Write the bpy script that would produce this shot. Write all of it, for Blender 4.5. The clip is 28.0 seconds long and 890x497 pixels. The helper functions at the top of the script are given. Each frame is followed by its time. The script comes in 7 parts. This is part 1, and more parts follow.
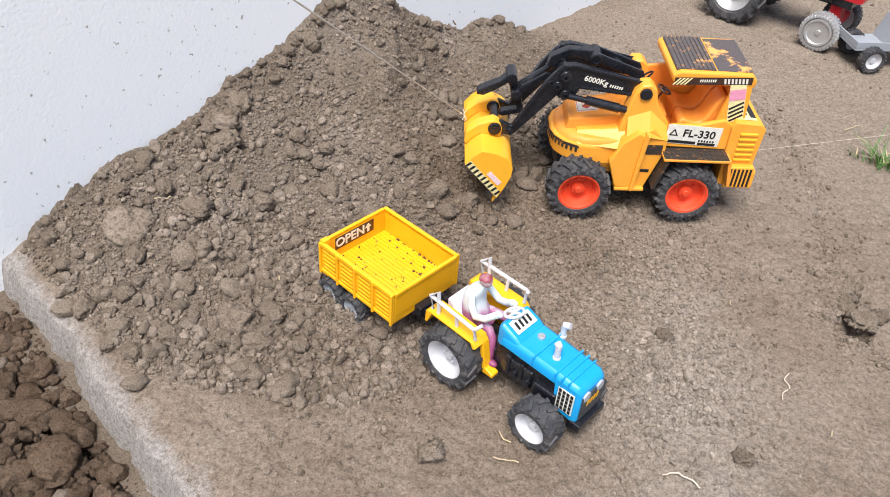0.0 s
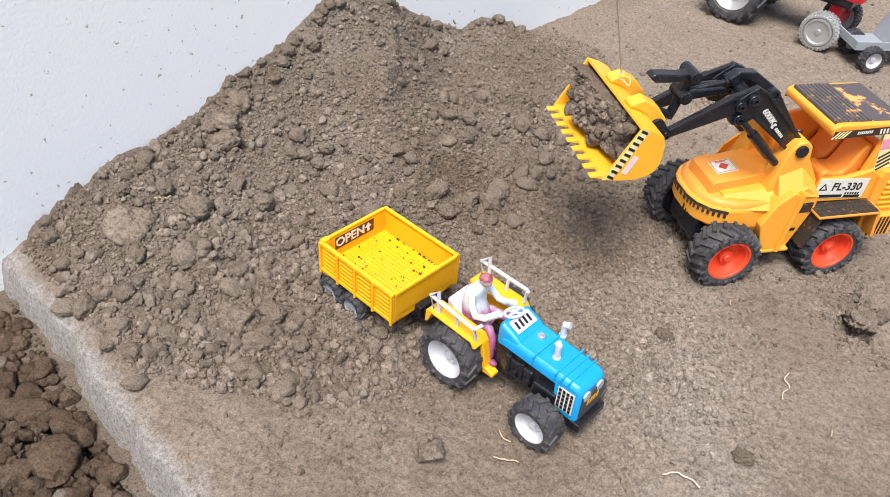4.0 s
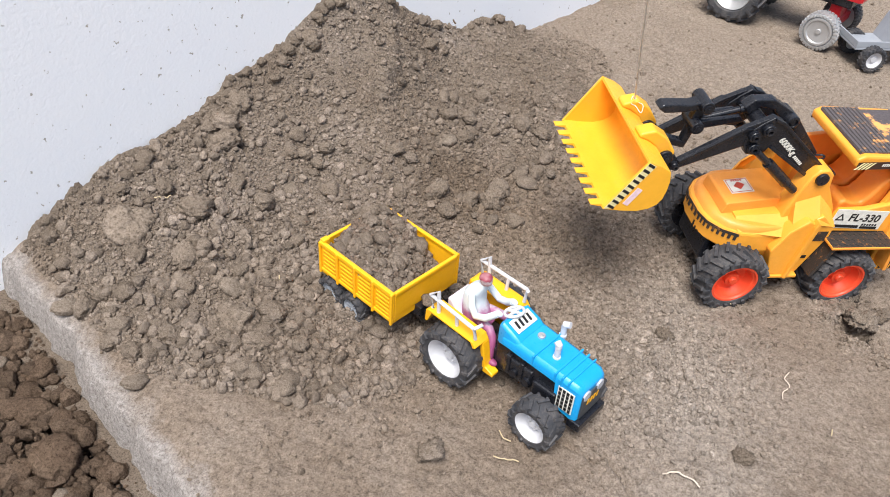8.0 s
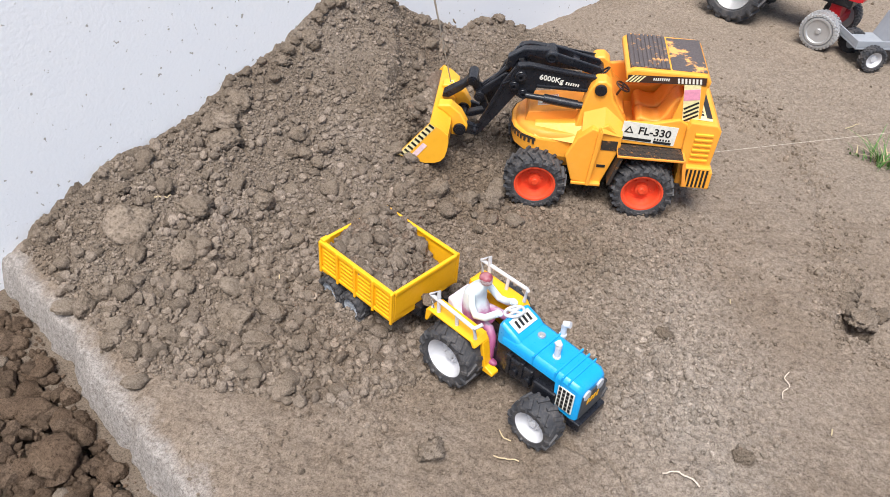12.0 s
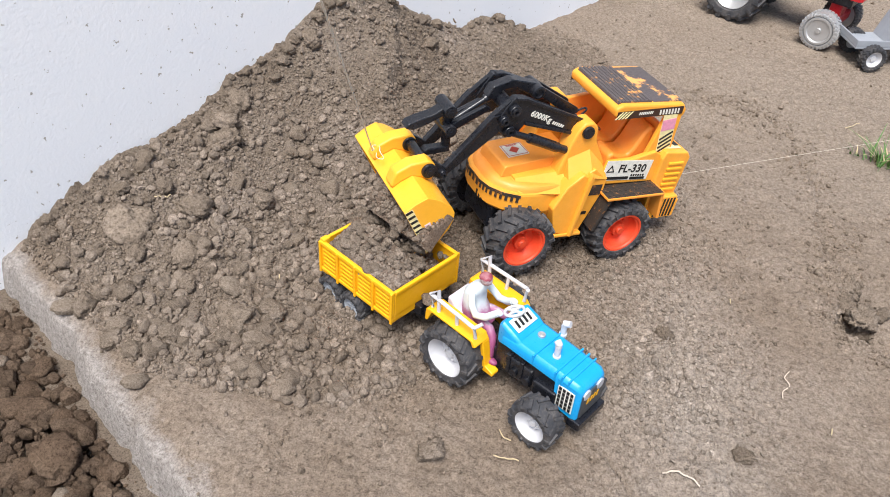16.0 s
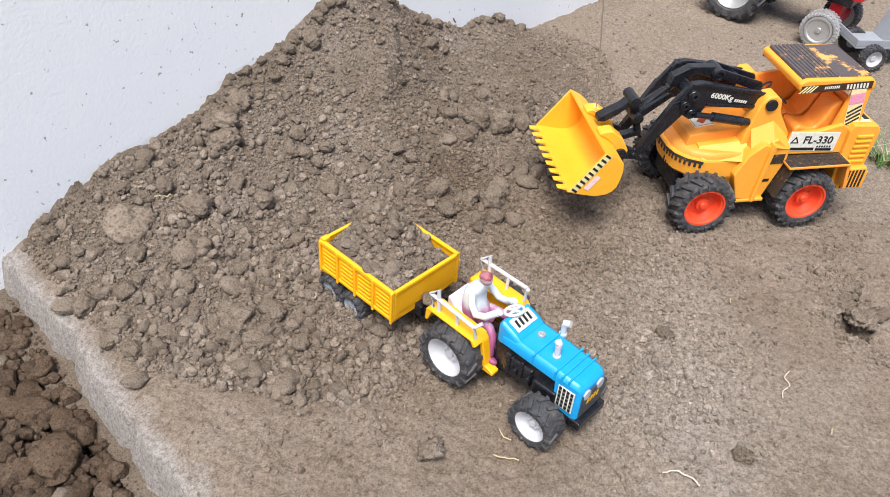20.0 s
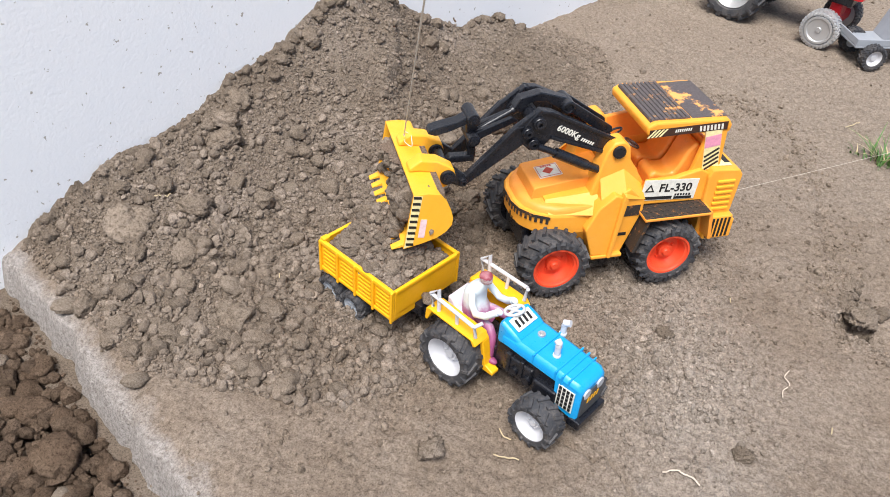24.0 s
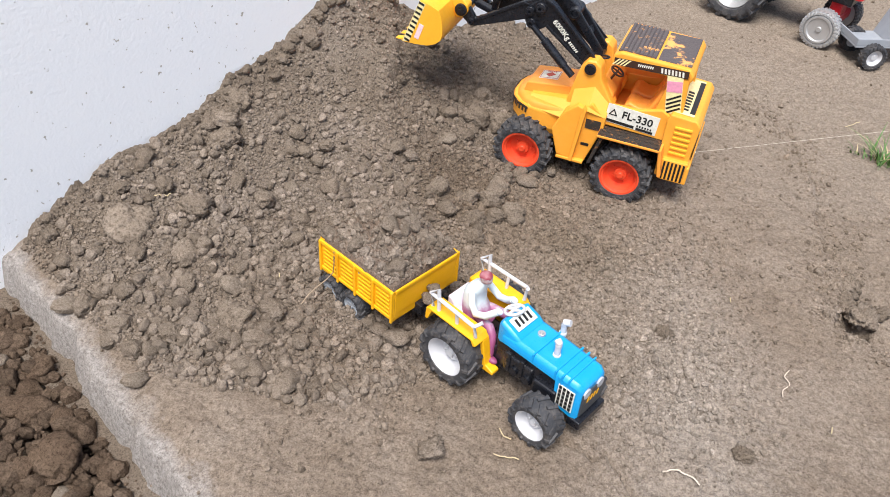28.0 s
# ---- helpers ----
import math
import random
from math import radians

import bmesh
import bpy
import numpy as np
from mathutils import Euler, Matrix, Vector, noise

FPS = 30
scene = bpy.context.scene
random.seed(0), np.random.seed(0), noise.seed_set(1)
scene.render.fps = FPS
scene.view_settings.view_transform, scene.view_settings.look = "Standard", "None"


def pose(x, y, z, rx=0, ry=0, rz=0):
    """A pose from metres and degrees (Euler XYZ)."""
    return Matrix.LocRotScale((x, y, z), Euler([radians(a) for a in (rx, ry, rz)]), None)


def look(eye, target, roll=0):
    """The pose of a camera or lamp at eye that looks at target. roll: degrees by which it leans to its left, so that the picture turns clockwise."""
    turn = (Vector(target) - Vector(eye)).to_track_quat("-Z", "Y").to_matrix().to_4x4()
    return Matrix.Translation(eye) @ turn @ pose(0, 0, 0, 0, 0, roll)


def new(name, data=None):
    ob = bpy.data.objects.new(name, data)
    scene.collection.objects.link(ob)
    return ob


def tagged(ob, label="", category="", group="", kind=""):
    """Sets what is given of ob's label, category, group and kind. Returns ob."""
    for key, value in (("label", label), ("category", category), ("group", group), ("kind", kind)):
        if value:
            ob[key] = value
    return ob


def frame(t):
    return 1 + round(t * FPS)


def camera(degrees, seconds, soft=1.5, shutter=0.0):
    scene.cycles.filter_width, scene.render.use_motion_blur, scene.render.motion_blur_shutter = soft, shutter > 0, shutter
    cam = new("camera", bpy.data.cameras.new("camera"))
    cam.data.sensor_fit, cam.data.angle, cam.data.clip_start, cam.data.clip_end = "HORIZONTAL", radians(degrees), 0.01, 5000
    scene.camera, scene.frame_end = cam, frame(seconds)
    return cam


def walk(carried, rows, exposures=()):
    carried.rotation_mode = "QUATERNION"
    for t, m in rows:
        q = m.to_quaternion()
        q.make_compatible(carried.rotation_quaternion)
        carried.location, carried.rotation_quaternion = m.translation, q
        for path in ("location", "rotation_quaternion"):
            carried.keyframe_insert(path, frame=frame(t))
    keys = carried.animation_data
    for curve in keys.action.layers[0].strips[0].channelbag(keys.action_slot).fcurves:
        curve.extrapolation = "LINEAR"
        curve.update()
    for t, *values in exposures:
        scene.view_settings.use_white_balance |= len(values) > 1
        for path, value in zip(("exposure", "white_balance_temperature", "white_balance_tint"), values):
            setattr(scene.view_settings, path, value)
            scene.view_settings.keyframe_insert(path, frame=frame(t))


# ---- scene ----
cam = camera(58.17, 28.0, soft=0.9)
EYE = (0.0, 0.0, 0.5607)
walk(cam, [
    (0.0, look(EYE, (0.0000, 0.77294, -0.07379), 4.81)),
    (14.0, look(EYE, (0.0000, 0.77181, -0.07516), 4.81)),
    (28.0, look(EYE, (0.0000, 0.77068, -0.07653), 4.81)),
])

# ---- light ----
world = bpy.data.worlds.new("sky")
scene.world = world
world.use_nodes = True
wn = world.node_tree.nodes
sky = wn.new("ShaderNodeTexSky")
sky.sky_type = "NISHITA"
sky.sun_disc = False
sky.sun_elevation = radians(63.9)
sky.sun_rotation = radians(194.0)
sky.air_density, sky.dust_density = 1.0, 2.5
wn["Background"].inputs["Strength"].default_value = 0.11
world.node_tree.links.new(sky.outputs["Color"], wn["Background"].inputs["Color"])

sun_data = bpy.data.lights.new("sun", "SUN")
sun_data.energy, sun_data.angle, sun_data.color = 3.2, radians(28), (1.0, 0.985, 0.965)
sun = new("sun", sun_data)
sun.matrix_basis = look((-0.25, -0.3, 2.1), (0, 0.7, 0))
scene.view_settings.exposure = 0.7

# ---- materials ----
def node_material(name, rough=0.6, metal=0.0, spec=0.5):
    m = bpy.data.materials.new(name)
    m.use_nodes = True
    b = m.node_tree.nodes["Principled BSDF"]
    b.inputs["Roughness"].default_value = rough
    b.inputs["Metallic"].default_value = metal
    b.inputs["Specular IOR Level"].default_value = spec
    return m, m.node_tree.nodes, m.node_tree.links, b


def noise_node(n, l, scale, detail=6, rough=0.6, source=None):
    tex = n.new("ShaderNodeTexNoise")
    tex.inputs["Scale"].default_value = scale
    tex.inputs["Detail"].default_value = detail
    tex.inputs["Roughness"].default_value = rough
    if source:
        l.new(source, tex.inputs["Vector"])
    return tex


def ramp_node(n, l, fac, stops):
    r = n.new("ShaderNodeValToRGB")
    while len(r.color_ramp.elements) < len(stops):
        r.color_ramp.elements.new(0.5)
    for e, (p, c) in zip(r.color_ramp.elements, stops):
        e.position, e.color = p, (*c, 1) if len(c) == 3 else c
    l.new(fac, r.inputs["Fac"])
    return r


def mix_node(n, l, fac, a, b, blend="MIX"):
    x = n.new("ShaderNodeMix")
    x.data_type, x.blend_type = "RGBA", blend
    for i, v in ((0, fac), (6, a), (7, b)):
        if hasattr(v, "links"):
            l.new(v, x.inputs[i])
        elif i == 0:
            x.inputs[i].default_value = v
        else:
            x.inputs[i].default_value = (*v, 1)
    return x.outputs[2]


def bump_node(n, l, b, height, strength, distance, under=None):
    bp = n.new("ShaderNodeBump")
    bp.inputs["Strength"].default_value = strength
    bp.inputs["Distance"].default_value = distance
    l.new(height, bp.inputs["Height"])
    if under:
        l.new(under, bp.inputs["Normal"])
    l.new(bp.outputs["Normal"], b.inputs["Normal"])
    return bp.outputs["Normal"]


def soil_material(name, low, mid, high, grain=1.0, island=False, pale=0.0, unit=1.0, edge=None, speckle=1.0, gritty=1.0, fresh=None, dust=False):
    """Dry earth: broad patches, fine grains and pores at true size, with crevice shade coloured into the pores. unit:
    metres to one unit of the mesh.
    """
    m, n, l, b = node_material(name, 0.95, spec=0.05)
    co = n.new("ShaderNodeTexCoord").outputs["Object"]
    broad = noise_node(n, l, 9 * unit, 6, 0.62, co)
    fine = noise_node(n, l, 230 * unit, 8, 0.72, co)
    grit = noise_node(n, l, 620 * unit, 5, 0.72, co)
    base = ramp_node(n, l, broad.outputs["Fac"], [(0.3, low), (0.52, mid), (0.72, high)])
    if edge:
        # the rubbed mud rim of the plinth, along a line of the plan
        dot = n.new("ShaderNodeVectorMath")
        dot.operation = "DOT_PRODUCT"
        l.new(co, dot.inputs[0])
        dot.inputs[1].default_value = edge[:3]
        wob = n.new("ShaderNodeMath")
        wob.operation = "MULTIPLY_ADD"
        l.new(noise_node(n, l, 26, 6, 0.65, co).outputs["Fac"], wob.inputs[0])
        wob.inputs[1].default_value = 0.05
        l.new(dot.outputs["Value"], wob.inputs[2])
        band = n.new("ShaderNodeMapRange")
        band.inputs["From Min"].default_value, band.inputs["From Max"].default_value = edge[3] - 0.05, edge[3] + 0.1
        l.new(wob.outputs[0], band.inputs["Value"])
        rim = ramp_node(n, l, band.outputs["Result"], [(0.1, (0, 0, 0)), (0.18, (1, 1, 1)), (0.34, (0.9, 0.9, 0.9)), (0.46, (0, 0, 0))])
        base_out = mix_node(n, l, rim.outputs["Color"], base.outputs["Color"], (0.32, 0.292, 0.27))
        # sandy earth farther off
        sand = n.new("ShaderNodeVectorMath")
        sand.operation = "DISTANCE"
        l.new(co, sand.inputs[0])
        sand.inputs[1].default_value = (0.78, 1.22, 0)
        edge_of = n.new("ShaderNodeMath")
        edge_of.operation = "MULTIPLY_ADD"
        l.new(noise_node(n, l, 6, 6, 0.65, co).outputs["Fac"], edge_of.inputs[0])
        edge_of.inputs[1].default_value = 0.35
        l.new(sand.outputs["Value"], edge_of.inputs[2])
        sandy = ramp_node(n, l, edge_of.outputs[0], [(0.5, (0.85, 0.85, 0.85)), (0.95, (0, 0, 0))])
        base_out = mix_node(n, l, sandy.outputs["Color"], base_out, (0.25, 0.205, 0.163))
    else:
        base_out = base.outputs["Color"]
    if dust:
        # a long patch of pale dust trodden in before the tractor
        off = n.new("ShaderNodeVectorMath")
        off.operation = "SUBTRACT"
        l.new(co, off.inputs[0])
        off.inputs[1].default_value = (0.232, 0.475, 0)
        squeeze = n.new("ShaderNodeVectorMath")
        squeeze.operation = "MULTIPLY"
        l.new(off.outputs["Vector"], squeeze.inputs[0])
        squeeze.inputs[1].default_value = (1.0, 0.42, 0)
        gap = n.new("ShaderNodeVectorMath")
        gap.operation = "LENGTH"
        l.new(squeeze.outputs["Vector"], gap.inputs[0])
        fray = n.new("ShaderNodeMath")
        fray.operation = "MULTIPLY_ADD"
        l.new(noise_node(n, l, 18, 7, 0.7, co).outputs["Fac"], fray.inputs[0])
        fray.inputs[1].default_value = 0.22
        l.new(gap.outputs["Value"], fray.inputs[2])
        dusty = ramp_node(n, l, fray.outputs[0], [(0.11, (0.6, 0.6, 0.6)), (0.23, (0, 0, 0))])
        base_out = mix_node(n, l, dusty.outputs["Color"], base_out, (0.37, 0.325, 0.28))
    if fresh:
        # damp soil turned up round the dug face
        far = n.new("ShaderNodeVectorMath")
        far.operation = "DISTANCE"
        l.new(co, far.inputs[0])
        far.inputs[1].default_value = fresh
        ragged = n.new("ShaderNodeMath")
        ragged.operation = "MULTIPLY_ADD"
        l.new(noise_node(n, l, 14, 6, 0.65, co).outputs["Fac"], ragged.inputs[0])
        ragged.inputs[1].default_value = 0.16
        l.new(far.outputs["Value"], ragged.inputs[2])
        damp = ramp_node(n, l, ragged.outputs[0], [(0.1, (0.6, 0.6, 0.6)), (0.23, (0, 0, 0))])
        base_out = mix_node(n, l, damp.outputs["Color"], base_out, mix_node(n, l, 1.0, base_out, (0.7, 0.64, 0.57), "MULTIPLY"))
    # low spots of the bump noise get a darker colour, as crevice shade
    speck = ramp_node(n, l, fine.outputs["Fac"], [(0.33, tuple(1 - c * speckle for c in (0.5, 0.53, 0.55))), (0.5, (1, 1, 1)), (0.68, (1 + 0.38 * speckle,) * 3)])
    col = mix_node(n, l, 1.0, base_out, speck.outputs["Color"], "MULTIPLY")
    gr = ramp_node(n, l, grit.outputs["Fac"], [(0.36, tuple(1 - 0.3 * gritty * c for c in (0.95, 1.0, 1.05))), (0.48, (1, 1, 1)), (0.64, (1 + 0.2 * gritty,) * 3)])
    col = mix_node(n, l, 0.8, col, gr.outputs["Color"], "MULTIPLY")
    if island:
        # random tone for each crumb, in place of shading from grain to grain
        geo = n.new("ShaderNodeNewGeometry")
        tint = ramp_node(n, l, geo.outputs["Random Per Island"], [(0.0, (0.72, 0.715, 0.71)), (0.45, (0.96, 0.96, 0.96)), (0.95, (1.16, 1.16, 1.16)), (1.0, (1.45, 1.45, 1.47))])
        col = mix_node(n, l, 1.0, col, tint.outputs["Color"], "MULTIPLY")
    else:
        info = n.new("ShaderNodeObjectInfo")
        tint = ramp_node(n, l, info.outputs["Random"], [(0.0, (0.9, 0.89, 0.88)), (1.0, (1.08, 1.08, 1.08))])
        col = mix_node(n, l, 1.0 if pale else 0.0, col, tint.outputs["Color"], "MULTIPLY")
    l.new(col, b.inputs["Base Color"])
    first = bump_node(n, l, b, fine.outputs["Fac"], 0.8 * grain, 0.0026)
    bump_node(n, l, b, grit.outputs["Fac"], 0.5 * grain, 0.0008 * gritty, first)
    return m


def plastic(name, rgb, rough=0.38, dust=0.25, dirt=(0.24, 0.18, 0.125), metal=0.0, scale=34, lo=0.5):
    """Moulded toy plastic with handling scuffs and settled soil dust."""
    m, n, l, b = node_material(name, rough, metal)
    co = n.new("ShaderNodeTexCoord").outputs["Object"]
    big = noise_node(n, l, scale, 7, 0.68, co)
    tiny = noise_node(n, l, 420, 4, 0.6, co)
    tone = ramp_node(n, l, big.outputs["Fac"], [(0.3, tuple(c * 0.88 for c in rgb)), (0.7, tuple(min(1, c * 1.06) for c in rgb))])
    mask = ramp_node(n, l, big.outputs["Fac"], [(lo, (0, 0, 0)), (lo + 0.3, (dust, dust, dust))])
    spots = ramp_node(n, l, tiny.outputs["Fac"], [(0.42, (0.25, 0.25, 0.25)), (0.66, (1, 1, 1))])
    amount = mix_node(n, l, 1.0, mask.outputs["Color"], spots.outputs["Color"], "MULTIPLY")
    l.new(mix_node(n, l, amount, tone.outputs["Color"], dirt), b.inputs["Base Color"])
    rr = ramp_node(n, l, tiny.outputs["Fac"], [(0.3, (rough - 0.06,) * 3), (0.75, (min(1, rough + 0.22),) * 3)])
    l.new(rr.outputs["Color"], b.inputs["Roughness"])
    bump_node(n, l, b, tiny.outputs["Fac"], 0.12, 0.0006)
    return m


def worn_paint(name, paint, under, scale=60, lo=0.45, hi=0.55):
    """Dark paint flaked off coloured plastic in ragged patches."""
    m, n, l, b = node_material(name, 0.6)
    co = n.new("ShaderNodeTexCoord").outputs["Object"]
    a = noise_node(n, l, scale, 8, 0.7, co)
    f = noise_node(n, l, 500, 4, 0.6, co)
    w = ramp_node(n, l, a.outputs["Fac"], [(lo, (0, 0, 0)), (hi, (1, 1, 1))])
    fl = ramp_node(n, l, f.outputs["Fac"], [(0.3, (0.7, 0.7, 0.7)), (0.7, (1.25, 1.25, 1.25))])
    dark = mix_node(n, l, 1.0, paint, fl.outputs["Color"], "MULTIPLY")
    l.new(mix_node(n, l, w.outputs["Color"], dark, under), b.inputs["Base Color"])
    bump_node(n, l, b, w.outputs["Color"], 0.25, 0.0004)
    return m


def plain(name, rgb, rough=0.5, metal=0.0):
    m, n, l, b = node_material(name, rough, metal)
    co = n.new("ShaderNodeTexCoord").outputs["Object"]
    t = noise_node(n, l, 250, 4, 0.6, co)
    r = ramp_node(n, l, t.outputs["Fac"], [(0.3, tuple(c * 0.85 for c in rgb)), (0.7, tuple(min(1, c * 1.1) for c in rgb))])
    l.new(r.outputs["Color"], b.inputs["Base Color"])
    return m


SOIL = soil_material("dry_soil", (0.186, 0.143, 0.107), (0.226, 0.179, 0.139), (0.270, 0.221, 0.177), 1.3, gritty=1.6, edge=(0.7057, 0.7110, 0, 0.1471), speckle=0.8, fresh=(0.02, 0.775, 0), dust=True)
SOIL_CRUMBS = soil_material("pale_crumbs", (0.192, 0.151, 0.112), (0.233, 0.186, 0.144), (0.281, 0.231, 0.187), 1.2, island=True, gritty=1.3, fresh=(0.02, 0.775, 0), dust=True)
# base kept darker than the crumbs, so the gaps between them look shaded
HEAP_SOIL = soil_material("loose_soil", (0.164, 0.127, 0.096), (0.201, 0.161, 0.125), (0.242, 0.199, 0.159), 1.6, gritty=2.2, speckle=0.45, fresh=(0.02, 0.775, 0))
CRUMB_SOIL = soil_material("soil_crumbs", (0.182, 0.144, 0.111), (0.221, 0.179, 0.142), (0.265, 0.218, 0.180), 1.0, island=True, gritty=1.6, speckle=0.45, fresh=(0.02, 0.775, 0))
CLOD_SOIL = soil_material("soil_clods", (0.181, 0.144, 0.109), (0.222, 0.179, 0.140), (0.270, 0.222, 0.181), 1.3, pale=1.0, unit=0.014, gritty=2.2, speckle=0.45)
# darker, redder soil, mostly for the low ground below the plinth edge
DARK_SOIL = soil_material("damp_soil", (0.113, 0.076, 0.053), (0.143, 0.100, 0.069), (0.179, 0.131, 0.096), 1.7, pale=1.0, unit=0.014, gritty=2.2, speckle=0.45)
DARK_CRUMBS = soil_material("damp_crumbs", (0.107, 0.075, 0.053), (0.139, 0.099, 0.070), (0.190, 0.144, 0.112), 1.5, island=True, gritty=2.2, speckle=0.45)
LOAD_SOIL = soil_material("tipped_soil", (0.183, 0.134, 0.102), (0.229, 0.173, 0.133), (0.286, 0.219, 0.175), 1.8, gritty=2.2, speckle=0.45)
PALE_STONE = soil_material("pale_stone", (0.202, 0.162, 0.125), (0.240, 0.197, 0.155), (0.283, 0.237, 0.191), 1.2, pale=1.0, unit=0.02)
YELLOW = plastic("yellow_orange_plastic", (0.88, 0.37, 0.036), 0.42, 0.35)
ORANGE = plastic("orange_plastic", (0.88, 0.32, 0.042), 0.42, 0.35)
LEMON = plastic("bucket_yellow_plastic", (0.9, 0.43, 0.025), 0.38, 0.4)
BLACK = plastic("black_plastic", (0.009, 0.010, 0.014), 0.26, 0.16, (0.22, 0.2, 0.19), scale=70, lo=0.52)
TYRE = plastic("dusty_rubber", (0.03, 0.032, 0.038), 0.6, 0.5, (0.22, 0.19, 0.165), scale=75, lo=0.36)
RED_RIM = plastic("red_orange_plastic", (0.8, 0.075, 0.025), 0.4, 0.25)
TRAILER_YELLOW = plastic("trailer_yellow_plastic", (0.88, 0.44, 0.008), 0.33, 0.16)
BLUE = plastic("blue_plastic", (0.006, 0.31, 0.66), 0.3, 0.12)
WHITE = plastic("white_plastic", (0.57, 0.57, 0.59), 0.4, 0.15)
LILAC = plastic("lilac_white_plastic", (0.66, 0.6, 0.68), 0.5, 0.15)
RED = plastic("red_plastic", (0.42, 0.012, 0.018), 0.3, 0.12)
SILVER = plastic("silver_plastic", (0.5, 0.5, 0.5), 0.35, 0.25, metal=0.6)
GREY = plastic("grey_plastic", (0.3, 0.32, 0.35), 0.42, 0.2)
DARK_GREY = plastic("dark_grey_plastic", (0.05, 0.055, 0.06), 0.5, 0.4)
INK = plain("black_ink", (0.012, 0.012, 0.012), 0.45)
LABEL_WHITE = plain("label_white", (0.72, 0.7, 0.62), 0.5)
LABEL_CREAM = plain("label_cream", (0.8, 0.7, 0.36), 0.5)
LABEL_PINK = plain("label_pink", (0.75, 0.3, 0.42), 0.5)
LABEL_ROSE = plain("label_rose", (0.8, 0.58, 0.6), 0.5)
LABEL_RED = plain("label_red", (0.5, 0.06, 0.03), 0.5)
LABEL_BROWN = plain("label_brown", (0.045, 0.02, 0.012), 0.5)
CLEAR_GREY = plain("lamp_grey", (0.42, 0.45, 0.5), 0.2)
ROOF_WORN = worn_paint("flaked_dark_paint", (0.085, 0.07, 0.07), (0.76, 0.36, 0.1), 44, 0.55, 0.63)
ROOF_BARE = worn_paint("bared_dark_paint", (0.085, 0.07, 0.07), (0.76, 0.36, 0.1), 24, 0.51, 0.56)
FENDER_WORN = worn_paint("scuffed_tread_paint", (0.03, 0.024, 0.02), (0.5, 0.2, 0.04), 170, 0.56, 0.72)
TWINE = plain("soiled_twine", (0.3, 0.23, 0.16), 0.9)
THREAD = plain("cotton_thread", (0.72, 0.66, 0.56), 0.9)
LEAF = plain("grass_green", (0.07, 0.16, 0.03), 0.55)
STRAW = plain("straw", (0.5, 0.4, 0.24), 0.8)


def wall_material():
    m, n, l, b = node_material("whitewash", 0.85, spec=0.2)
    co = n.new("ShaderNodeTexCoord").outputs["Object"]
    broad = noise_node(n, l, 5, 6, 0.6, co)
    base = ramp_node(n, l, broad.outputs["Fac"], [(0.3, (0.86, 0.885, 0.92)), (0.7, (0.9, 0.915, 0.93))])
    spots = noise_node(n, l, 120, 3, 0.55, co)
    mask = ramp_node(n, l, spots.outputs["Fac"], [(0.665, (0, 0, 0)), (0.685, (1, 1, 1))])
    l.new(mix_node(n, l, mask.outputs["Color"], base.outputs["Color"], (0.42, 0.4, 0.36)), b.inputs["Base Color"])
    f = noise_node(n, l, 220, 6, 0.6, co)
    bump_node(n, l, b, f.outputs["Fac"], 0.25, 0.002)
    return m


WHITEWASH = wall_material()


# ---- mesh tools ----
def part(name, bm, material, parent=None, label="", smooth=True, angle=40):
    """Links a bmesh as one mesh object under a thing or a part."""
    bmesh.ops.recalc_face_normals(bm, faces=bm.faces)
    if smooth:
        lim = radians(angle)
        size = {f: f.calc_area() for f in bm.faces}
        for e in bm.edges:
            if len(e.link_faces) == 2:
                a, b = sorted(size[f] for f in e.link_faces)
                e.smooth = e.calc_face_angle(0) < lim and b < 7 * a + 1e-12
            else:
                e.smooth = False
        for f in bm.faces:
            f.smooth = True
    me = bpy.data.meshes.new(name)
    bm.to_mesh(me)
    bm.free()
    me.materials.append(material)
    ob = new(name, me)
    if parent:
        ob.parent = parent
    if label:
        ob["label"] = label
    return ob


def join(*bms):
    out = bms[0]
    for b in bms[1:]:
        me = bpy.data.meshes.new("tmp")
        b.to_mesh(me)
        b.free()
        out.from_mesh(me)
        bpy.data.meshes.remove(me)
    return out


def moved(bm, m):
    bmesh.ops.transform(bm, matrix=m, verts=bm.verts)
    return bm


def box(x0, x1, y0, y1, z0, z1, bev=0.0008, seg=2):
    bm = bmesh.new()
    bmesh.ops.create_cube(bm, size=1)
    for v in bm.verts:
        v.co = Vector(((x0 + x1) / 2 + v.co.x * (x1 - x0), (y0 + y1) / 2 + v.co.y * (y1 - y0), (z0 + z1) / 2 + v.co.z * (z1 - z0)))
    if bev:
        bmesh.ops.bevel(bm, geom=list(bm.edges), offset=bev, segments=seg, profile=0.5, affect="EDGES")
    return bm


def prism(poly, a, b, axis="y", bev=0.0, seg=2):
    """A polygon extruded from a to b along an axis; the polygon lies in the other two axes (xz for y, xy for z, yz for x)."""
    bm = bmesh.new()

    def at(p, k):
        return {"y": (p[0], k, p[1]), "z": (p[0], p[1], k), "x": (k, p[0], p[1])}[axis]
    lo = [bm.verts.new(at(p, a)) for p in poly]
    hi = [bm.verts.new(at(p, b)) for p in poly]
    n = len(poly)
    bm.faces.new(lo)
    bm.faces.new(hi[::-1])
    for i in range(n):
        bm.faces.new((lo[i], hi[i], hi[(i + 1) % n], lo[(i + 1) % n]))
    bmesh.ops.recalc_face_normals(bm, faces=bm.faces)
    if bev:
        bmesh.ops.bevel(bm, geom=[e for e in bm.edges if e.calc_face_angle(0) > 0.5], offset=bev, segments=seg, profile=0.5, affect="EDGES")
    return bm


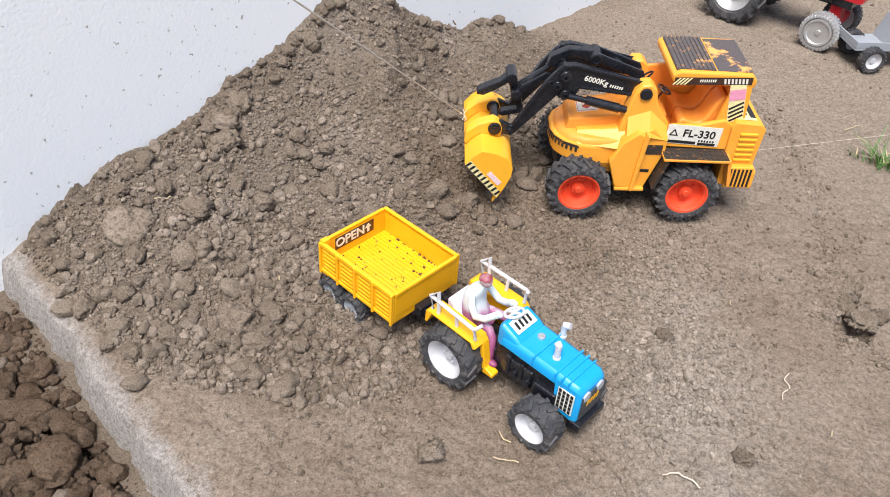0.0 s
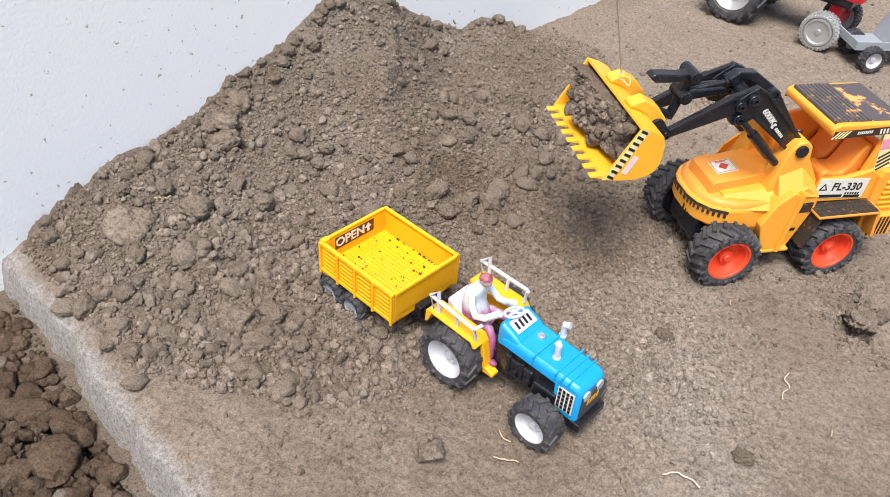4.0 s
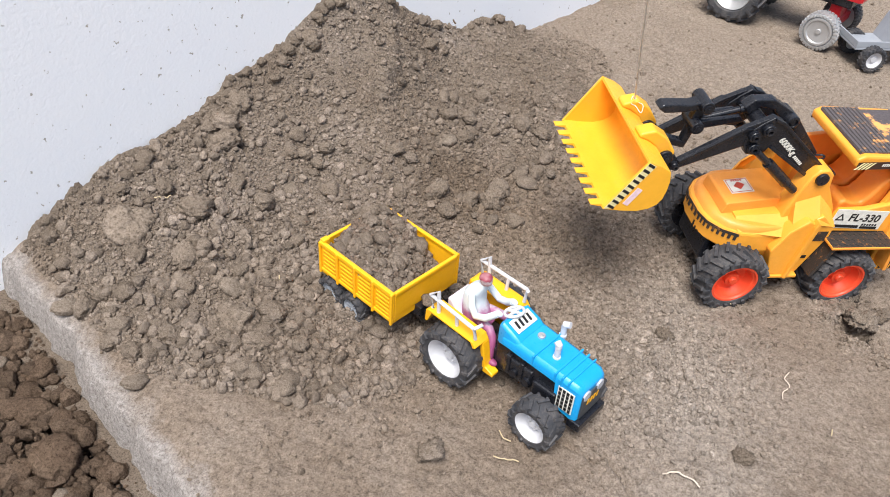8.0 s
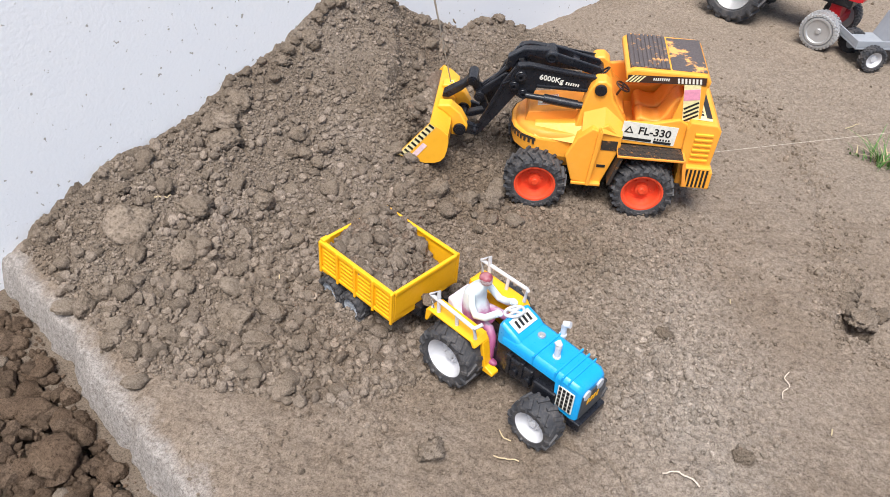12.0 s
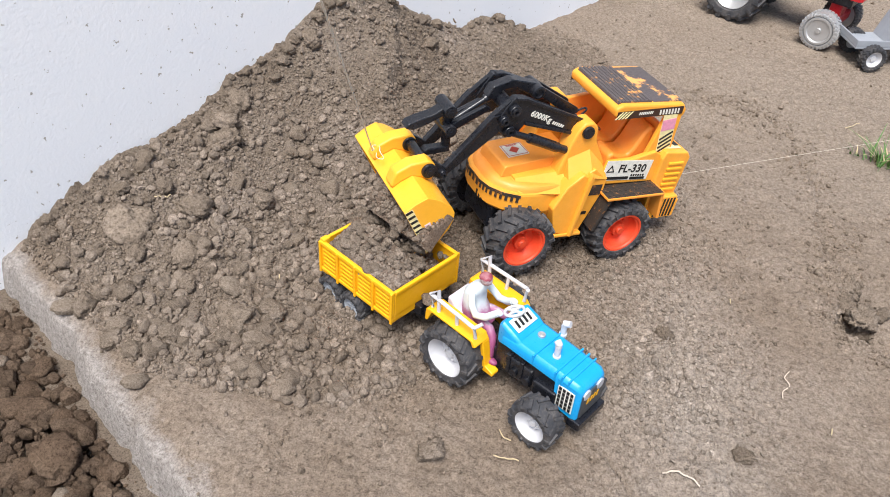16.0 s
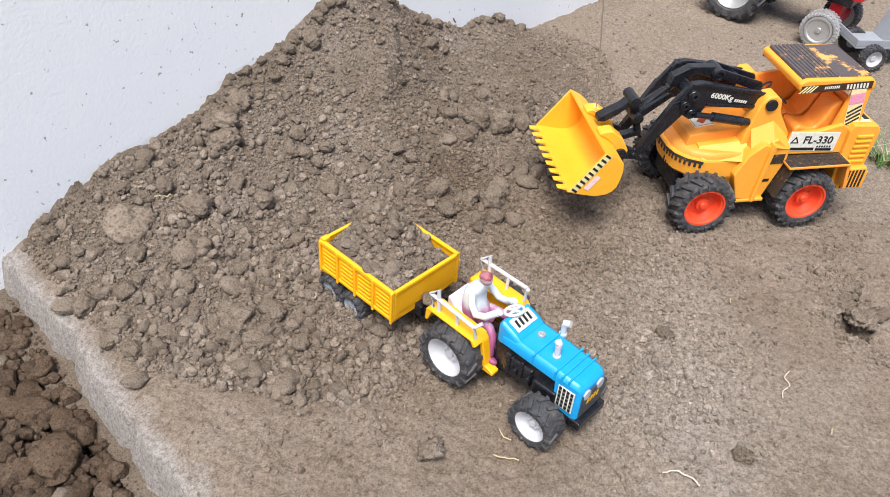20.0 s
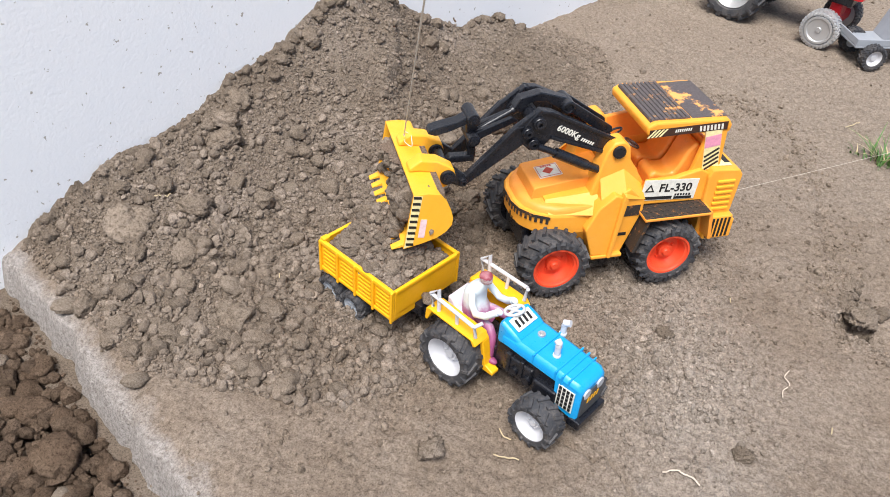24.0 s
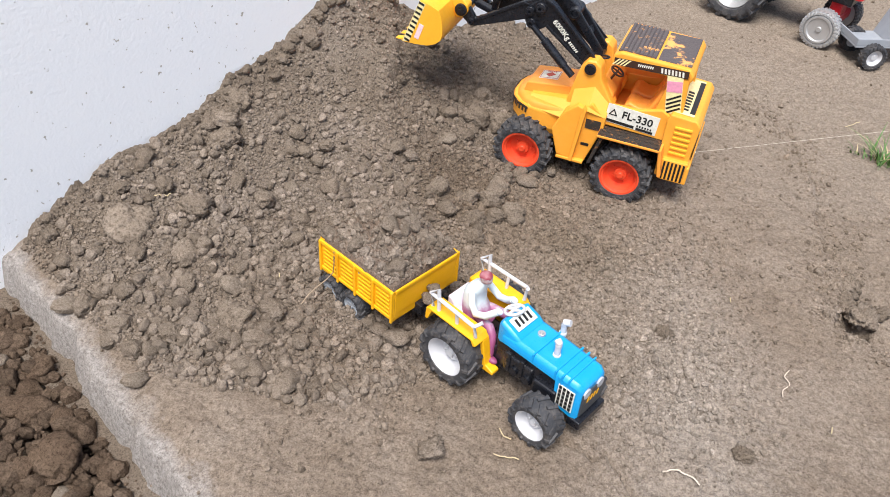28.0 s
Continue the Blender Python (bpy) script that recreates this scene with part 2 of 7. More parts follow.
def loft(sections, cap=True):
    """A skin over rings of equal length."""
    bm = bmesh.new()
    rings = [[bm.verts.new(p) for p in s] for s in sections]
    n = len(rings[0])
    for r0, r1 in zip(rings, rings[1:]):
        for i in range(n):
            bm.faces.new((r0[i], r0[(i + 1) % n], r1[(i + 1) % n], r1[i]))
    if cap:
        bm.faces.new(rings[0][::-1])
        bm.faces.new(rings[-1])
    return bm


def cyl(c, r, h, axis="y", seg=20, bev=0.0, r2=None):
    """A cylinder centred on c."""
    bm = bmesh.new()
    bmesh.ops.create_cone(bm, cap_ends=True, segments=seg, radius1=r, radius2=r if r2 is None else r2, depth=h)
    if bev:
        bmesh.ops.bevel(bm, geom=[e for e in bm.edges if e.calc_face_angle(0) > 0.8], offset=bev, segments=2, profile=0.5, affect="EDGES")
    turn = {"x": Matrix.Rotation(radians(90), 4, "Y"), "y": Matrix.Rotation(radians(-90), 4, "X"), "z": Matrix.Identity(4)}[axis]
    return moved(bm, Matrix.Translation(c) @ turn)


def lathe(profile, seg=32):
    """A profile of (radius, y) turned round the y axis; closed where the radius is 0."""
    bm = bmesh.new()
    rings = []
    for r, y in profile:
        if r < 1e-6:
            rings.append([bm.verts.new((0, y, 0))])
        else:
            rings.append([bm.verts.new((r * math.cos(2 * math.pi * i / seg), y, r * math.sin(2 * math.pi * i / seg))) for i in range(seg)])
    for a, b in zip(rings, rings[1:]):
        for i in range(seg):
            j = (i + 1) % seg
            f = [a[i % len(a)], a[j % len(a)], b[j % len(b)], b[i % len(b)]]
            f = [v for k, v in enumerate(f) if v not in f[:k]]
            if len(f) > 2:
                bm.faces.new(f)
    return bm


def tube(points, r, seg=8, closed=False):
    """A round bar along a path."""
    pts = [Vector(p) for p in points]
    rings = []
    n = len(pts)
    for i, p in enumerate(pts):
        a = pts[(i - 1) % n] if closed or i else pts[0]
        b = pts[(i + 1) % n] if closed or i < n - 1 else pts[-1]
        d = (b - a).normalized()
        side = d.cross(Vector((0, 0, 1)))
        side = side.normalized() if side.length > 1e-3 else Vector((1, 0, 0))
        up = side.cross(d)
        rings.append([p + r * (math.cos(2 * math.pi * k / seg) * side + math.sin(2 * math.pi * k / seg) * up) for k in range(seg)])
    if closed:
        rings.append(rings[0])
        bm = loft(rings, cap=False)
        bmesh.ops.remove_doubles(bm, verts=bm.verts, dist=1e-6)
        return bm
    return loft(rings)


def writing(name, text, size, m, material, parent, depth=0.0002, bold=0.0):
    """Raised lettering in the built-in font, at the pose m of its centre (it reads along local x)."""
    cu = bpy.data.curves.new(name, "FONT")
    cu.body, cu.size, cu.extrude, cu.offset = text, size, depth, bold
    cu.align_x, cu.align_y, cu.resolution_u = "CENTER", "CENTER", 3
    tmp = new("tmp", cu)
    me = bpy.data.meshes.new_from_object(tmp)
    bpy.data.objects.remove(tmp)
    bpy.data.curves.remove(cu)
    me.materials.clear()
    me.materials.append(material)
    me.transform(m)
    me.name = name
    ob = new(name, me)
    ob.parent = parent
    return ob


def side_pose(x, y, z, tilt=0.0, facing=1):
    """A pose for flat things on a side: facing 1 for the left side of a vehicle (+y), -1 for the right."""
    if facing > 0:
        return Matrix.Translation((x, y, z)) @ Matrix.Rotation(radians(180), 4, "Z") @ Matrix.Rotation(radians(90), 4, "X") @ Matrix.Rotation(radians(tilt), 4, "Z")
    return Matrix.Translation((x, y, z)) @ Matrix.Rotation(radians(90), 4, "X") @ Matrix.Rotation(radians(tilt), 4, "Z")


def plate(w, h, m, t=0.0005):
    """A thin plate, w by h, at the pose m of its face."""
    return moved(box(-w / 2, w / 2, -h / 2, h / 2, -t / 2, t / 2, 0), m)


def bars(w, h, n, m, slant=0.0, fill=0.5, t=0.0004):
    """A row of n slanted bars across a field w by h."""
    out = []
    step = w / n
    for i in range(n):
        x = -w / 2 + (i + 0.5) * step
        hw = step * fill / 2
        out.append(moved(prism([(x - hw - slant * h / 2, -h / 2), (x + hw - slant * h / 2, -h / 2), (x + hw + slant * h / 2, h / 2), (x - hw + slant * h / 2, h / 2)], -t / 2, t / 2, "z"), m))
    return join(*out)


def empty(name, parent=None, m=None):
    ob = new(name)
    ob.empty_display_size = 0.02
    if parent:
        ob.parent = parent
    if m is not None:
        ob.matrix_basis = m
    return ob


# ---- the ground, the wall and the heap ----
# s runs along the wall from the corner of the plinth, d away from the wall
ANGLE = radians(48.65)
ALONG, AWAY = Vector((math.cos(ANGLE), math.sin(ANGLE), 0)), Vector((math.sin(ANGLE), -math.cos(ANGLE), 0))
CORNER = Vector((-0.4606, 0.6253, 0))


def to_world(s, d, z):
    return (CORNER.x + s * ALONG.x + d * AWAY.x, CORNER.y + s * ALONG.y + d * AWAY.y, z)


def to_plan(x, y):
    rx, ry = x - CORNER.x, y - CORNER.y
    return rx * ALONG.x + ry * ALONG.y, rx * AWAY.x + ry * AWAY.y


TABLES = [np.random.RandomState(40 + k).rand(128, 128) for k in range(12)]


def value_noise(x, y, seed=0):
    """Smooth noise from -1 to 1 over a plane."""
    tab = TABLES[seed % 12]
    xi, yi = np.floor(x).astype(int), np.floor(y).astype(int)
    fx, fy = x - xi, y - yi
    fx, fy = fx * fx * (3 - 2 * fx), fy * fy * (3 - 2 * fy)
    a, b = tab[xi % 128, yi % 128], tab[(xi + 1) % 128, yi % 128]
    c, e = tab[xi % 128, (yi + 1) % 128], tab[(xi + 1) % 128, (yi + 1) % 128]
    return 2 * ((a * (1 - fx) + b * fx) * (1 - fy) + (c * (1 - fx) + e * fx) * fy) - 1


def turbulence(x, y, freq, octaves=4, seed=0, gain=0.5):
    z, amp = 0, 1.0
    for k in range(octaves):
        z = z + amp * value_noise(x * freq + 17.3 * k, y * freq - 9.1 * k, seed + k)
        freq, amp = freq * 2.03, amp * gain
    return z


def domes(x, y, freq, seed=0, keep=1.0):
    """Rounded lumps packed at random, freq of them to a metre: their height, in metres."""
    wx, wy = x + 0.22 / freq * value_noise(x * freq * 1.7, y * freq * 1.7, seed + 5), y + 0.22 / freq * value_noise(x * freq * 1.9 + 31, y * freq * 1.9, seed + 6)
    X, Y = wx * freq, wy * freq
    xi, yi = np.floor(X).astype(int), np.floor(Y).astype(int)
    best = np.zeros(np.shape(X))
    for i in (-1, 0, 1):
        for j in (-1, 0, 1):
            a, b = (xi + i) % 128, (yi + j) % 128
            size = TABLES[(seed + 2) % 12][a, b]
            r = 0.3 + 0.42 * size / keep
            off = (X - xi - i - TABLES[seed % 12][a, b]) ** 2 + (Y - yi - j - TABLES[(seed + 1) % 12][a, b]) ** 2
            best = np.maximum(best, np.where(size < keep, r * np.sqrt(np.maximum(1 - off / (r * r), 0)), 0))
    return best / freq


def step01(x):
    x = np.clip(x, 0, 1)
    return x * x * (3 - 2 * x)


def away_from_line(x, y, line):
    """Distance to a polyline, and the side of it (positive on its right)."""
    best, side = np.full(np.shape(x), 9.0), np.zeros(np.shape(x))
    for (ax, ay), (bx, by) in zip(line, line[1:]):
        ux, uy = bx - ax, by - ay
        k = np.clip(((x - ax) * ux + (y - ay) * uy) / (ux * ux + uy * uy), 0, 1)
        dist = np.hypot(x - ax - k * ux, y - ay - k * uy)
        cross = (y - ay) * ux - (x - ax) * uy
        side = np.where(dist < best, -np.sign(cross), side)
        best = np.minimum(best, dist)
    return best, side


GULLY = [(0.36, 1.09), (0.405, 1.069), (0.449, 1.043), (0.474, 0.992), (0.469, 0.867), (0.442, 0.747), (0.446, 0.69), (0.43, 0.645), (0.414, 0.607), (0.431, 0.591), (0.47, 0.561), (0.56, 0.52)]
FRONT_CRACKS = ([(0.108, 0.443), (0.122, 0.431), (0.134, 0.424), (0.142, 0.416)], [(0.15, 0.425), (0.165, 0.4), (0.172, 0.38), (0.18, 0.35)])
HOLE = (0.437, 0.617)


BERM = [(0.66, 0.27), (0.74, 0.26), (0.82, 0.29), (0.885, 0.35), (0.9, 0.4)]


def ground_height(s, d):
    x, y, _ = to_world(s, d, 0)
    # trodden earth: broad swells, flaky scuffs and shallow pits
    flaky = step01(0.45 + 0.8 * turbulence(s, d, 9, 2, 4))
    z = 0.003 * turbulence(s, d, 5, 3, 1) + 0.0013 * turbulence(s, d, 38, 3, 3) + 0.0016 * turbulence(s, d, 85, 3, 10) * (0.35 + 0.65 * flaky)
    z = z + (0.25 + 0.75 * flaky) * (0.55 * domes(s, d, 150, 3, 0.3) + 0.4 * domes(s, d, 260, 7, 0.4)) - 0.0018 * step01((turbulence(s + 3, d, 60, 2, 8) - 0.45) / 0.3)
    # crumbly ground thrown about before the heap
    churned = np.exp(-(((s - 0.47) / 0.16) ** 2 + ((d - 0.42) / 0.11) ** 2)) + 0.8 * np.exp(-(((s - 0.34) / 0.05) ** 2 + ((d - 0.58) / 0.06) ** 2)) + 0.8 * np.exp(-(((s - 0.25) / 0.07) ** 2 + ((d - 0.4) / 0.05) ** 2))
    z = z + np.minimum(churned, 1.1) * (0.003 * turbulence(s, d, 42, 3, 4) + 0.7 * domes(s, d, 95, 1, 0.35) + 0.6 * domes(s, d, 180, 4, 0.6) - 0.002)
    berm, _ = away_from_line(s, d, BERM)
    z = z + np.exp(-((berm + 0.012 * turbulence(s, d, 22, 2, 6)) / 0.028) ** 2) * (0.006 + 0.8 * domes(s, d, 60, 2, 0.4) + 0.5 * domes(s, d, 130, 5, 0.6))
    inside = s + 0.0015 + 0.06 * d + 0.006 * turbulence(s, d, 20, 3, 5) + 0.0022 * turbulence(s, d, 75, 2, 9)
    z = z - 0.01 * step01((0.035 - inside) / 0.04) - 0.085 * step01((0.002 - inside) / 0.024)
    low = step01((-0.012 - inside) / 0.02)
    z = z + low * (0.01 * turbulence(s, d, 16, 3, 2) + 0.9 * domes(s, d, 32, 3, 0.6) + 0.7 * domes(s, d, 80, 6, 0.7))
    dist, side = away_from_line(x, y, GULLY)
    wob = 0.006 * turbulence(s, d, 30, 3, 7)
    z = z - 0.0035 * np.exp(-((dist + wob) / 0.004) ** 2) + 0.0016 * np.abs(turbulence(s, d, 60, 3, 2)) * np.exp(-(dist / 0.04) ** 2) - (0.003 + 0.022 * np.exp(-((y - 0.6) / 0.07) ** 2 - ((x - 0.45) / 0.16) ** 2)) * step01(0.5 - side * (dist + wob * 0.5) / 0.012) * step01((1.3 - y) / 0.3) * step01((y - 0.3) / 0.1) * step01((x - 0.3) / 0.05)
    for line in FRONT_CRACKS:
        dist, side = away_from_line(x, y, line)
        z = z - 0.008 * np.exp(-((dist + wob * 0.3) / 0.0022) ** 2)
    # the hole under an overhanging lip, with its steep near side
    hx, hy = (x - HOLE[0]) * 0.86 + (y - HOLE[1]) * 0.5, (y - HOLE[1]) * 0.86 - (x - HOLE[0]) * 0.5
    hx, hy = hx / 0.022 + 0.25 * turbulence(s, d, 60, 2, 3), hy / 0.017 + 0.2 * turbulence(s, d, 55, 2, 5)
    z = z - 0.12 * np.exp(-((hx * hx + hy * hy) ** 3))
    far = np.maximum(np.abs(s - 0.6) - 1.2, np.abs(d - 0.5) - 0.8)
    return np.where(far > 0, z * np.exp(-np.maximum(far, 0) * 3), z)


RIDGE = [(-0.05, -0.01), (-0.02, 0.0), (0.0, 0.008), (0.036, 0.016), (0.084, 0.04), (0.144, 0.049), (0.19, 0.057), (0.228, 0.065), (0.264, 0.082), (0.294, 0.101), (0.327, 0.113), (0.353, 0.126), (0.387, 0.138), (0.411, 0.154),
         (0.47, 0.178), (0.52, 0.162), (0.557, 0.122), (0.602, 0.092), (0.655, 0.069), (0.688, 0.053), (0.725, 0.06), (0.765, 0.051), (0.81, 0.029), (0.876, -0.002), (0.93, -0.012)]
REACH = [(-0.03, 0.16), (0.05, 0.27), (0.12, 0.36), (0.2, 0.38), (0.28, 0.34), (0.36, 0.3), (0.45, 0.275), (0.52, 0.265), (0.6, 0.27), (0.7, 0.26), (0.8, 0.2), (0.93, 0.08)]


def heap_height(s, d, rough=True):
    crest = np.interp(s, *zip(*RIDGE))
    reach = np.interp(s, *zip(*REACH)) + (0.03 * turbulence(s, d, 9, 4, 9) if rough else 0)
    k = np.clip(d / reach, 0, 1.3)
    z = crest * (1 - k) * (1 - 0.28 * np.sin(np.pi * np.clip(k, 0, 1))) - 0.012 * np.maximum(k - 0.85, 0)
    on = step01((s + 0.002 - 0.06 * np.minimum(d, 0.2)) / 0.035)
    z = z * on - 0.05 * (1 - on)
    # the hollow that the loader digs, with a spur standing beside it
    z = z - 0.02 * np.exp(-(((s - 0.56) / 0.06) ** 2 + ((d - 0.1) / 0.06) ** 2)) * step01((crest - 0.03) / 0.03)
    spur = s - 0.545 + 0.88 * d + (0.012 * turbulence(s, d, 24, 3, 3) if rough else 0)
    tall = np.exp(-((d - 0.09) / 0.055) ** 2)
    z = z + tall * 0.02 * step01((spur + 0.07) / 0.07) * step01((0.012 - spur) / 0.022)
    # soil slid down before the bucket
    z = z + 0.026 * np.exp(-(((s - 0.395) / 0.055) ** 2 + ((d - 0.15) / 0.05) ** 2))
    if rough:
        amount = step01(z / 0.025)
        lumpy = np.clip(0.85 * step01((0.42 - s) / 0.25) + 0.7 * step01((k - 0.5) / 0.3) + 0.9 * np.exp(-(((s - 0.62) / 0.1) ** 2 + ((d - 0.15) / 0.07) ** 2)), 0, 1) * (0.45 + 0.75 * step01(0.5 + turbulence(s, d, 10, 2, 7)))
        z = z + amount * (0.007 * turbulence(s, d, 14, 3, 2) + 0.0026 * turbulence(s * 1.6, d * 0.45, 44, 3, 5) + (0.75 * domes(s, d, 36, 3, 0.22) + 0.8 * domes(s, d, 78, 6, 0.25)) * lumpy
                          + 0.75 * domes(s, d, 150, 1, 0.3) * (0.6 + 0.4 * lumpy) + 0.85 * domes(s, d, 260, 8, 0.8) + 0.0007 * turbulence(s, d, 330, 1, 7))
    return z - 0.003


def surface(s, d):
    return np.maximum(ground_height(s, d), heap_height(s, d))


def sheet(name, ss, dd, height, material, keep=None):
    S, D = np.meshgrid(ss, dd, indexing="ij")
    Z = height(S, D)
    X, Y, _ = to_world(S, D, 0)
    n, m = S.shape
    idx = np.arange(n * m).reshape(n, m)
    quads = np.stack([idx[:-1, :-1], idx[:-1, 1:], idx[1:, 1:], idx[1:, :-1]], -1).reshape(-1, 4)
    if keep is not None:
        mask = keep(S, D, Z)
        ok = (mask[:-1, :-1] | mask[1:, 1:] | mask[:-1, 1:] | mask[1:, :-1]).reshape(-1)
        quads = quads[ok]
    used, inverse = np.unique(quads, return_inverse=True)
    co = np.stack([X, Y, Z], -1).reshape(-1, 3)[used]
    quads = inverse.reshape(-1, 4)
    me = bpy.data.meshes.new(name)
    me.vertices.add(len(co))
    me.vertices.foreach_set("co", co.ravel())
    me.loops.add(quads.size)
    me.loops.foreach_set("vertex_index", quads.ravel().astype(np.int32))
    me.polygons.add(len(quads))
    me.polygons.foreach_set("loop_start", np.arange(0, quads.size, 4, dtype=np.int32))
    me.polygons.foreach_set("use_smooth", np.ones(len(quads), dtype=bool))
    me.update(calc_edges=True)
    me.materials.append(material)
    return new(name, me)


def spread(lo, hi, step, out_lo, out_hi):
    """Even steps inside, growing steps out to the horizon."""
    mid = np.arange(lo, hi, step)
    grow = np.geomspace(step * 2, 1.0, 26).cumsum()
    left = lo - grow / grow[-1] * (lo - out_lo)
    right = mid[-1] + grow / grow[-1] * (out_hi - mid[-1])
    return np.concatenate([left[::-1], mid, right])


ground = tagged(sheet("ground", np.concatenate([spread(-0.24, 0.98, 0.0021, -30, 5)[:-26], np.arange(0.983, 1.75, 0.004), 1.75 + np.geomspace(0.008, 30, 26)]), np.concatenate([[-30, -10, -3, -1, -0.35, -0.18, -0.06, -0.03], np.arange(0.0, 0.76, 0.0021), spread(0.762, 1.0, 0.004, 0.74, 40)[26:]]), ground_height, SOIL),
                "dry trodden brown earth with scuffs and a ragged raised edge", "ground", kind="structure")

heap = tagged(sheet("earth_mound", np.arange(-0.045, 0.92, 0.0015), np.arange(-0.004, 0.46, 0.0015), heap_height, HEAP_SOIL, lambda S, D, Z: Z > ground_height(S, D) - 0.0008),
              "large loose heap of dry brown soil against a white wall", "soil heap", kind="thing")

wall_bm = box(-0.9, 2.6, 0.0, 0.16, -0.2, 1.5, 0.004)
wall = tagged(part("wall_back", wall_bm, WHITEWASH), "whitewashed plaster wall with dirt specks", "wall", kind="structure")
wall.matrix_basis = Matrix.Translation(CORNER) @ Matrix.Rotation(ANGLE, 4, "Z")


# ---- the toy wheel loader: x ahead, y to its left, z up, origin on the ground between the axles ----
def lugged_tyre(radius, width, lugs, lug_h, bead=0.6, seg=40):
    """A tyre round the y axis with slanted lugs in two staggered rows."""
    r0 = radius - lug_h
    w = width / 2
    tyre = lathe([(radius * bead, -w * 0.8), (radius * bead * 1.06, -w * 0.95), (r0 * 0.9, -w), (r0 * 0.97, -w * 0.9), (r0, -w * 0.6), (r0, w * 0.6), (r0 * 0.97, w * 0.9),
                  (r0 * 0.9, w), (radius * bead * 1.06, w * 0.95), (radius * bead, w * 0.8), (radius * bead * 0.96, 0), (radius * bead, -w * 0.8)], seg)
    for row in (-1, 1):
        for i in range(lugs):
            a = 2 * math.pi * (i + (0.5 if row > 0 else 0)) / lugs
            lug = box(-0.16 * math.pi * radius / lugs * 2, 0.16 * math.pi * radius / lugs * 2, -w * 0.5, w * 0.5, -lug_h, lug_h, 0.0)
            for v in lug.verts:
                if v.co.z > 0:
                    v.co.x *= 0.8
                if v.co.y * row > 0:
                    v.co.z -= lug_h * 0.35
            m = Matrix.Rotation(a, 4, "Y") @ Matrix.Translation((0, row * w * 0.48, r0)) @ Matrix.Rotation(radians(28 * row), 4, "Z")
            tyre = join(tyre, moved(lug, m))
        # side bars of the lugs
        for i in range(lugs):
            a = 2 * math.pi * (i + (0.5 if row > 0 else 0)) / lugs
            lug = box(-0.045 * radius, 0.045 * radius, -0.0011, 0.0011, -radius * 0.17, 0.0005, 0.0)
            tyre = join(tyre, moved(lug, Matrix.Rotation(a, 4, "Y") @ Matrix.Translation((0, row * w * 0.97, r0 * 0.985)) @ Matrix.Rotation(radians(12 * row), 4, "X")))
    return tyre


LOADER_R, LOADER_AXLE = 0.0385, 0.062


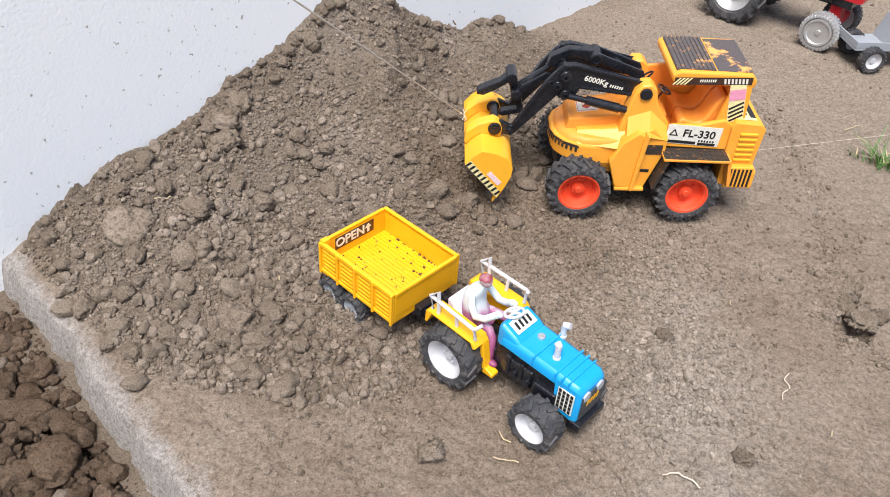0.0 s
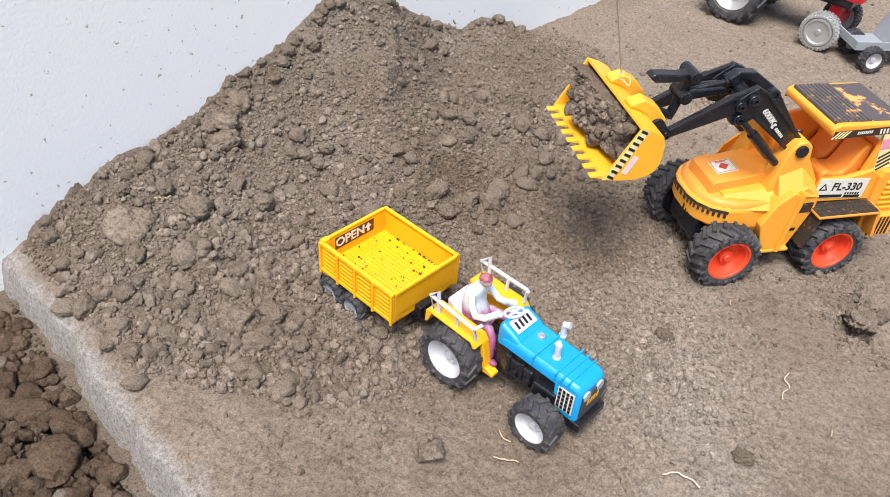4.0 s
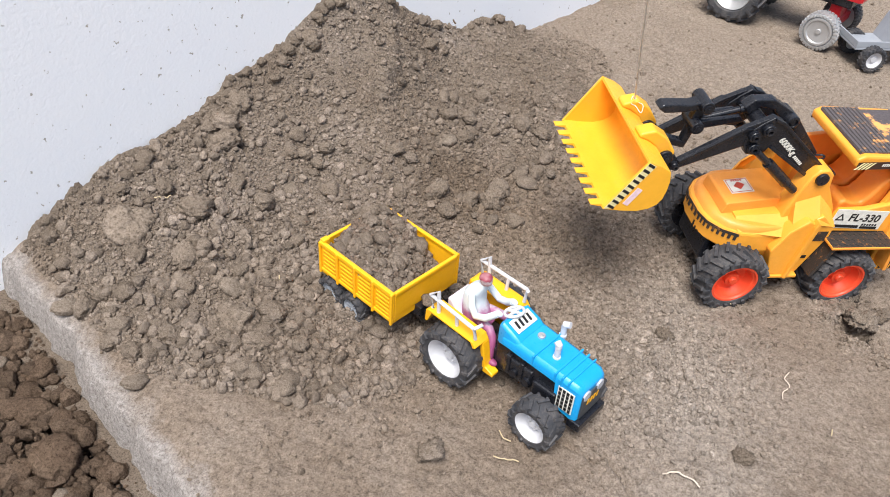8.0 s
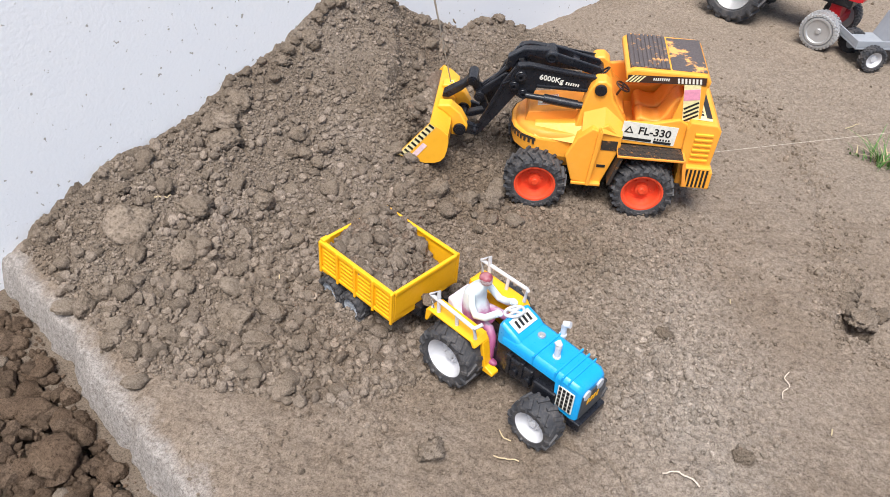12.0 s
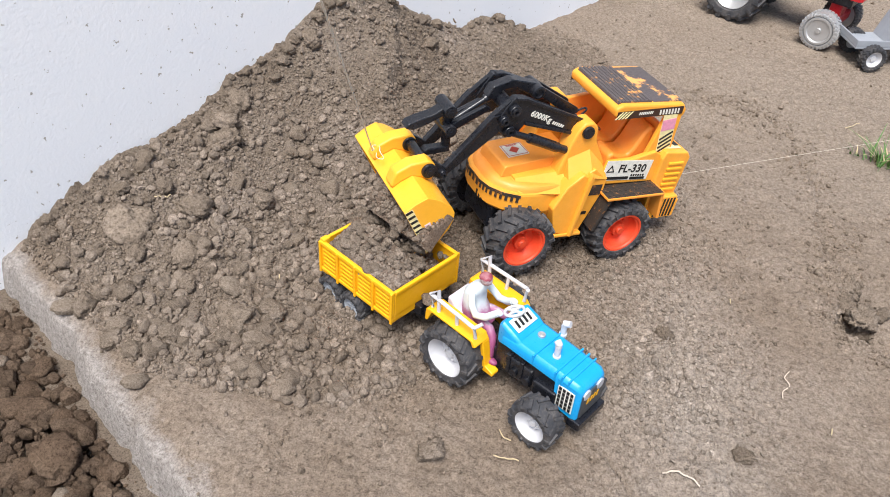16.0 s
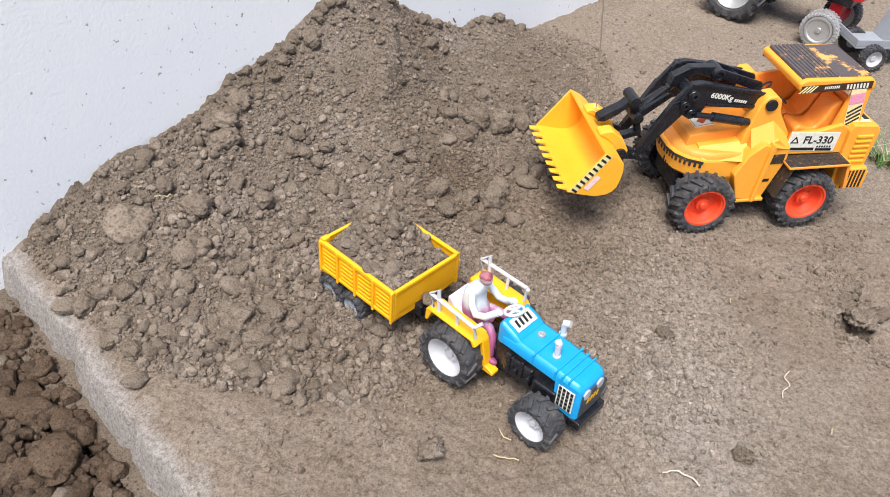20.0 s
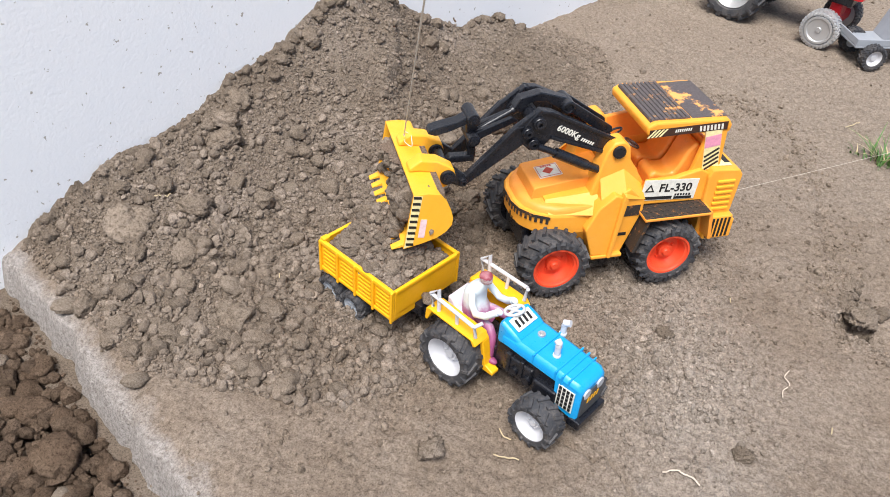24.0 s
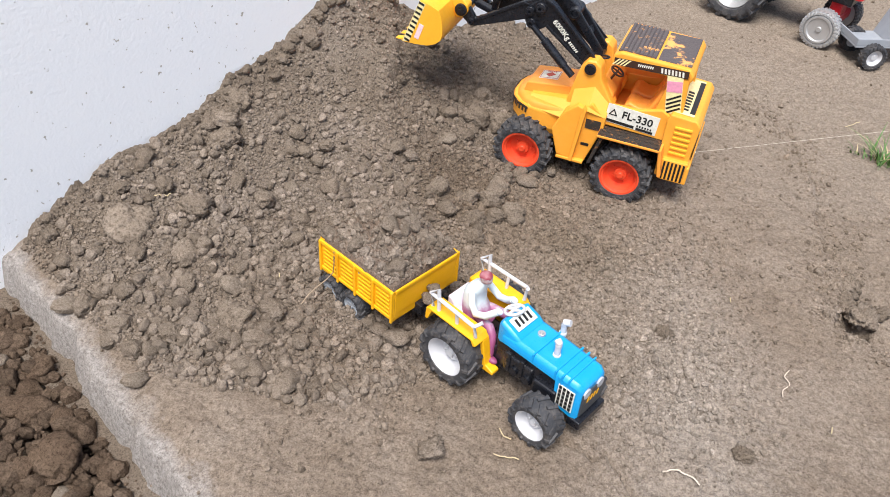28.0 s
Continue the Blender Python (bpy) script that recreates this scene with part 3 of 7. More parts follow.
def make_loader():
    top = tagged(empty("wheel_loader"), "yellow-orange toy wheel loader with black arm and scuffed roof", "toy loader")
    part("chassis", join(box(-0.105, 0.085, -0.028, 0.028, 0.034, 0.062, 0.003), cyl((LOADER_AXLE, 0, 0.0385), 0.006, 0.1), cyl((-LOADER_AXLE, 0, 0.0385), 0.006, 0.1)), BLACK, top, "black plastic underframe")
    # front body: rounded nose in two tiers
    nose = [(0.05, -0.05), (0.066, -0.0475), (0.081, -0.039), (0.0915, -0.026), (0.0955, -0.012), (0.0955, 0.012), (0.0915, 0.026), (0.081, 0.039), (0.066, 0.0475), (0.05, 0.05)]
    lower = [(0.0, -0.05)] + nose + [(0.0, 0.05)]

    def ring(z, k, back=0.0):
        return [(x * k if x > 0.01 else x, y * (0.5 + 0.5 * k), z) for x, y in lower]
    part("nose", loft([ring(0.051, 0.76), ring(0.0525, 0.78), ring(0.0635, 0.955), ring(0.066, 0.985), ring(0.0855, 1.0), ring(0.0875, 0.985), ring(0.088, 0.95)]), YELLOW, top, angle=24)
    part("hood_disc", loft([ring(0.0865, 0.955), ring(0.091, 0.935), ring(0.0932, 0.915), ring(0.0948, 0.88), ring(0.0955, 0.82)]), ORANGE, top, "rounded orange hood edge", angle=30)
    part("hood", prism([(0.08, 0.095), (0.0775, 0.1062), (0.0755, 0.1074), (0.004, 0.1175), (0.0, 0.117), (0.0, 0.095)], -0.0245, 0.0245, "y", 0.001, 2), ORANGE, top, "raised orange hood panel")
    # black printed band with tread pattern round the nose
    band, teeth = [], []
    for (ax, ay), (bx, by) in zip(nose[1:-1], nose[2:-1]):
        a = math.atan2(by - ay, bx - ax)
        w = math.hypot(bx - ax, by - ay)
        out = Vector((by - ay, ax - bx, 0)).normalized() * 0.0005
        m = Matrix.Translation(((ax + bx) / 2 + out.x, (ay + by) / 2 + out.y, 0.0815)) @ Matrix.Rotation(a, 4, "Z") @ Matrix.Rotation(radians(90), 4, "X")
        band.append(plate(w, 0.0032, m @ Matrix.Translation((0, 0.0035, 0))))
        teeth.append(bars(w, 0.006, 3, m @ Matrix.Translation((0, -0.0005, 0)), 0, 0.5))
    part("nose_band", join(*band, *teeth), FENDER_WORN, top, "worn black printed band")
    front = Matrix.Translation((0.0935, 0.014, 0.069)) @ Matrix.Rotation(radians(90 + 18), 4, "Z") @ Matrix.Rotation(radians(90), 4, "X")
    part("nose_mark", bars(0.012, 0.009, 3, front, 0.0, 0.55), INK, top, "black printed marks")
    stick = Matrix.Translation((0.055, 0.0, 0.1106)) @ Matrix.Rotation(radians(8.0), 4, "Y")
    sticker = part("hood_sticker", plate(0.024, 0.022, stick), LABEL_WHITE, top, "white square sticker with red emblem")
    part("emblem", join(plate(0.009, 0.008, stick @ Matrix.Translation((0, 0, 0.0004)) @ Matrix.Rotation(radians(45), 4, "Z")), bars(0.012, 0.0022, 5, stick @ Matrix.Translation((0, -0.008, 0.0004)), 0, 0.6)), LABEL_RED, sticker)
    part("sticker_border", join(plate(0.022, 0.0005, stick @ Matrix.Translation((0, 0.0095, 0.0003))), plate(0.022, 0.0005, stick @ Matrix.Translation((0, -0.0098, 0.0003))),
                                plate(0.0005, 0.02, stick @ Matrix.Translation((0.0108, 0, 0.0003))), plate(0.0005, 0.02, stick @ Matrix.Translation((-0.0108, 0, 0.0003)))), LABEL_RED, sticker)
    for k in (1, -1):
        y0, y1 = (0.042, 0.058) if k > 0 else (-0.058, -0.042)
        part("side_panel", join(prism([(0.0205, 0.04), (0.0, 0.038), (-0.006, 0.108), (0.004, 0.112), (0.02, 0.098), (0.031, 0.0725)], y0, k * 0.0585, "y", 0.0015),
                                prism([(0.0, 0.038), (-0.014, 0.0365), (-0.03, 0.088), (-0.03, 0.1), (-0.012, 0.1155), (-0.003, 0.11)], k * 0.044, k * 0.0545, "y", 0.0012)), YELLOW, top)
        part("side_rib", join(prism([(0.0035, 0.037), (-0.0005, 0.0365), (-0.0075, 0.108), (-0.0035, 0.1135), (-0.0015, 0.106)], k * 0.054, k * 0.0625, "y", 0.0009),
                              box(-0.014, 0.02, min(k * 0.044, k * 0.06), max(k * 0.044, k * 0.06), 0.0355, 0.0392, 0.0008)), YELLOW, top)
        def skin(*sections):
            return loft([[(x, k * y, z) for y, z in section] for x, section in sections])
        # terrace beside the hood, and the flare under the arm post
        part("gusset", skin((0.068, ((0.0235, 0.0885), (0.0235, 0.0975), (0.0315, 0.0975), (0.0452, 0.0882))), (0.008, ((0.0235, 0.0885), (0.0235, 0.106), (0.0375, 0.106), (0.0578, 0.0886)))), YELLOW, top, angle=12)
        part("post_flare", skin((0.0155, ((0.0195, 0.09), (0.0195, 0.122), (0.0382, 0.122), (0.0576, 0.089))), (-0.008, ((0.0195, 0.09), (0.0195, 0.13), (0.039, 0.13), (0.058, 0.107))),
                                (-0.03, ((0.0195, 0.09), (0.0195, 0.111), (0.039, 0.111), (0.0545, 0.1015)))), YELLOW, top, angle=12)
        part("vent_slot", box(-0.0165, -0.0065, k * 0.0545 - 0.002, k * 0.0545 + 0.0006, 0.0592, 0.063, 0.0004), INK, top, "dark slot")
        part("tread_patch", plate(0.018, 0.0125, side_pose(-0.017, k * 0.0549, 0.0895, 0, k)), FENDER_WORN, top, "scuffed dark tread patch")
        part("arm_post", prism([(0.024, 0.098), (0.017, 0.134), (0.012, 0.152), (0.006, 0.16), (-0.004, 0.161), (-0.011, 0.155), (-0.014, 0.14), (-0.034, 0.11), (-0.03, 0.098)], k * 0.019, k * 0.039, "y", 0.002), YELLOW, top)
        part("pivot_cap", cyl((0.001, k * 0.0395, 0.1504), 0.0068, 0.005, bev=0.001), BLACK, top, "black round pivot cap")
        # rear fender plate with tread
        fender = part("fender", join(box(-0.1, -0.026, min(k * 0.044, k * 0.071), max(k * 0.044, k * 0.071), 0.0845, 0.0875, 0.0008),
                                     prism([(-0.104, 0.052), (-0.098, 0.0872), (-0.102, 0.0872), (-0.108, 0.052)], k * 0.044, k * 0.069, "y", 0.0006)), ORANGE, top, "orange rear mudguard")
        # dark colour for the shade of the wheel-well gap as well as for wear
        part("front_flap", prism([(-0.02, 0.045), (-0.03, 0.0845), (-0.034, 0.0845), (-0.024, 0.045)], k * 0.044, k * 0.0685, "y", 0.0006), FENDER_WORN, fender, "dark scuffed flap, coloured for the shaded wheel-well gap too")
        cells = []
        for i in range(11):
            for j in range(3):
                cells.append(plate(0.0036, 0.0036, Matrix.Translation((-0.0945 + i * 0.0063, k * (0.0505 + j * 0.0075), 0.0878)) @ Matrix.Rotation(radians(45), 4, "Z"), 0.0012))
        part("tread_plate", join(plate(0.0725, 0.0245, Matrix.Translation((-0.063, k * 0.0576, 0.0876))), *cells), FENDER_WORN, fender, "worn dark tread plate")
        # lower cab side with its label
        part("cab_side", prism([(-0.026, 0.09), (-0.1, 0.088), (-0.104, 0.118), (-0.09, 0.1255), (-0.062, 0.118), (-0.033, 0.117)], k * 0.041, k * 0.0475, "y", 0.0012), YELLOW, top)
        lm = side_pose(-0.059, k * 0.0478, 0.1055, -3.5 * k, k)
        label = part("model_label", plate(0.061, 0.024, lm), LABEL_WHITE, top, "white model label with black lettering")
        writing("model_number", "FL-330", 0.0132, lm @ Matrix.Translation((0.006, 0.002, 0.0004)), INK, label, bold=0.00025)
        part("label_bar", join(plate(0.034, 0.0034, lm @ Matrix.Translation((-0.0125, -0.0092, 0.0004))), bars(0.019, 0.0024, 6, lm @ Matrix.Translation((0.016, -0.0062, 0.0004)), 0, 0.6), plate(0.02, 0.003, lm @ Matrix.Translation((0.017, -0.0098, 0.0004)))), INK, label)
        ends = [Vector((-0.0042, -0.003, 0)), Vector((0.0042, -0.003, 0)), Vector((0.0, 0.004, 0))]
        tri = join(*[moved(box(-0.0006, (b - a).length + 0.0006, -0.0006, 0.0006, -0.0002, 0.0002, 0), lm @ Matrix.Translation((-0.0225, 0.0018, 0.0004)) @ Matrix.Translation(a) @ Matrix.Rotation(math.atan2((b - a).y, (b - a).x), 4, "Z")) for a, b in zip(ends, ends[1:] + ends[:1])])
        part("label_triangle", tri, INK, label)
        # rear pillar with striped label
        part("pillar", prism([(-0.081, 0.12), (-0.1125, 0.12), (-0.1095, 0.17), (-0.1095, 0.174), (-0.089, 0.174), (-0.0905, 0.168)], k * 0.038, k * 0.0435, "y", 0.0008), YELLOW, top)
        pl = side_pose(-0.0975, k * 0.0438, 0.146, 9 * k, k)
        plab = part("pillar_label", plate(0.0175, 0.046, pl), LABEL_CREAM, top, "striped white and pink label")
        part("label_stripes", join(*[plate(0.0172, 0.0022, pl @ Matrix.Translation((0, -0.019 + i * 0.0052, 0.0003)) @ Matrix.Rotation(radians(24), 4, "Z")) for i in range(4)]), INK, plab)
        part("label_pink", plate(0.0168, 0.013, pl @ Matrix.Translation((0, 0.01, 0.0003))), LABEL_PINK, plab)
    # cab tub
    part("cab_floor", box(-0.1, -0.01, -0.042, 0.042, 0.086, 0.094, 0.001), ORANGE, top)
    part("cab_far_side", prism([(-0.012, 0.094), (-0.1, 0.094), (-0.1, 0.148), (-0.09, 0.153), (-0.04, 0.146), (-0.012, 0.142)], -0.0475, -0.0415, "y", 0.0012), ORANGE, top)
    part("cab_back", box(-0.1, -0.0945, -0.044, 0.041, 0.09, 0.15, 0.0015), ORANGE, top)
    part("dash", prism([(-0.012, 0.094), (-0.03, 0.094), (-0.03, 0.12), (-0.014, 0.138)], -0.041, 0.03, "y", 0.002), ORANGE, top)
    seat_profile = [(-0.045, 0.094), (-0.044, 0.112), (-0.05, 0.116), (-0.06, 0.112), (-0.07, 0.112), (-0.075, 0.12), (-0.082, 0.138), (-0.089, 0.146), (-0.094, 0.144), (-0.094, 0.094)]
    part("seat", join(prism(seat_profile, -0.036, -0.004, "y", 0.003, 3), prism(seat_profile, 0.0, 0.03, "y", 0.003, 3)), ORANGE, top, "moulded orange double seat")
    wheel = part("steering_wheel", moved(join(tube([(0.0082 * math.cos(a), 0.0082 * math.sin(a), 0) for a in [2 * math.pi * i / 20 for i in range(20)]], 0.0011, 6, True),
                                              box(-0.008, 0.008, -0.0008, 0.0008, -0.0006, 0.0006, 0), box(-0.0008, 0.0008, -0.008, 0.008, -0.0006, 0.0006, 0), cyl((0, 0, -0.006), 0.0014, 0.014, "z", 8)),
                                         Matrix.Translation((-0.026, 0.012, 0.142)) @ Matrix.Rotation(radians(-28), 4, "Y")), LABEL_BROWN, top, "dark brown steering wheel")
    # roof
    roof = part("roof", join(prism([(-0.023, 0.168), (-0.112, 0.164), (-0.1135, 0.172), (-0.108, 0.179), (-0.03, 0.181), (-0.022, 0.1765)], -0.0435, 0.0435, "y", 0.002)), YELLOW, top, "orange cab roof with flaked dark paint")
    part("roof_ribs", join(*[box(-0.0265 - i * 0.0047 - 0.0036, -0.0265 - i * 0.0047, -0.039, 0.038, 0.1802, 0.1826, 0.0006) for i in range(9)]), ROOF_WORN, roof, "dark flaked ribs")
    part("roof_bed", box(-0.0685, -0.0262, -0.0388, 0.0378, 0.1788, 0.1814, 0.0003), ROOF_WORN, roof, "dark flaked paint between the ribs")
    part("roof_panel", box(-0.108, -0.0705, -0.0385, 0.0375, 0.178, 0.1806, 0.0008), ROOF_BARE, roof, "dark flaked roof panel")
    for k in (1, -1):
        fm = side_pose(-0.066, k * 0.0439, 0.1712, 2 * k, k)
        fl = part("roof_label", plate(0.083, 0.0085, fm), LABEL_BROWN, roof, "dark strip with light lettering")
        part("hazard_stripes", bars(0.016, 0.0078, 4, fm @ Matrix.Translation((-0.033 * 1, 0, 0.0003)), 0.9, 0.5), LABEL_CREAM, fl)
        part("lettering", join(bars(0.027, 0.0058, 7, fm @ Matrix.Translation((0.024, -0.0003, 0.0003)), -0.15, 0.55), bars(0.018, 0.003, 8, fm @ Matrix.Translation((-0.006, 0.0005, 0.0003)), 0.1, 0.6)), LABEL_WHITE, fl)
    # rear block
    part("engine_cover", prism([(-0.099, 0.044), (-0.132, 0.044), (-0.136, 0.118), (-0.131, 0.1245), (-0.101, 0.1265), (-0.098, 0.118)], -0.0525, 0.0525, "y", 0.0015), YELLOW, top)
    part("cover_top_label", join(plate(0.018, 0.09, Matrix.Translation((-0.1165, 0.0, 0.1262)) @ Matrix.Rotation(radians(-3.5), 4, "Y"))), LABEL_CREAM, top, "cream label with black lettering on the engine cover")
    part("cover_top_bars", bars(0.05, 0.007, 7, Matrix.Translation((-0.1135, 0.012, 0.1268)) @ Matrix.Rotation(radians(-3.5), 4, "Y") @ Matrix.Rotation(radians(90), 4, "Z"), 0.1, 0.55), INK, top)
    part("cover_top_strip", plate(0.006, 0.08, Matrix.Translation((-0.1225, 0.0, 0.1264)) @ Matrix.Rotation(radians(-3.5), 4, "Y")), INK, top)
    back = part("rear_grille", plate(0.08, 0.05, Matrix.Translation((-0.1352, 0, 0.093)) @ Matrix.Rotation(radians(-90), 4, "Z") @ Matrix.Rotation(radians(90), 4, "X")), LABEL_BROWN, top, "dark rear panel")
    part("lettering", bars(0.05, 0.012, 7, Matrix.Translation((-0.1356, 0, 0.1)) @ Matrix.Rotation(radians(-90), 4, "Z") @ Matrix.Rotation(radians(90), 4, "X")), LABEL_CREAM, back)
    for k in (1, -1):
        for i in range(6):
            part("louvre", box(-0.1285, -0.1085, min(k * 0.0515, k * 0.0545), max(k * 0.0515, k * 0.0545), 0.0775 + i * 0.0066, 0.0807 + i * 0.0066, 0.0008), LEMON, top)
        part("bumper", box(-0.1345, -0.1045, min(k * 0.044, k * 0.0595), max(k * 0.044, k * 0.0595), 0.0445, 0.0725, 0.0015), YELLOW, top)
        bm_ = side_pose(-0.1195, k * 0.0598, 0.0585, 0, k)
        part("bumper_stripes", bars(0.027, 0.0235, 6, bm_, 0, 0.52), INK, top, "black vertical stripes")
    part("rear_bumper_bar", box(-0.137, -0.131, -0.0595, 0.0595, 0.0445, 0.068, 0.0015), YELLOW, top)
    wheels = []
    tyre = lugged_tyre(LOADER_R - 0.0012, 0.031, 19, 0.0034, 0.62)
    rim = lathe([(0, 0.0105), (0.0035, 0.0105), (0.0042, 0.0095), (0.0044, 0.0075), (0.0074, 0.0072), (0.008, 0.002), (0.0125, 0.0008), (0.0165, 0.0016), (0.0192, 0.007), (0.0198, 0.0112), (0.0215, 0.0122), (0.0222, 0.0142), (0.0243, 0.0142), (0.0248, 0.0115), (0.0235, 0.002), (0.0235, -0.011), (0, -0.011)], 40)
    tyre_me = rim_me = None
    for x in (LOADER_AXLE, -LOADER_AXLE):
        for k in (1, -1):
            w = empty("wheel", top, Matrix.Translation((x, k * 0.0565, LOADER_R)))
            w["side"] = k
            if tyre_me is None:
                a, b = part("tyre", tyre, TYRE, w, "dusty black rubber tyre with lugs", angle=30), part("rim", rim, RED_RIM, w, "red-orange plastic rim", angle=35)
                c = part("rim_bolts", join(*[cyl((0.0108 * math.cos(q), 0.0012, 0.0108 * math.sin(q)), 0.0013, 0.004, seg=8) for q in [2 * math.pi * i / 5 for i in range(5)]]), RED_RIM, w)
                e = part("rim_back", cyl((0, -0.0125, 0), 0.0238, 0.002, seg=28), BLACK, w, "black inner wheel disc")
                tyre_me, rim_me, bolt_me, back_me = a.data, b.data, c.data, e.data
            else:
                for nm, me in (("tyre", tyre_me), ("rim", rim_me), ("rim_bolts", bolt_me), ("rim_back", back_me)):
                    o = new(nm, me)
                    o.parent = w
                    if k < 0:
                        o.matrix_basis = Matrix.Rotation(math.pi, 4, "Z")
            wheels.append(w)
    # boom, about its pivot
    boom = empty("boom", top, Matrix.Translation((0.001, 0, 0.1504)))
    boom["label"] = "black plastic lifting arm with white lettering"
    for k in (1, -1):
        y0, y1 = k * 0.0195, k * 0.028
        part("boom_plate", join(prism([(-0.007, 0.005), (-0.0075, -0.004), (0.0, -0.0085), (0.01, -0.0068), (0.068, 0.0155), (0.077, 0.0045), (0.088, 0.0035), (0.097, 0.013), (0.098, 0.026), (0.09, 0.038), (0.082, 0.0465), (0.07, 0.044), (0.01, 0.0125)], y0, y1, "y", 0.001),
                                prism([(0.0, 0.0095), (0.07, 0.0445), (0.081, 0.0465), (0.0805, 0.0432), (0.071, 0.0415), (0.002, 0.0068)], k * 0.0275, k * 0.03, "y", 0.0005),
                                prism([(0.006, -0.0085), (0.069, 0.0155), (0.068, 0.0185), (0.004, -0.0055)], k * 0.0275, k * 0.03, "y", 0.0005)), BLACK, boom)
        part("boom_arm", join(prism([(0.086, 0.044), (0.08, 0.03), (0.09, 0.014), (0.147, -0.027), (0.153, -0.03), (0.162, -0.026), (0.174, -0.0205), (0.1755, -0.012), (0.17, -0.0065), (0.16, -0.0095), (0.15, -0.0175), (0.104, 0.03)], k * 0.021, k * 0.027, "y", 0.001),
                              prism([(0.096, 0.0305), (0.104, 0.03), (0.15, -0.0175), (0.149, -0.0195), (0.147, -0.019), (0.103, 0.0265)], k * 0.0265, k * 0.0285, "y", 0.0004)), BLACK, boom)
        for x, z, r in ((0.0823, 0.0335, 0.0062), (0.0925, 0.0245, 0.0054), (0.086, 0.0122, 0.0056), (0.153, -0.022, 0.004)):
            part("boss", moved(lathe([(r, -0.003), (r, 0.003), (r * 0.92, 0.0036), (r * 0.66, 0.0036), (r * 0.62, 0.0055), (r * 0.36, 0.0055), (r * 0.32, 0.002), (0, 0.002)], 22), Matrix.Translation((x, k * 0.0288, z)) @ Matrix.Rotation(0 if k > 0 else math.pi, 4, "Z")), BLACK, boom)
        part("lift_cylinder", join(tube([(0.083, k * 0.0335, 0.0115), (0.06, k * 0.0335, 0.0005)], 0.0034, 12), tube([(0.064, k * 0.0335, 0.0025), (0.03, k * 0.0335, -0.015)], 0.0053, 14), tube([(0.032, k * 0.0335, -0.014), (0.016, k * 0.0335, -0.0215)], 0.0042, 12)), BLACK, boom, "black toy hydraulic cylinder")
        tm = side_pose(0.046, k * 0.0283, 0.0165, -27 * k, k)
        writing("load_lettering", "6000Kg", 0.0088, tm @ Matrix.Translation((-0.006, 0.0015, 0)), LABEL_WHITE, boom, bold=0.00015)
        part("lettering", bars(0.016, 0.0032, 6, tm @ Matrix.Translation((0.018, 0, 0)), 0.1, 0.6), LABEL_WHITE, boom)
    for x, z, r, w in ((0.083, 0.032, 0.0072, 0.044), (0, 0, 0.005, 0.05)):
        part("cross_tube", cyl((x, 0, z), r, w), BLACK, boom)
    part("bell_crank", prism([(0.1, 0.038), (0.094, 0.048), (0.074, 0.0525), (0.054, 0.0465), (0.041, 0.0425), (0.039, 0.034), (0.0475, 0.0295), (0.056, 0.0345), (0.068, 0.0425), (0.084, 0.0425), (0.092, 0.032)], -0.0055, 0.0055, "y", 0.001), BLACK, boom, "arched black bell crank")
    part("crank_boss", moved(lathe([(0, -0.012), (0.0072, -0.012), (0.0072, 0.012), (0.0062, 0.0128), (0.0046, 0.0128), (0.0042, 0.0095), (0, 0.0095)], 22), Matrix.Translation((0.0468, 0, 0.037))), BLACK, boom)
    for k in (1, -1):
        part("link_bar", prism([(0.044, 0.0435), (0.051, 0.037), (0.006, 0.0045), (-0.004, 0.006), (-0.003, 0.0115)], k * 0.0075, k * 0.0112, "y", 0.0008), BLACK, boom)
    part("link_web", prism([(0.024, 0.0265), (0.028, 0.0235), (0.022, 0.019), (0.018, 0.022)], -0.0075, 0.0075, "y", 0.0006), BLACK, boom)
    part("far_web", prism([(0.078, 0.0465), (0.07, 0.0465), (0.03, 0.0275), (0.034, 0.022), (0.074, 0.04)], -0.0275, -0.0195, "y", 0.001), BLACK, boom)
    part("link_loop", tube([(-0.004 - 0.0085 * math.cos(a), 0.012 + 0.004 * math.sin(a), 0.006 + 0.004 * math.cos(a)) for a in [2 * math.pi * i / 14 for i in range(14)]], 0.0011, 6, True), BLACK, boom, "thin black wire loop")
    part("tilt_cylinder", join(tube([(0.094, 0, 0.036), (0.1, 0, 0.033)], 0.0045, 12), tube([(0.098, 0, 0.034), (0.139, 0, 0.012)], 0.003, 10)), BLACK, boom, "black tilt rod")
    part("side_brace", join(prism([(0.095, 0.026), (0.102, 0.031), (0.142, 0.0155), (0.14, 0.0065)], -0.009, -0.004, "y", 0.001), prism([(0.095, 0.026), (0.102, 0.031), (0.142, 0.0155), (0.14, 0.0065)], 0.004, 0.009, "y", 0.001)), BLACK, boom)
    # rocker, about its pin on the boom
    rocker = empty("rocker", top)
    rocker["label"] = "black plastic rocker lever"
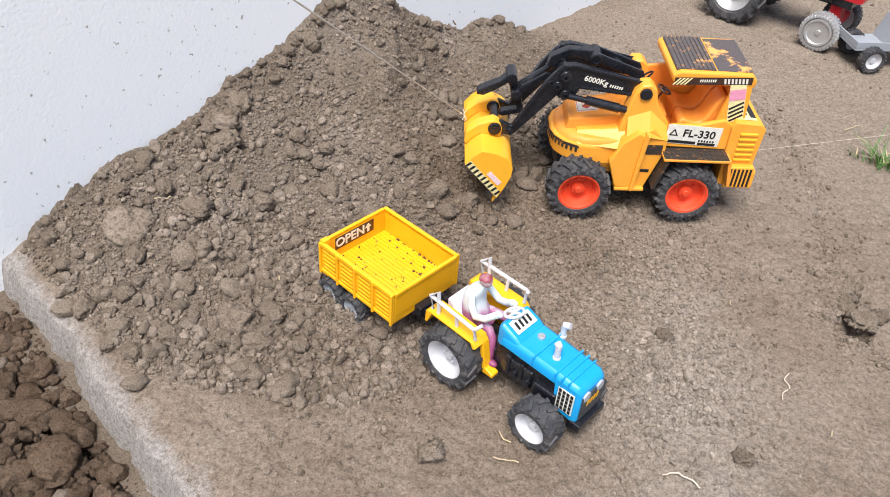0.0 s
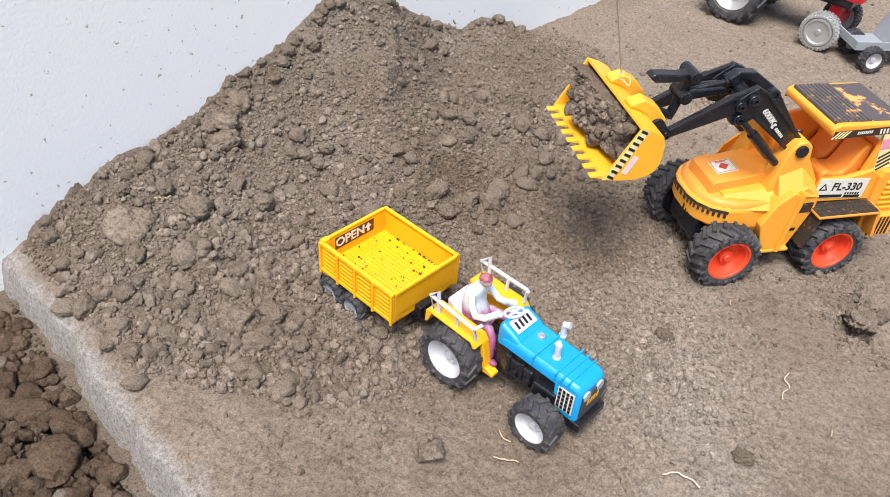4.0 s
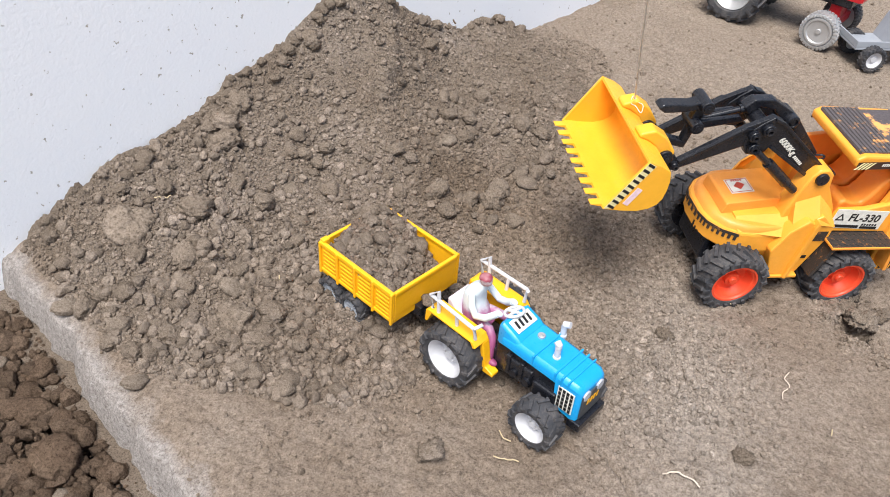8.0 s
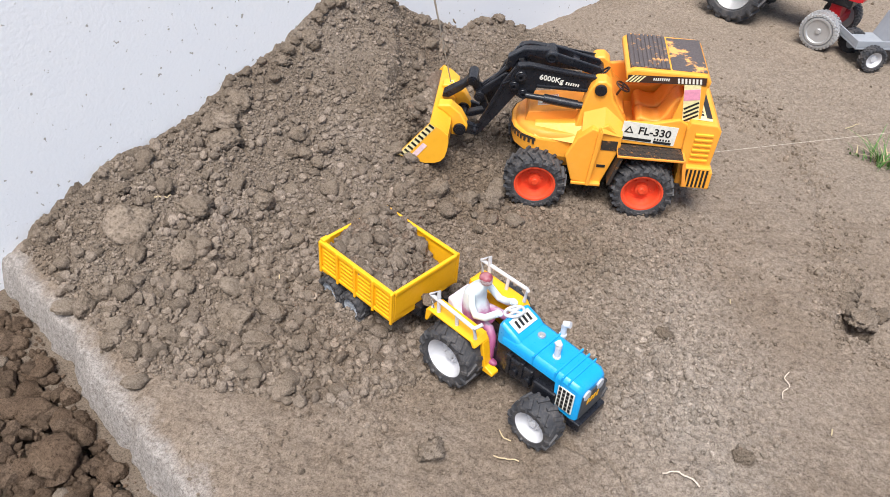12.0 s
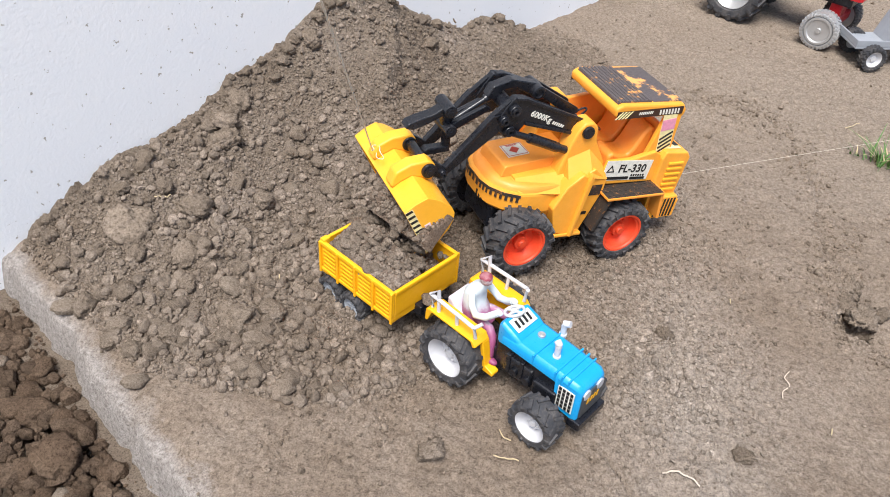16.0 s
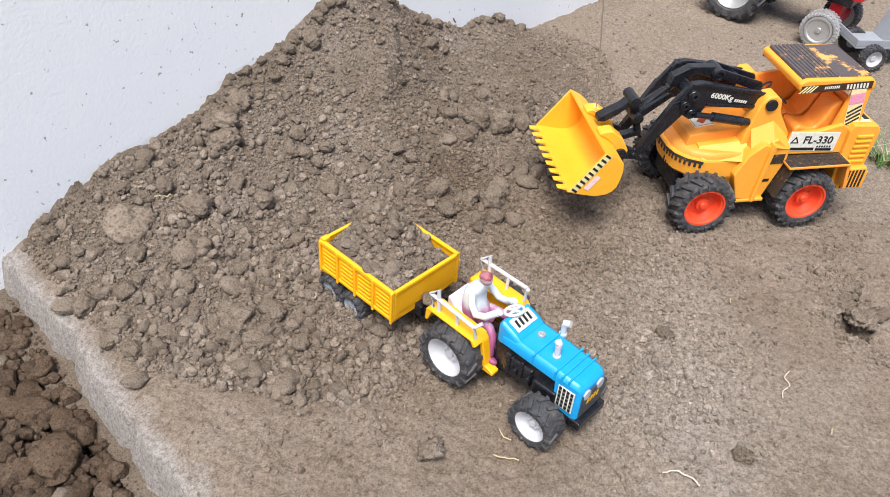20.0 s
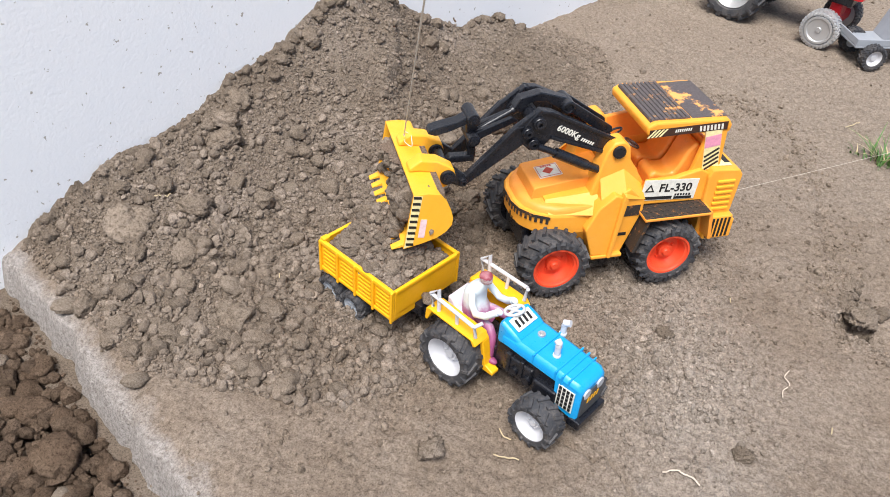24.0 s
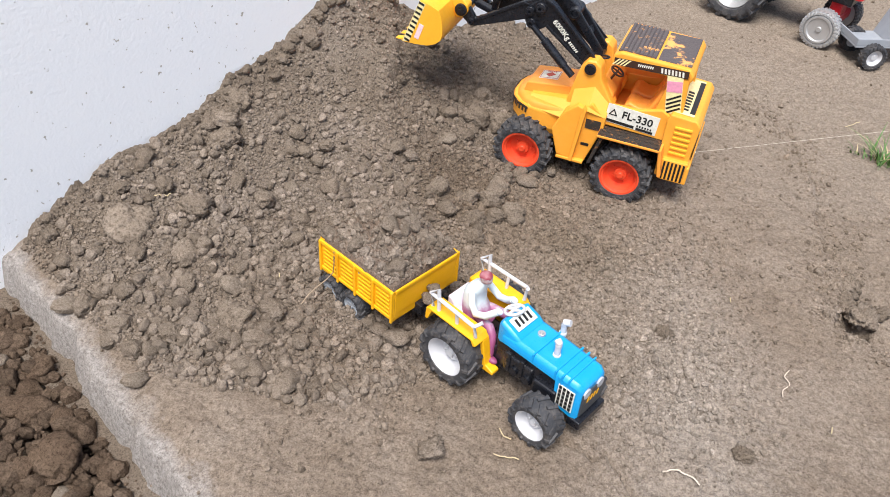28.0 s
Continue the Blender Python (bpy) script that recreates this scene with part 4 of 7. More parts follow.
    part("rocker_lever", join(prism([(-0.005, -0.004), (0.005, -0.004), (0.0055, 0.022), (0.001, 0.0275), (-0.005, 0.024)], -0.004, 0.004, "y", 0.001),
                              prism([(0.0, 0.017), (0.001, 0.0255), (0.014, 0.0195), (0.03, 0.0175), (0.0405, 0.0155), (0.0435, 0.011), (0.036, 0.0075), (0.02, 0.0105)], -0.0065, 0.0065, "y", 0.0012),
                              prism([(-0.0045, 0.002), (0.0045, 0.002), (0.0035, -0.024), (0.0005, -0.0285), (-0.0035, -0.024)], -0.0035, 0.0035, "y", 0.001),
                              prism([(-0.002, -0.0275), (-0.002, -0.0215), (0.022, -0.0185), (0.026, -0.022), (0.022, -0.0255)], -0.005, 0.005, "y", 0.001)), BLACK, rocker)
    for z in (0.0, 0.0218):
        part("rocker_boss", join(cyl((0, 0, z), 0.0062, 0.026, seg=20, bev=0.0006), cyl((0, 0, z), 0.004, 0.029, seg=16), cyl((0, 0, z), 0.0018, 0.031, seg=10)), BLACK, rocker)
    # bucket, about its pin
    bucket = empty("bucket", top)
    bucket["label"] = "yellow plastic bucket with teeth and hazard stripes"
    outer = [(0.0395, 0.0118), (0.026, 0.0108), (0.0145, 0.0075), (0.0095, -0.001), (0.0062, -0.011), (0.0045, -0.0205), (0.006, -0.028), (0.0115, -0.0345), (0.021, -0.04), (0.036, -0.0435), (0.0535, -0.0462)]
    inner = [(0.0395, 0.0095), (0.027, 0.0085), (0.0165, 0.0055), (0.0122, -0.002), (0.0088, -0.0115), (0.0072, -0.02), (0.0085, -0.0265), (0.013, -0.032), (0.022, -0.0372), (0.0365, -0.0408), (0.0535, -0.044)]
    part("bucket_shell", prism(outer + inner[::-1], -0.067, 0.067), LEMON, bucket, angle=35)
    side = outer
    for k in (1, -1):
        part("bucket_side", prism(side, k * 0.0662, k * 0.0690, "y", 0.0004), LEMON, bucket)
        em = []
        for i in range(9):
            f = (i + 0.5) / 9
            x, z = 0.0395 + 0.0125 * f, 0.0118 - 0.0565 * f
            em.append(moved(prism([(-0.0075, -0.0022), (-0.0005, -0.0006), (-0.0005, 0.0022), (-0.0075, 0.0006)], k * 0.0690, k * 0.0694), Matrix.Translation((x, 0, z))))
        part("stripe_label", prism([(0.0395, 0.0112), (0.0315, 0.0095), (0.0445, -0.0432), (0.0528, -0.0452)], k * 0.0688, k * 0.06915), LABEL_CREAM, bucket, "cream label under the stripes")
        part("hazard_stripes", join(*em), INK, bucket)
        part("side_label", plate(0.006, 0.02, side_pose(0.034, k * 0.0692, -0.026, -12 * k, k)), LABEL_ROSE, bucket, "small white and pink sticker")
        part("ear", prism([(0.036, 0.0115), (0.036, 0.0155), (0.024, 0.0225), (0.008, 0.0185), (-0.007, 0.0075), (-0.0085, -0.001), (-0.004, -0.0085), (0.0045, -0.0125), (0.0068, -0.009), (0.0105, 0.0), (0.0155, 0.0075), (0.026, 0.0107)], k * 0.0165, k * 0.0315, "y", 0.0018, 3), LEMON, bucket)
        part("pin", join(cyl((0, k * 0.0245, 0), 0.0075, 0.02, seg=20, bev=0.001), cyl((0, k * 0.0345, 0), 0.005, 0.003, seg=16), cyl((0, k * 0.036, 0), 0.0022, 0.002, seg=10)), BLACK, bucket, "black bucket pin")
    part("pin_bar", cyl((-0.001, 0, 0.0), 0.005, 0.04), BLACK, bucket, "black cross bar")
    for i in range(9):
        y = -0.0605 + i * 0.0151
        part("tooth", prism([(0.05, -0.0472), (0.0635, -0.0482), (0.064, -0.0474), (0.0525, -0.0436), (0.05, -0.0436)], y - 0.0038, y + 0.0038, "y", 0.0005), LEMON, bucket)
    return top, wheels, boom, rocker, bucket


LOADER, LOADER_WHEELS, BOOM, ROCKER, BUCKET = make_loader()


# ---- the toy tractor, its trailer and driver: x ahead, y to the left, origin under the rear axle ----
def make_tractor():
    top = tagged(empty("tractor"), "blue and yellow toy tractor with white rims on soil", "toy tractor")
    # bonnet: rising slightly to the rear, rounded shoulders

    def ring(x, w, z0, z1, r=0.004):
        return [(x, -w, z0), (x, -w, z1 - r), (x, -w + r * 0.35, z1 - r * 0.35), (x, -w + r, z1), (x, w - r, z1), (x, w - r * 0.35, z1 - r * 0.35), (x, w, z1 - r), (x, w, z0)]
    part("bonnet", loft([ring(0.04, 0.0195, 0.0605, 0.0705), ring(0.05, 0.02, 0.0605, 0.0715), ring(0.06, 0.02, 0.06, 0.0708), ring(0.098, 0.0192, 0.0575, 0.068), ring(0.1, 0.0192, 0.031, 0.0678), ring(0.118, 0.0188, 0.028, 0.0665), ring(0.1225, 0.0172, 0.028, 0.0635), ring(0.1235, 0.016, 0.029, 0.061)]), BLUE, top, "glossy blue bonnet", angle=50)
    part("dashboard", loft([ring(0.033, 0.0165, 0.058, 0.078, 0.003), ring(0.0365, 0.0185, 0.0585, 0.081, 0.003), ring(0.05, 0.019, 0.0595, 0.0755, 0.003), ring(0.056, 0.0185, 0.06, 0.0715, 0.003)]), BLUE, top)
    dm = Matrix.Translation((0.0452, 0, 0.0785)) @ Matrix.Rotation(radians(23), 4, "Y") @ Matrix.Rotation(radians(90), 4, "Z")
    dl = part("maker_label", plate(0.026, 0.013, dm), LABEL_WHITE, top, "white label with black bars")
    part("lettering", bars(0.021, 0.0075, 4, dm @ Matrix.Translation((0, 0, 0.0004)), 0.1, 0.5), INK, dl)
    part("bonnet_rib", join(box(0.0725, 0.0742, -0.0205, 0.0205, 0.0605, 0.0712, 0.0006), box(0.096, 0.0978, -0.0199, 0.0199, 0.059, 0.0692, 0.0006), box(0.103, 0.1048, -0.0197, 0.0197, 0.05, 0.0687, 0.0006), box(0.11, 0.1115, -0.0195, 0.0195, 0.06, 0.0682, 0.0006)), BLUE, top)
    part("radiator_cap", join(cyl((0.0635, 0.004, 0.0705), 0.0036, 0.004, "z", 16, 0.0006), cyl((0.0635, 0.004, 0.0727), 0.0017, 0.0016, "z", 12)), SILVER, top, "small silver cap")
    for x, y, h, bend in ((0.0865, -0.0045, 0.0125, -0.003), (0.0745, 0.0205, 0.011, 0.005)):
        part("exhaust_pipe", join(cyl((x, y, 0.0685), 0.0036, 0.004, "z", 14, 0.0006), cyl((x, y, 0.0685 + h / 2), 0.0027, h, "z", 14), tube([(x, y, 0.0675 + h), (x, y, 0.0705 + h), (x + bend, y + 0.001, 0.0722 + h)], 0.0031, 12)), WHITE, top, "white plastic pipe")
    for k in (1, -1):
        g = side_pose(0.1105, k * 0.0194, 0.046, 0, k)
        gp = part("side_grille", plate(0.0165, 0.024, g, 0.0008), LABEL_WHITE, top, "white side grille with dark slots")
        part("slots", join(*[plate(0.0026, 0.0036, g @ Matrix.Translation((-0.0058 + i * 0.0039, -0.0093 + j * 0.0047, 0.0005))) for i in range(4) for j in range(5)]), INK, gp)
        part("headlight", join(cyl((0.1238, k * 0.0095, 0.055), 0.0052, 0.003, "x", 20, 0.0007)), CLEAR_GREY, top, "clear round headlight")
    fm = Matrix.Translation((0.1242, 0, 0.0435)) @ Matrix.Rotation(radians(90), 4, "Z") @ Matrix.Rotation(radians(90), 4, "X")
    fg = part("front_grille", plate(0.03, 0.026, fm, 0.0014), DARK_GREY, top, "dark front grille")
    part("lettering", bars(0.018, 0.006, 4, fm @ Matrix.Translation((0, 0.003, 0.001)), 0.1, 0.5), TRAILER_YELLOW, fg, "yellow bars")
    part("bumper", join(box(0.116, 0.129, -0.0195, 0.0195, 0.019, 0.028, 0.0012), box(0.09, 0.12, -0.012, 0.012, 0.02, 0.03, 0.0012)), BLACK, top, "black front bumper")
    part("engine", join(box(0.032, 0.12, -0.0165, 0.0165, 0.026, 0.061, 0.002), box(0.044, 0.075, -0.0195, 0.0195, 0.03, 0.05, 0.0018), box(0.047, 0.052, -0.021, 0.021, 0.032, 0.054, 0.0008), box(0.062, 0.066, -0.021, 0.021, 0.034, 0.054, 0.0008), box(0.078, 0.102, -0.0225, 0.0225, 0.026, 0.046, 0.002), cyl((0.057, -0.02, 0.037), 0.004, 0.004), cyl((0.071, -0.02, 0.037), 0.004, 0.005),
                        cyl((0.094, -0.0225, 0.034), 0.0035, 0.004), box(0.02, 0.045, -0.016, 0.016, 0.024, 0.045, 0.002)), BLACK, top, "black plastic engine block")
    part("gearbox", join(box(-0.018, 0.036, -0.012, 0.012, 0.022, 0.044, 0.002), cyl((0, 0, 0.031), 0.006, 0.06), cyl((0.0985, -0.005, 0.0235), 0.004, 0.05)), BLACK, top, "black rear axle and gearbox")
    for k in (1, -1):
        y0, y1 = sorted((k * 0.02, k * 0.039))
        part("mudguard", join(prism([(-0.034, 0.05), (-0.033, 0.0635), (-0.029, 0.065), (0.022, 0.0625), (0.0265, 0.057), (0.0235, 0.055), (0.02, 0.0605), (-0.026, 0.0625), (-0.031, 0.05)], y0, y1, "y", 0.0008), prism([(0.0262, 0.0565), (0.032, 0.0305), (0.041, 0.027), (0.041, 0.0235), (0.029, 0.0235), (0.0222, 0.0555)], k * 0.0195, k * 0.0285, "y", 0.0008),
                              prism([(-0.031, 0.064), (0.022, 0.0615), (0.032, 0.03), (0.0, 0.036), (-0.028, 0.044)], k * 0.019, k * 0.0215, "y", 0.0006)), TRAILER_YELLOW, top, "yellow mudguard and footstep")
        part("rail", join(tube([(-0.029, k * 0.034, 0.064), (-0.032, k * 0.0345, 0.079), (-0.023, k * 0.0345, 0.0885), (-0.0215, k * 0.0345, 0.064)], 0.0019, 8),
                          tube([(-0.032, k * 0.0345, 0.079), (0.021, k * 0.0365, 0.076), (0.0215, k * 0.034, 0.0625)], 0.0019, 8), tube([(0.0, k * 0.0355, 0.077), (0.0, k * 0.034, 0.063)], 0.0017, 8),
                          tube([(0.021, k * 0.0365, 0.076), (0.0255, k * 0.031, 0.0805)], 0.0017, 8)), WHITE, top, "white plastic hand rail")
    part("seat", join(prism([(-0.027, 0.045), (0.0, 0.045), (0.004, 0.048), (0.002, 0.0525), (-0.017, 0.0535), (-0.022, 0.0615), (-0.026, 0.0655), (-0.03, 0.064), (-0.0295, 0.05)], -0.014, 0.014, "y", 0.002, 3)), LILAC, top, "pale lilac seat")
    part("steering_wheel", moved(join(tube([(0.0086 * math.cos(a), 0.0086 * math.sin(a), 0) for a in [2 * math.pi * i / 24 for i in range(24)]], 0.0014, 8, True), box(-0.0078, 0.0078, -0.0013, 0.0013, -0.001, 0.001, 0.0004), box(-0.0013, 0.0013, -0.0078, 0.0078, -0.001, 0.001, 0.0004),
                                      cyl((0, 0, -0.006), 0.0017, 0.014, "z", 10), cyl((0, 0, 0.0008), 0.003, 0.002, "z", 12)), Matrix.Translation((0.0345, 0.0005, 0.0815)) @ Matrix.Rotation(radians(-22), 4, "Y")), WHITE, top, "white steering wheel")
    part("gear_lever", join(tube([(0.03, -0.012, 0.046), (0.032, -0.014, 0.058)], 0.001, 8), cyl((0.032, -0.014, 0.059), 0.0022, 0.004, "z", 10)), BLACK, top)
    part("hitch", join(tube([(-0.016, 0, 0.03), (-0.034, 0, 0.033), (-0.05, 0.004, 0.034)], 0.003, 10), cyl((-0.046, 0.004, 0.036), 0.0032, 0.012, "z", 12)), BLACK, top, "black tow hitch")
    for x, r, w, lugs in ((0, 0.0305, 0.027, 15), (0.0985, 0.0235, 0.022, 14)):
        tyre = lugged_tyre(r, w, lugs, 0.0018, 0.62)
        rr = r * 0.63
        rim = lathe([(0, 0.0055), (rr * 0.2, 0.0055), (rr * 0.23, 0.003), (rr * 0.44, 0.0028), (rr * 0.5, -0.0015), (rr * 0.7, -0.001), (rr * 0.8, 0.004), (rr * 0.88, w * 0.36), (rr, w * 0.45), (rr * 1.05, w * 0.42), (rr * 0.98, 0), (rr * 0.98, -w * 0.35), (0, -w * 0.35)], 32)
        nuts = join(*[cyl((rr * 0.34 * math.cos(q), 0.0034, rr * 0.34 * math.sin(q)), rr * 0.06, 0.0025, seg=8) for q in [2 * math.pi * i / 6 for i in range(6)]])
        shared = None
        for k in (-1, 1):
            wh = empty("wheel", top, Matrix.Translation((x, k * (0.048 - w * 0.45) if k < 0 or x == 0 else 0.025, r)) @ Matrix.Rotation(0 if k > 0 else math.pi, 4, "Z"))
            if shared is None:
                shared = [part("tyre", tyre, TYRE, wh, "dusty grey-black rubber tyre", angle=30), part("rim", rim, WHITE, wh, "white plastic rim", angle=35), part("wheel_nuts", nuts, WHITE, wh)]
            else:
                for o in shared:
                    c = new(o.name.split(".")[0], o.data)
                    c.parent = wh
    return top


def make_driver():
    """A small moulded figure, one plain mesh."""
    def blob(c, r, scale, turn=None):
        bm = bmesh.new()
        bmesh.ops.create_icosphere(bm, subdivisions=3, radius=r)
        m = Matrix.Translation(c) @ (turn or Matrix.Identity(4)) @ Matrix.Diagonal((*scale, 1))
        return moved(bm, m)
    torso = loft([[(cx + a * math.cos(q), b * math.sin(q), z) for q in [2 * math.pi * i / 16 for i in range(16)]] for cx, a, b, z in
                  ((-0.003, 0.0165, 0.014, 0.0525), (-0.0055, 0.0145, 0.0132, 0.058), (-0.0095, 0.0105, 0.0115, 0.067), (-0.0095, 0.009, 0.0122, 0.078), (-0.006, 0.0078, 0.0112, 0.0845), (-0.003, 0.005, 0.0062, 0.0885), (-0.001, 0.004, 0.0042, 0.092))])
    parts = [torso, blob((0.001, 0, 0.0962), 0.0058, (1, 0.88, 1.05)), blob((0.0003, 0, 0.0986), 0.0061, (1.05, 0.98, 0.7)), blob((0.0054, 0, 0.095), 0.0016, (1, 0.9, 1.2))]
    for k in (1, -1):
        parts.append(tube([(-0.005, k * 0.0105, 0.082), (-0.001, k * 0.0145, 0.074), (0.006, k * 0.0165, 0.0675), (0.016, k * 0.015, 0.071), (0.025, k * 0.011, 0.0795)], 0.0034, 10))
        parts.append(blob((0.0262, k * 0.0105, 0.0805), 0.0032, (1.2, 0.9, 0.9)))
        parts.append(tube([(-0.012, k * 0.006, 0.056), (0.004, k * 0.009, 0.0575), (0.019, k * 0.0115, 0.0575), (0.0245, k * 0.0135, 0.052), (0.0265, k * 0.0165, 0.042), (0.0275, k * 0.0185, 0.034)], 0.0044, 10))
        parts.append(blob((0.031, k * 0.0195, 0.031), 0.0042, (1.7, 0.9, 0.7)))
    bm = join(*parts)
    ob = part("toy_driver", bm, LILAC)
    m, n, l, b = node_material("driver_paint", 0.5)
    co = n.new("ShaderNodeTexCoord").outputs["Object"]
    sep = n.new("ShaderNodeSeparateXYZ")
    l.new(co, sep.inputs[0])
    t = noise_node(n, l, 160, 4, 0.6, co)
    legs = n.new("ShaderNodeMath")
    legs.operation = "MULTIPLY_ADD"
    l.new(t.outputs["Fac"], legs.inputs[0])
    legs.inputs[1].default_value = 0.012
    l.new(sep.outputs["Z"], legs.inputs[2])
    zone = n.new("ShaderNodeMapRange")
    zone.inputs["From Min"].default_value, zone.inputs["From Max"].default_value = 0.03, 0.11
    l.new(legs.outputs[0], zone.inputs["Value"])
    r = ramp_node(n, l, zone.outputs["Result"], [(0.0, (0.22, 0.04, 0.11)), (0.38, (0.3, 0.08, 0.18)), (0.455, (0.36, 0.15, 0.26)), (0.5, (0.52, 0.46, 0.53)), (0.56, (0.6, 0.67, 0.7)), (0.84, (0.6, 0.67, 0.7)), (0.885, (0.3, 0.14, 0.13)), (0.92, (0.5, 0.42, 0.43)), (0.95, (0.24, 0.03, 0.05)), (1.0, (0.36, 0.16, 0.18))])
    l.new(r.outputs["Color"], b.inputs["Base Color"])
    ob.data.materials[0] = m
    return tagged(ob, "small white and maroon moulded plastic driver figure sitting on the tractor", "toy figure")


TRACTOR_POSE = Matrix.Translation((0.0379, 0.5261, 0.0)) @ Matrix.Rotation(radians(-40), 4, "Z")
TRACTOR = make_tractor()
TRACTOR.matrix_basis = TRACTOR_POSE
DRIVER = make_driver()
DRIVER.matrix_basis = TRACTOR_POSE


def make_trailer():
    """Origin on the ground under the middle of the bed, x towards the tractor."""
    top = tagged(empty("tipping_trailer"), "yellow plastic toy trailer with ribbed sides, coupled to the tractor", "toy trailer")
    L, W, z0, z1, t = 0.0515, 0.0425, 0.034, 0.0705, 0.0026
    fl = [box(-L, L, -W, W, 0.040, 0.0428, 0.0006)]
    part("bed", join(*fl), TRAILER_YELLOW, top)
    for i in range(18):
        y = -W + 0.0045 + i * (2 * W - 0.009) / 17
        part("floor_plank", box(-L + t, L - t, y - 0.0018, y + 0.0018, 0.0425, 0.0436, 0.0003), TRAILER_YELLOW, top)
    for k in (1, -1):
        wallp = part("side_wall", join(box(-L, L, min(k * (W - t), k * W), max(k * (W - t), k * W), z0 + 0.002, z1, 0.0007), box(-L, L, min(k * (W - t), k * (W + 0.0016)), max(k * (W - t), k * (W + 0.0016)), z1 - 0.004, z1 + 0.0006, 0.0007),
                                       box(-L, L, min(k * (W - t), k * (W + 0.0012)), max(k * (W - t), k * (W + 0.0012)), z0 + 0.001, z0 + 0.005, 0.0007)), TRAILER_YELLOW, top)
        for i in range(5):
            x = -L + 0.0012 + i * (2 * L - 0.0024) / 4
            part("stake", box(x - 0.0013, x + 0.0013, min(k * W, k * (W + 0.0024)), max(k * W, k * (W + 0.0024)), z0 - 0.001, z1, 0.0006), TRAILER_YELLOW, wallp)
        for i in range(4):
            for j in range(5):
                x = -L + 0.0012 + (i + 0.5) * (2 * L - 0.0024) / 4
                part("rib", box(x - 0.0088, x + 0.0088, min(k * W, k * (W + 0.001)), max(k * W, k * (W + 0.001)), 0.0412 + j * 0.0049, 0.0436 + j * 0.0049, 0.0005), TRAILER_YELLOW, wallp)
        x0 = L - 0.012
        part("skirt", prism([(L, z0), (L, z0 + 0.004), (L - 0.02, z0 + 0.004), (L - 0.016, z0)], k * (W - 0.014), k * W, "y", 0.0006), TRAILER_YELLOW, top)
        part("skirt", prism([(-L, z0 - 0.002), (-L, z0 + 0.004), (-L + 0.014, z0 + 0.004), (-L + 0.01, z0 - 0.002)], k * (W - 0.004), k * W, "y", 0.0006), TRAILER_YELLOW, top)
    part("front_wall", join(box(L - t, L, -W + t, W - t, z0, z1, 0.0007), box(L - t, L + 0.001, -W + t, W - t, z1 - 0.004, z1 + 0.0006, 0.0007)), TRAILER_YELLOW, top)
    tail = part("tailgate", join(box(-L, -L + t, -W + t, W - t, z0, z1, 0.0007), box(-L - 0.001, -L + t, -W + t, W - t, z1 - 0.003, z1 + 0.0006, 0.0007), box(-L, -L + 0.006, -W, -W + 0.008, z1 - 0.006, z1 + 0.003, 0.0008)), TRAILER_YELLOW, top)
    om = Matrix.Translation((-L + t + 0.0003, -0.001, 0.0595)) @ Matrix.Rotation(radians(90), 4, "Z") @ Matrix.Rotation(radians(90), 4, "X")
    sign = part("tailgate_label", plate(0.05, 0.014, om), LABEL_BROWN, tail, "dark brown label with white lettering")
    writing("lettering", "OPEN", 0.0145, om @ Matrix.Translation((-0.006, 0, 0.0004)), LABEL_WHITE, tail, bold=0.00035)
    part("arrow", moved(prism([(-0.0015, -0.005), (0.0015, -0.005), (0.0015, 0.0005), (0.0042, 0.0005), (0, 0.0055), (-0.0042, 0.0005), (-0.0015, 0.0005)], -0.0002, 0.0002, "z"), om @ Matrix.Translation((0.0175, 0, 0.0004))), LABEL_WHITE, tail, "white arrow")
    part("underframe", join(box(-0.045, 0.045, -0.011, -0.006, 0.028, 0.0395, 0.001), box(-0.045, 0.045, 0.006, 0.011, 0.028, 0.0395, 0.001), box(-0.034, -0.008, -0.02, 0.02, 0.02, 0.034, 0.001)), BLACK, top, "black underframe")
    part("drawbar", join(prism([(L - 0.004, -0.017), (L + 0.006, -0.01), (L + 0.02, -0.004), (L + 0.026, -0.003), (L + 0.026, 0.003), (L + 0.02, 0.004), (L + 0.006, 0.01), (L - 0.004, 0.017)], 0.031, 0.0375, "z", 0.001), box(L - 0.01, L + 0.008, -0.014, 0.014, 0.029, 0.041, 0.001)), BLACK, top, "black plastic drawbar")
    tyre = lugged_tyre(0.0165, 0.013, 14, 0.0014, 0.6, 28)
    rim = lathe([(0, 0.003), (0.0025, 0.003), (0.003, 0.0015), (0.0065, 0.001), (0.0085, 0.0035), (0.0098, 0.005), (0.0102, 0.0045), (0.0096, -0.003), (0, -0.003)], 24)
    spokes = join(*[moved(box(0.002, 0.009, 0.0008, 0.0034, -0.0009, 0.0009, 0.0003), Matrix.Rotation(2 * math.pi * i / 5, 4, "Y")) for i in range(5)])
    shared = None
    for x in (-0.036, -0.004):
        for k in (-1, 1):
            wh = empty("wheel", top, Matrix.Translation((x, k * 0.0405, 0.0165)) @ Matrix.Rotation(0 if k > 0 else math.pi, 4, "Z"))
            if shared is None:
                shared = [part("tyre", tyre, TYRE, wh, "black rubber tyre", angle=30), part("rim", rim, GREY, wh, "dull blue-grey rim"), part("spokes", spokes, GREY, wh, "grey spokes")]
            else:
                for o in shared:
                    c = new(o.name.split(".")[0], o.data)
                    c.parent = wh
    part("axle", join(cyl((-0.036, 0, 0.0165), 0.0025, 0.078), cyl((-0.004, 0, 0.0165), 0.0025, 0.078)), BLACK, top)
    return top


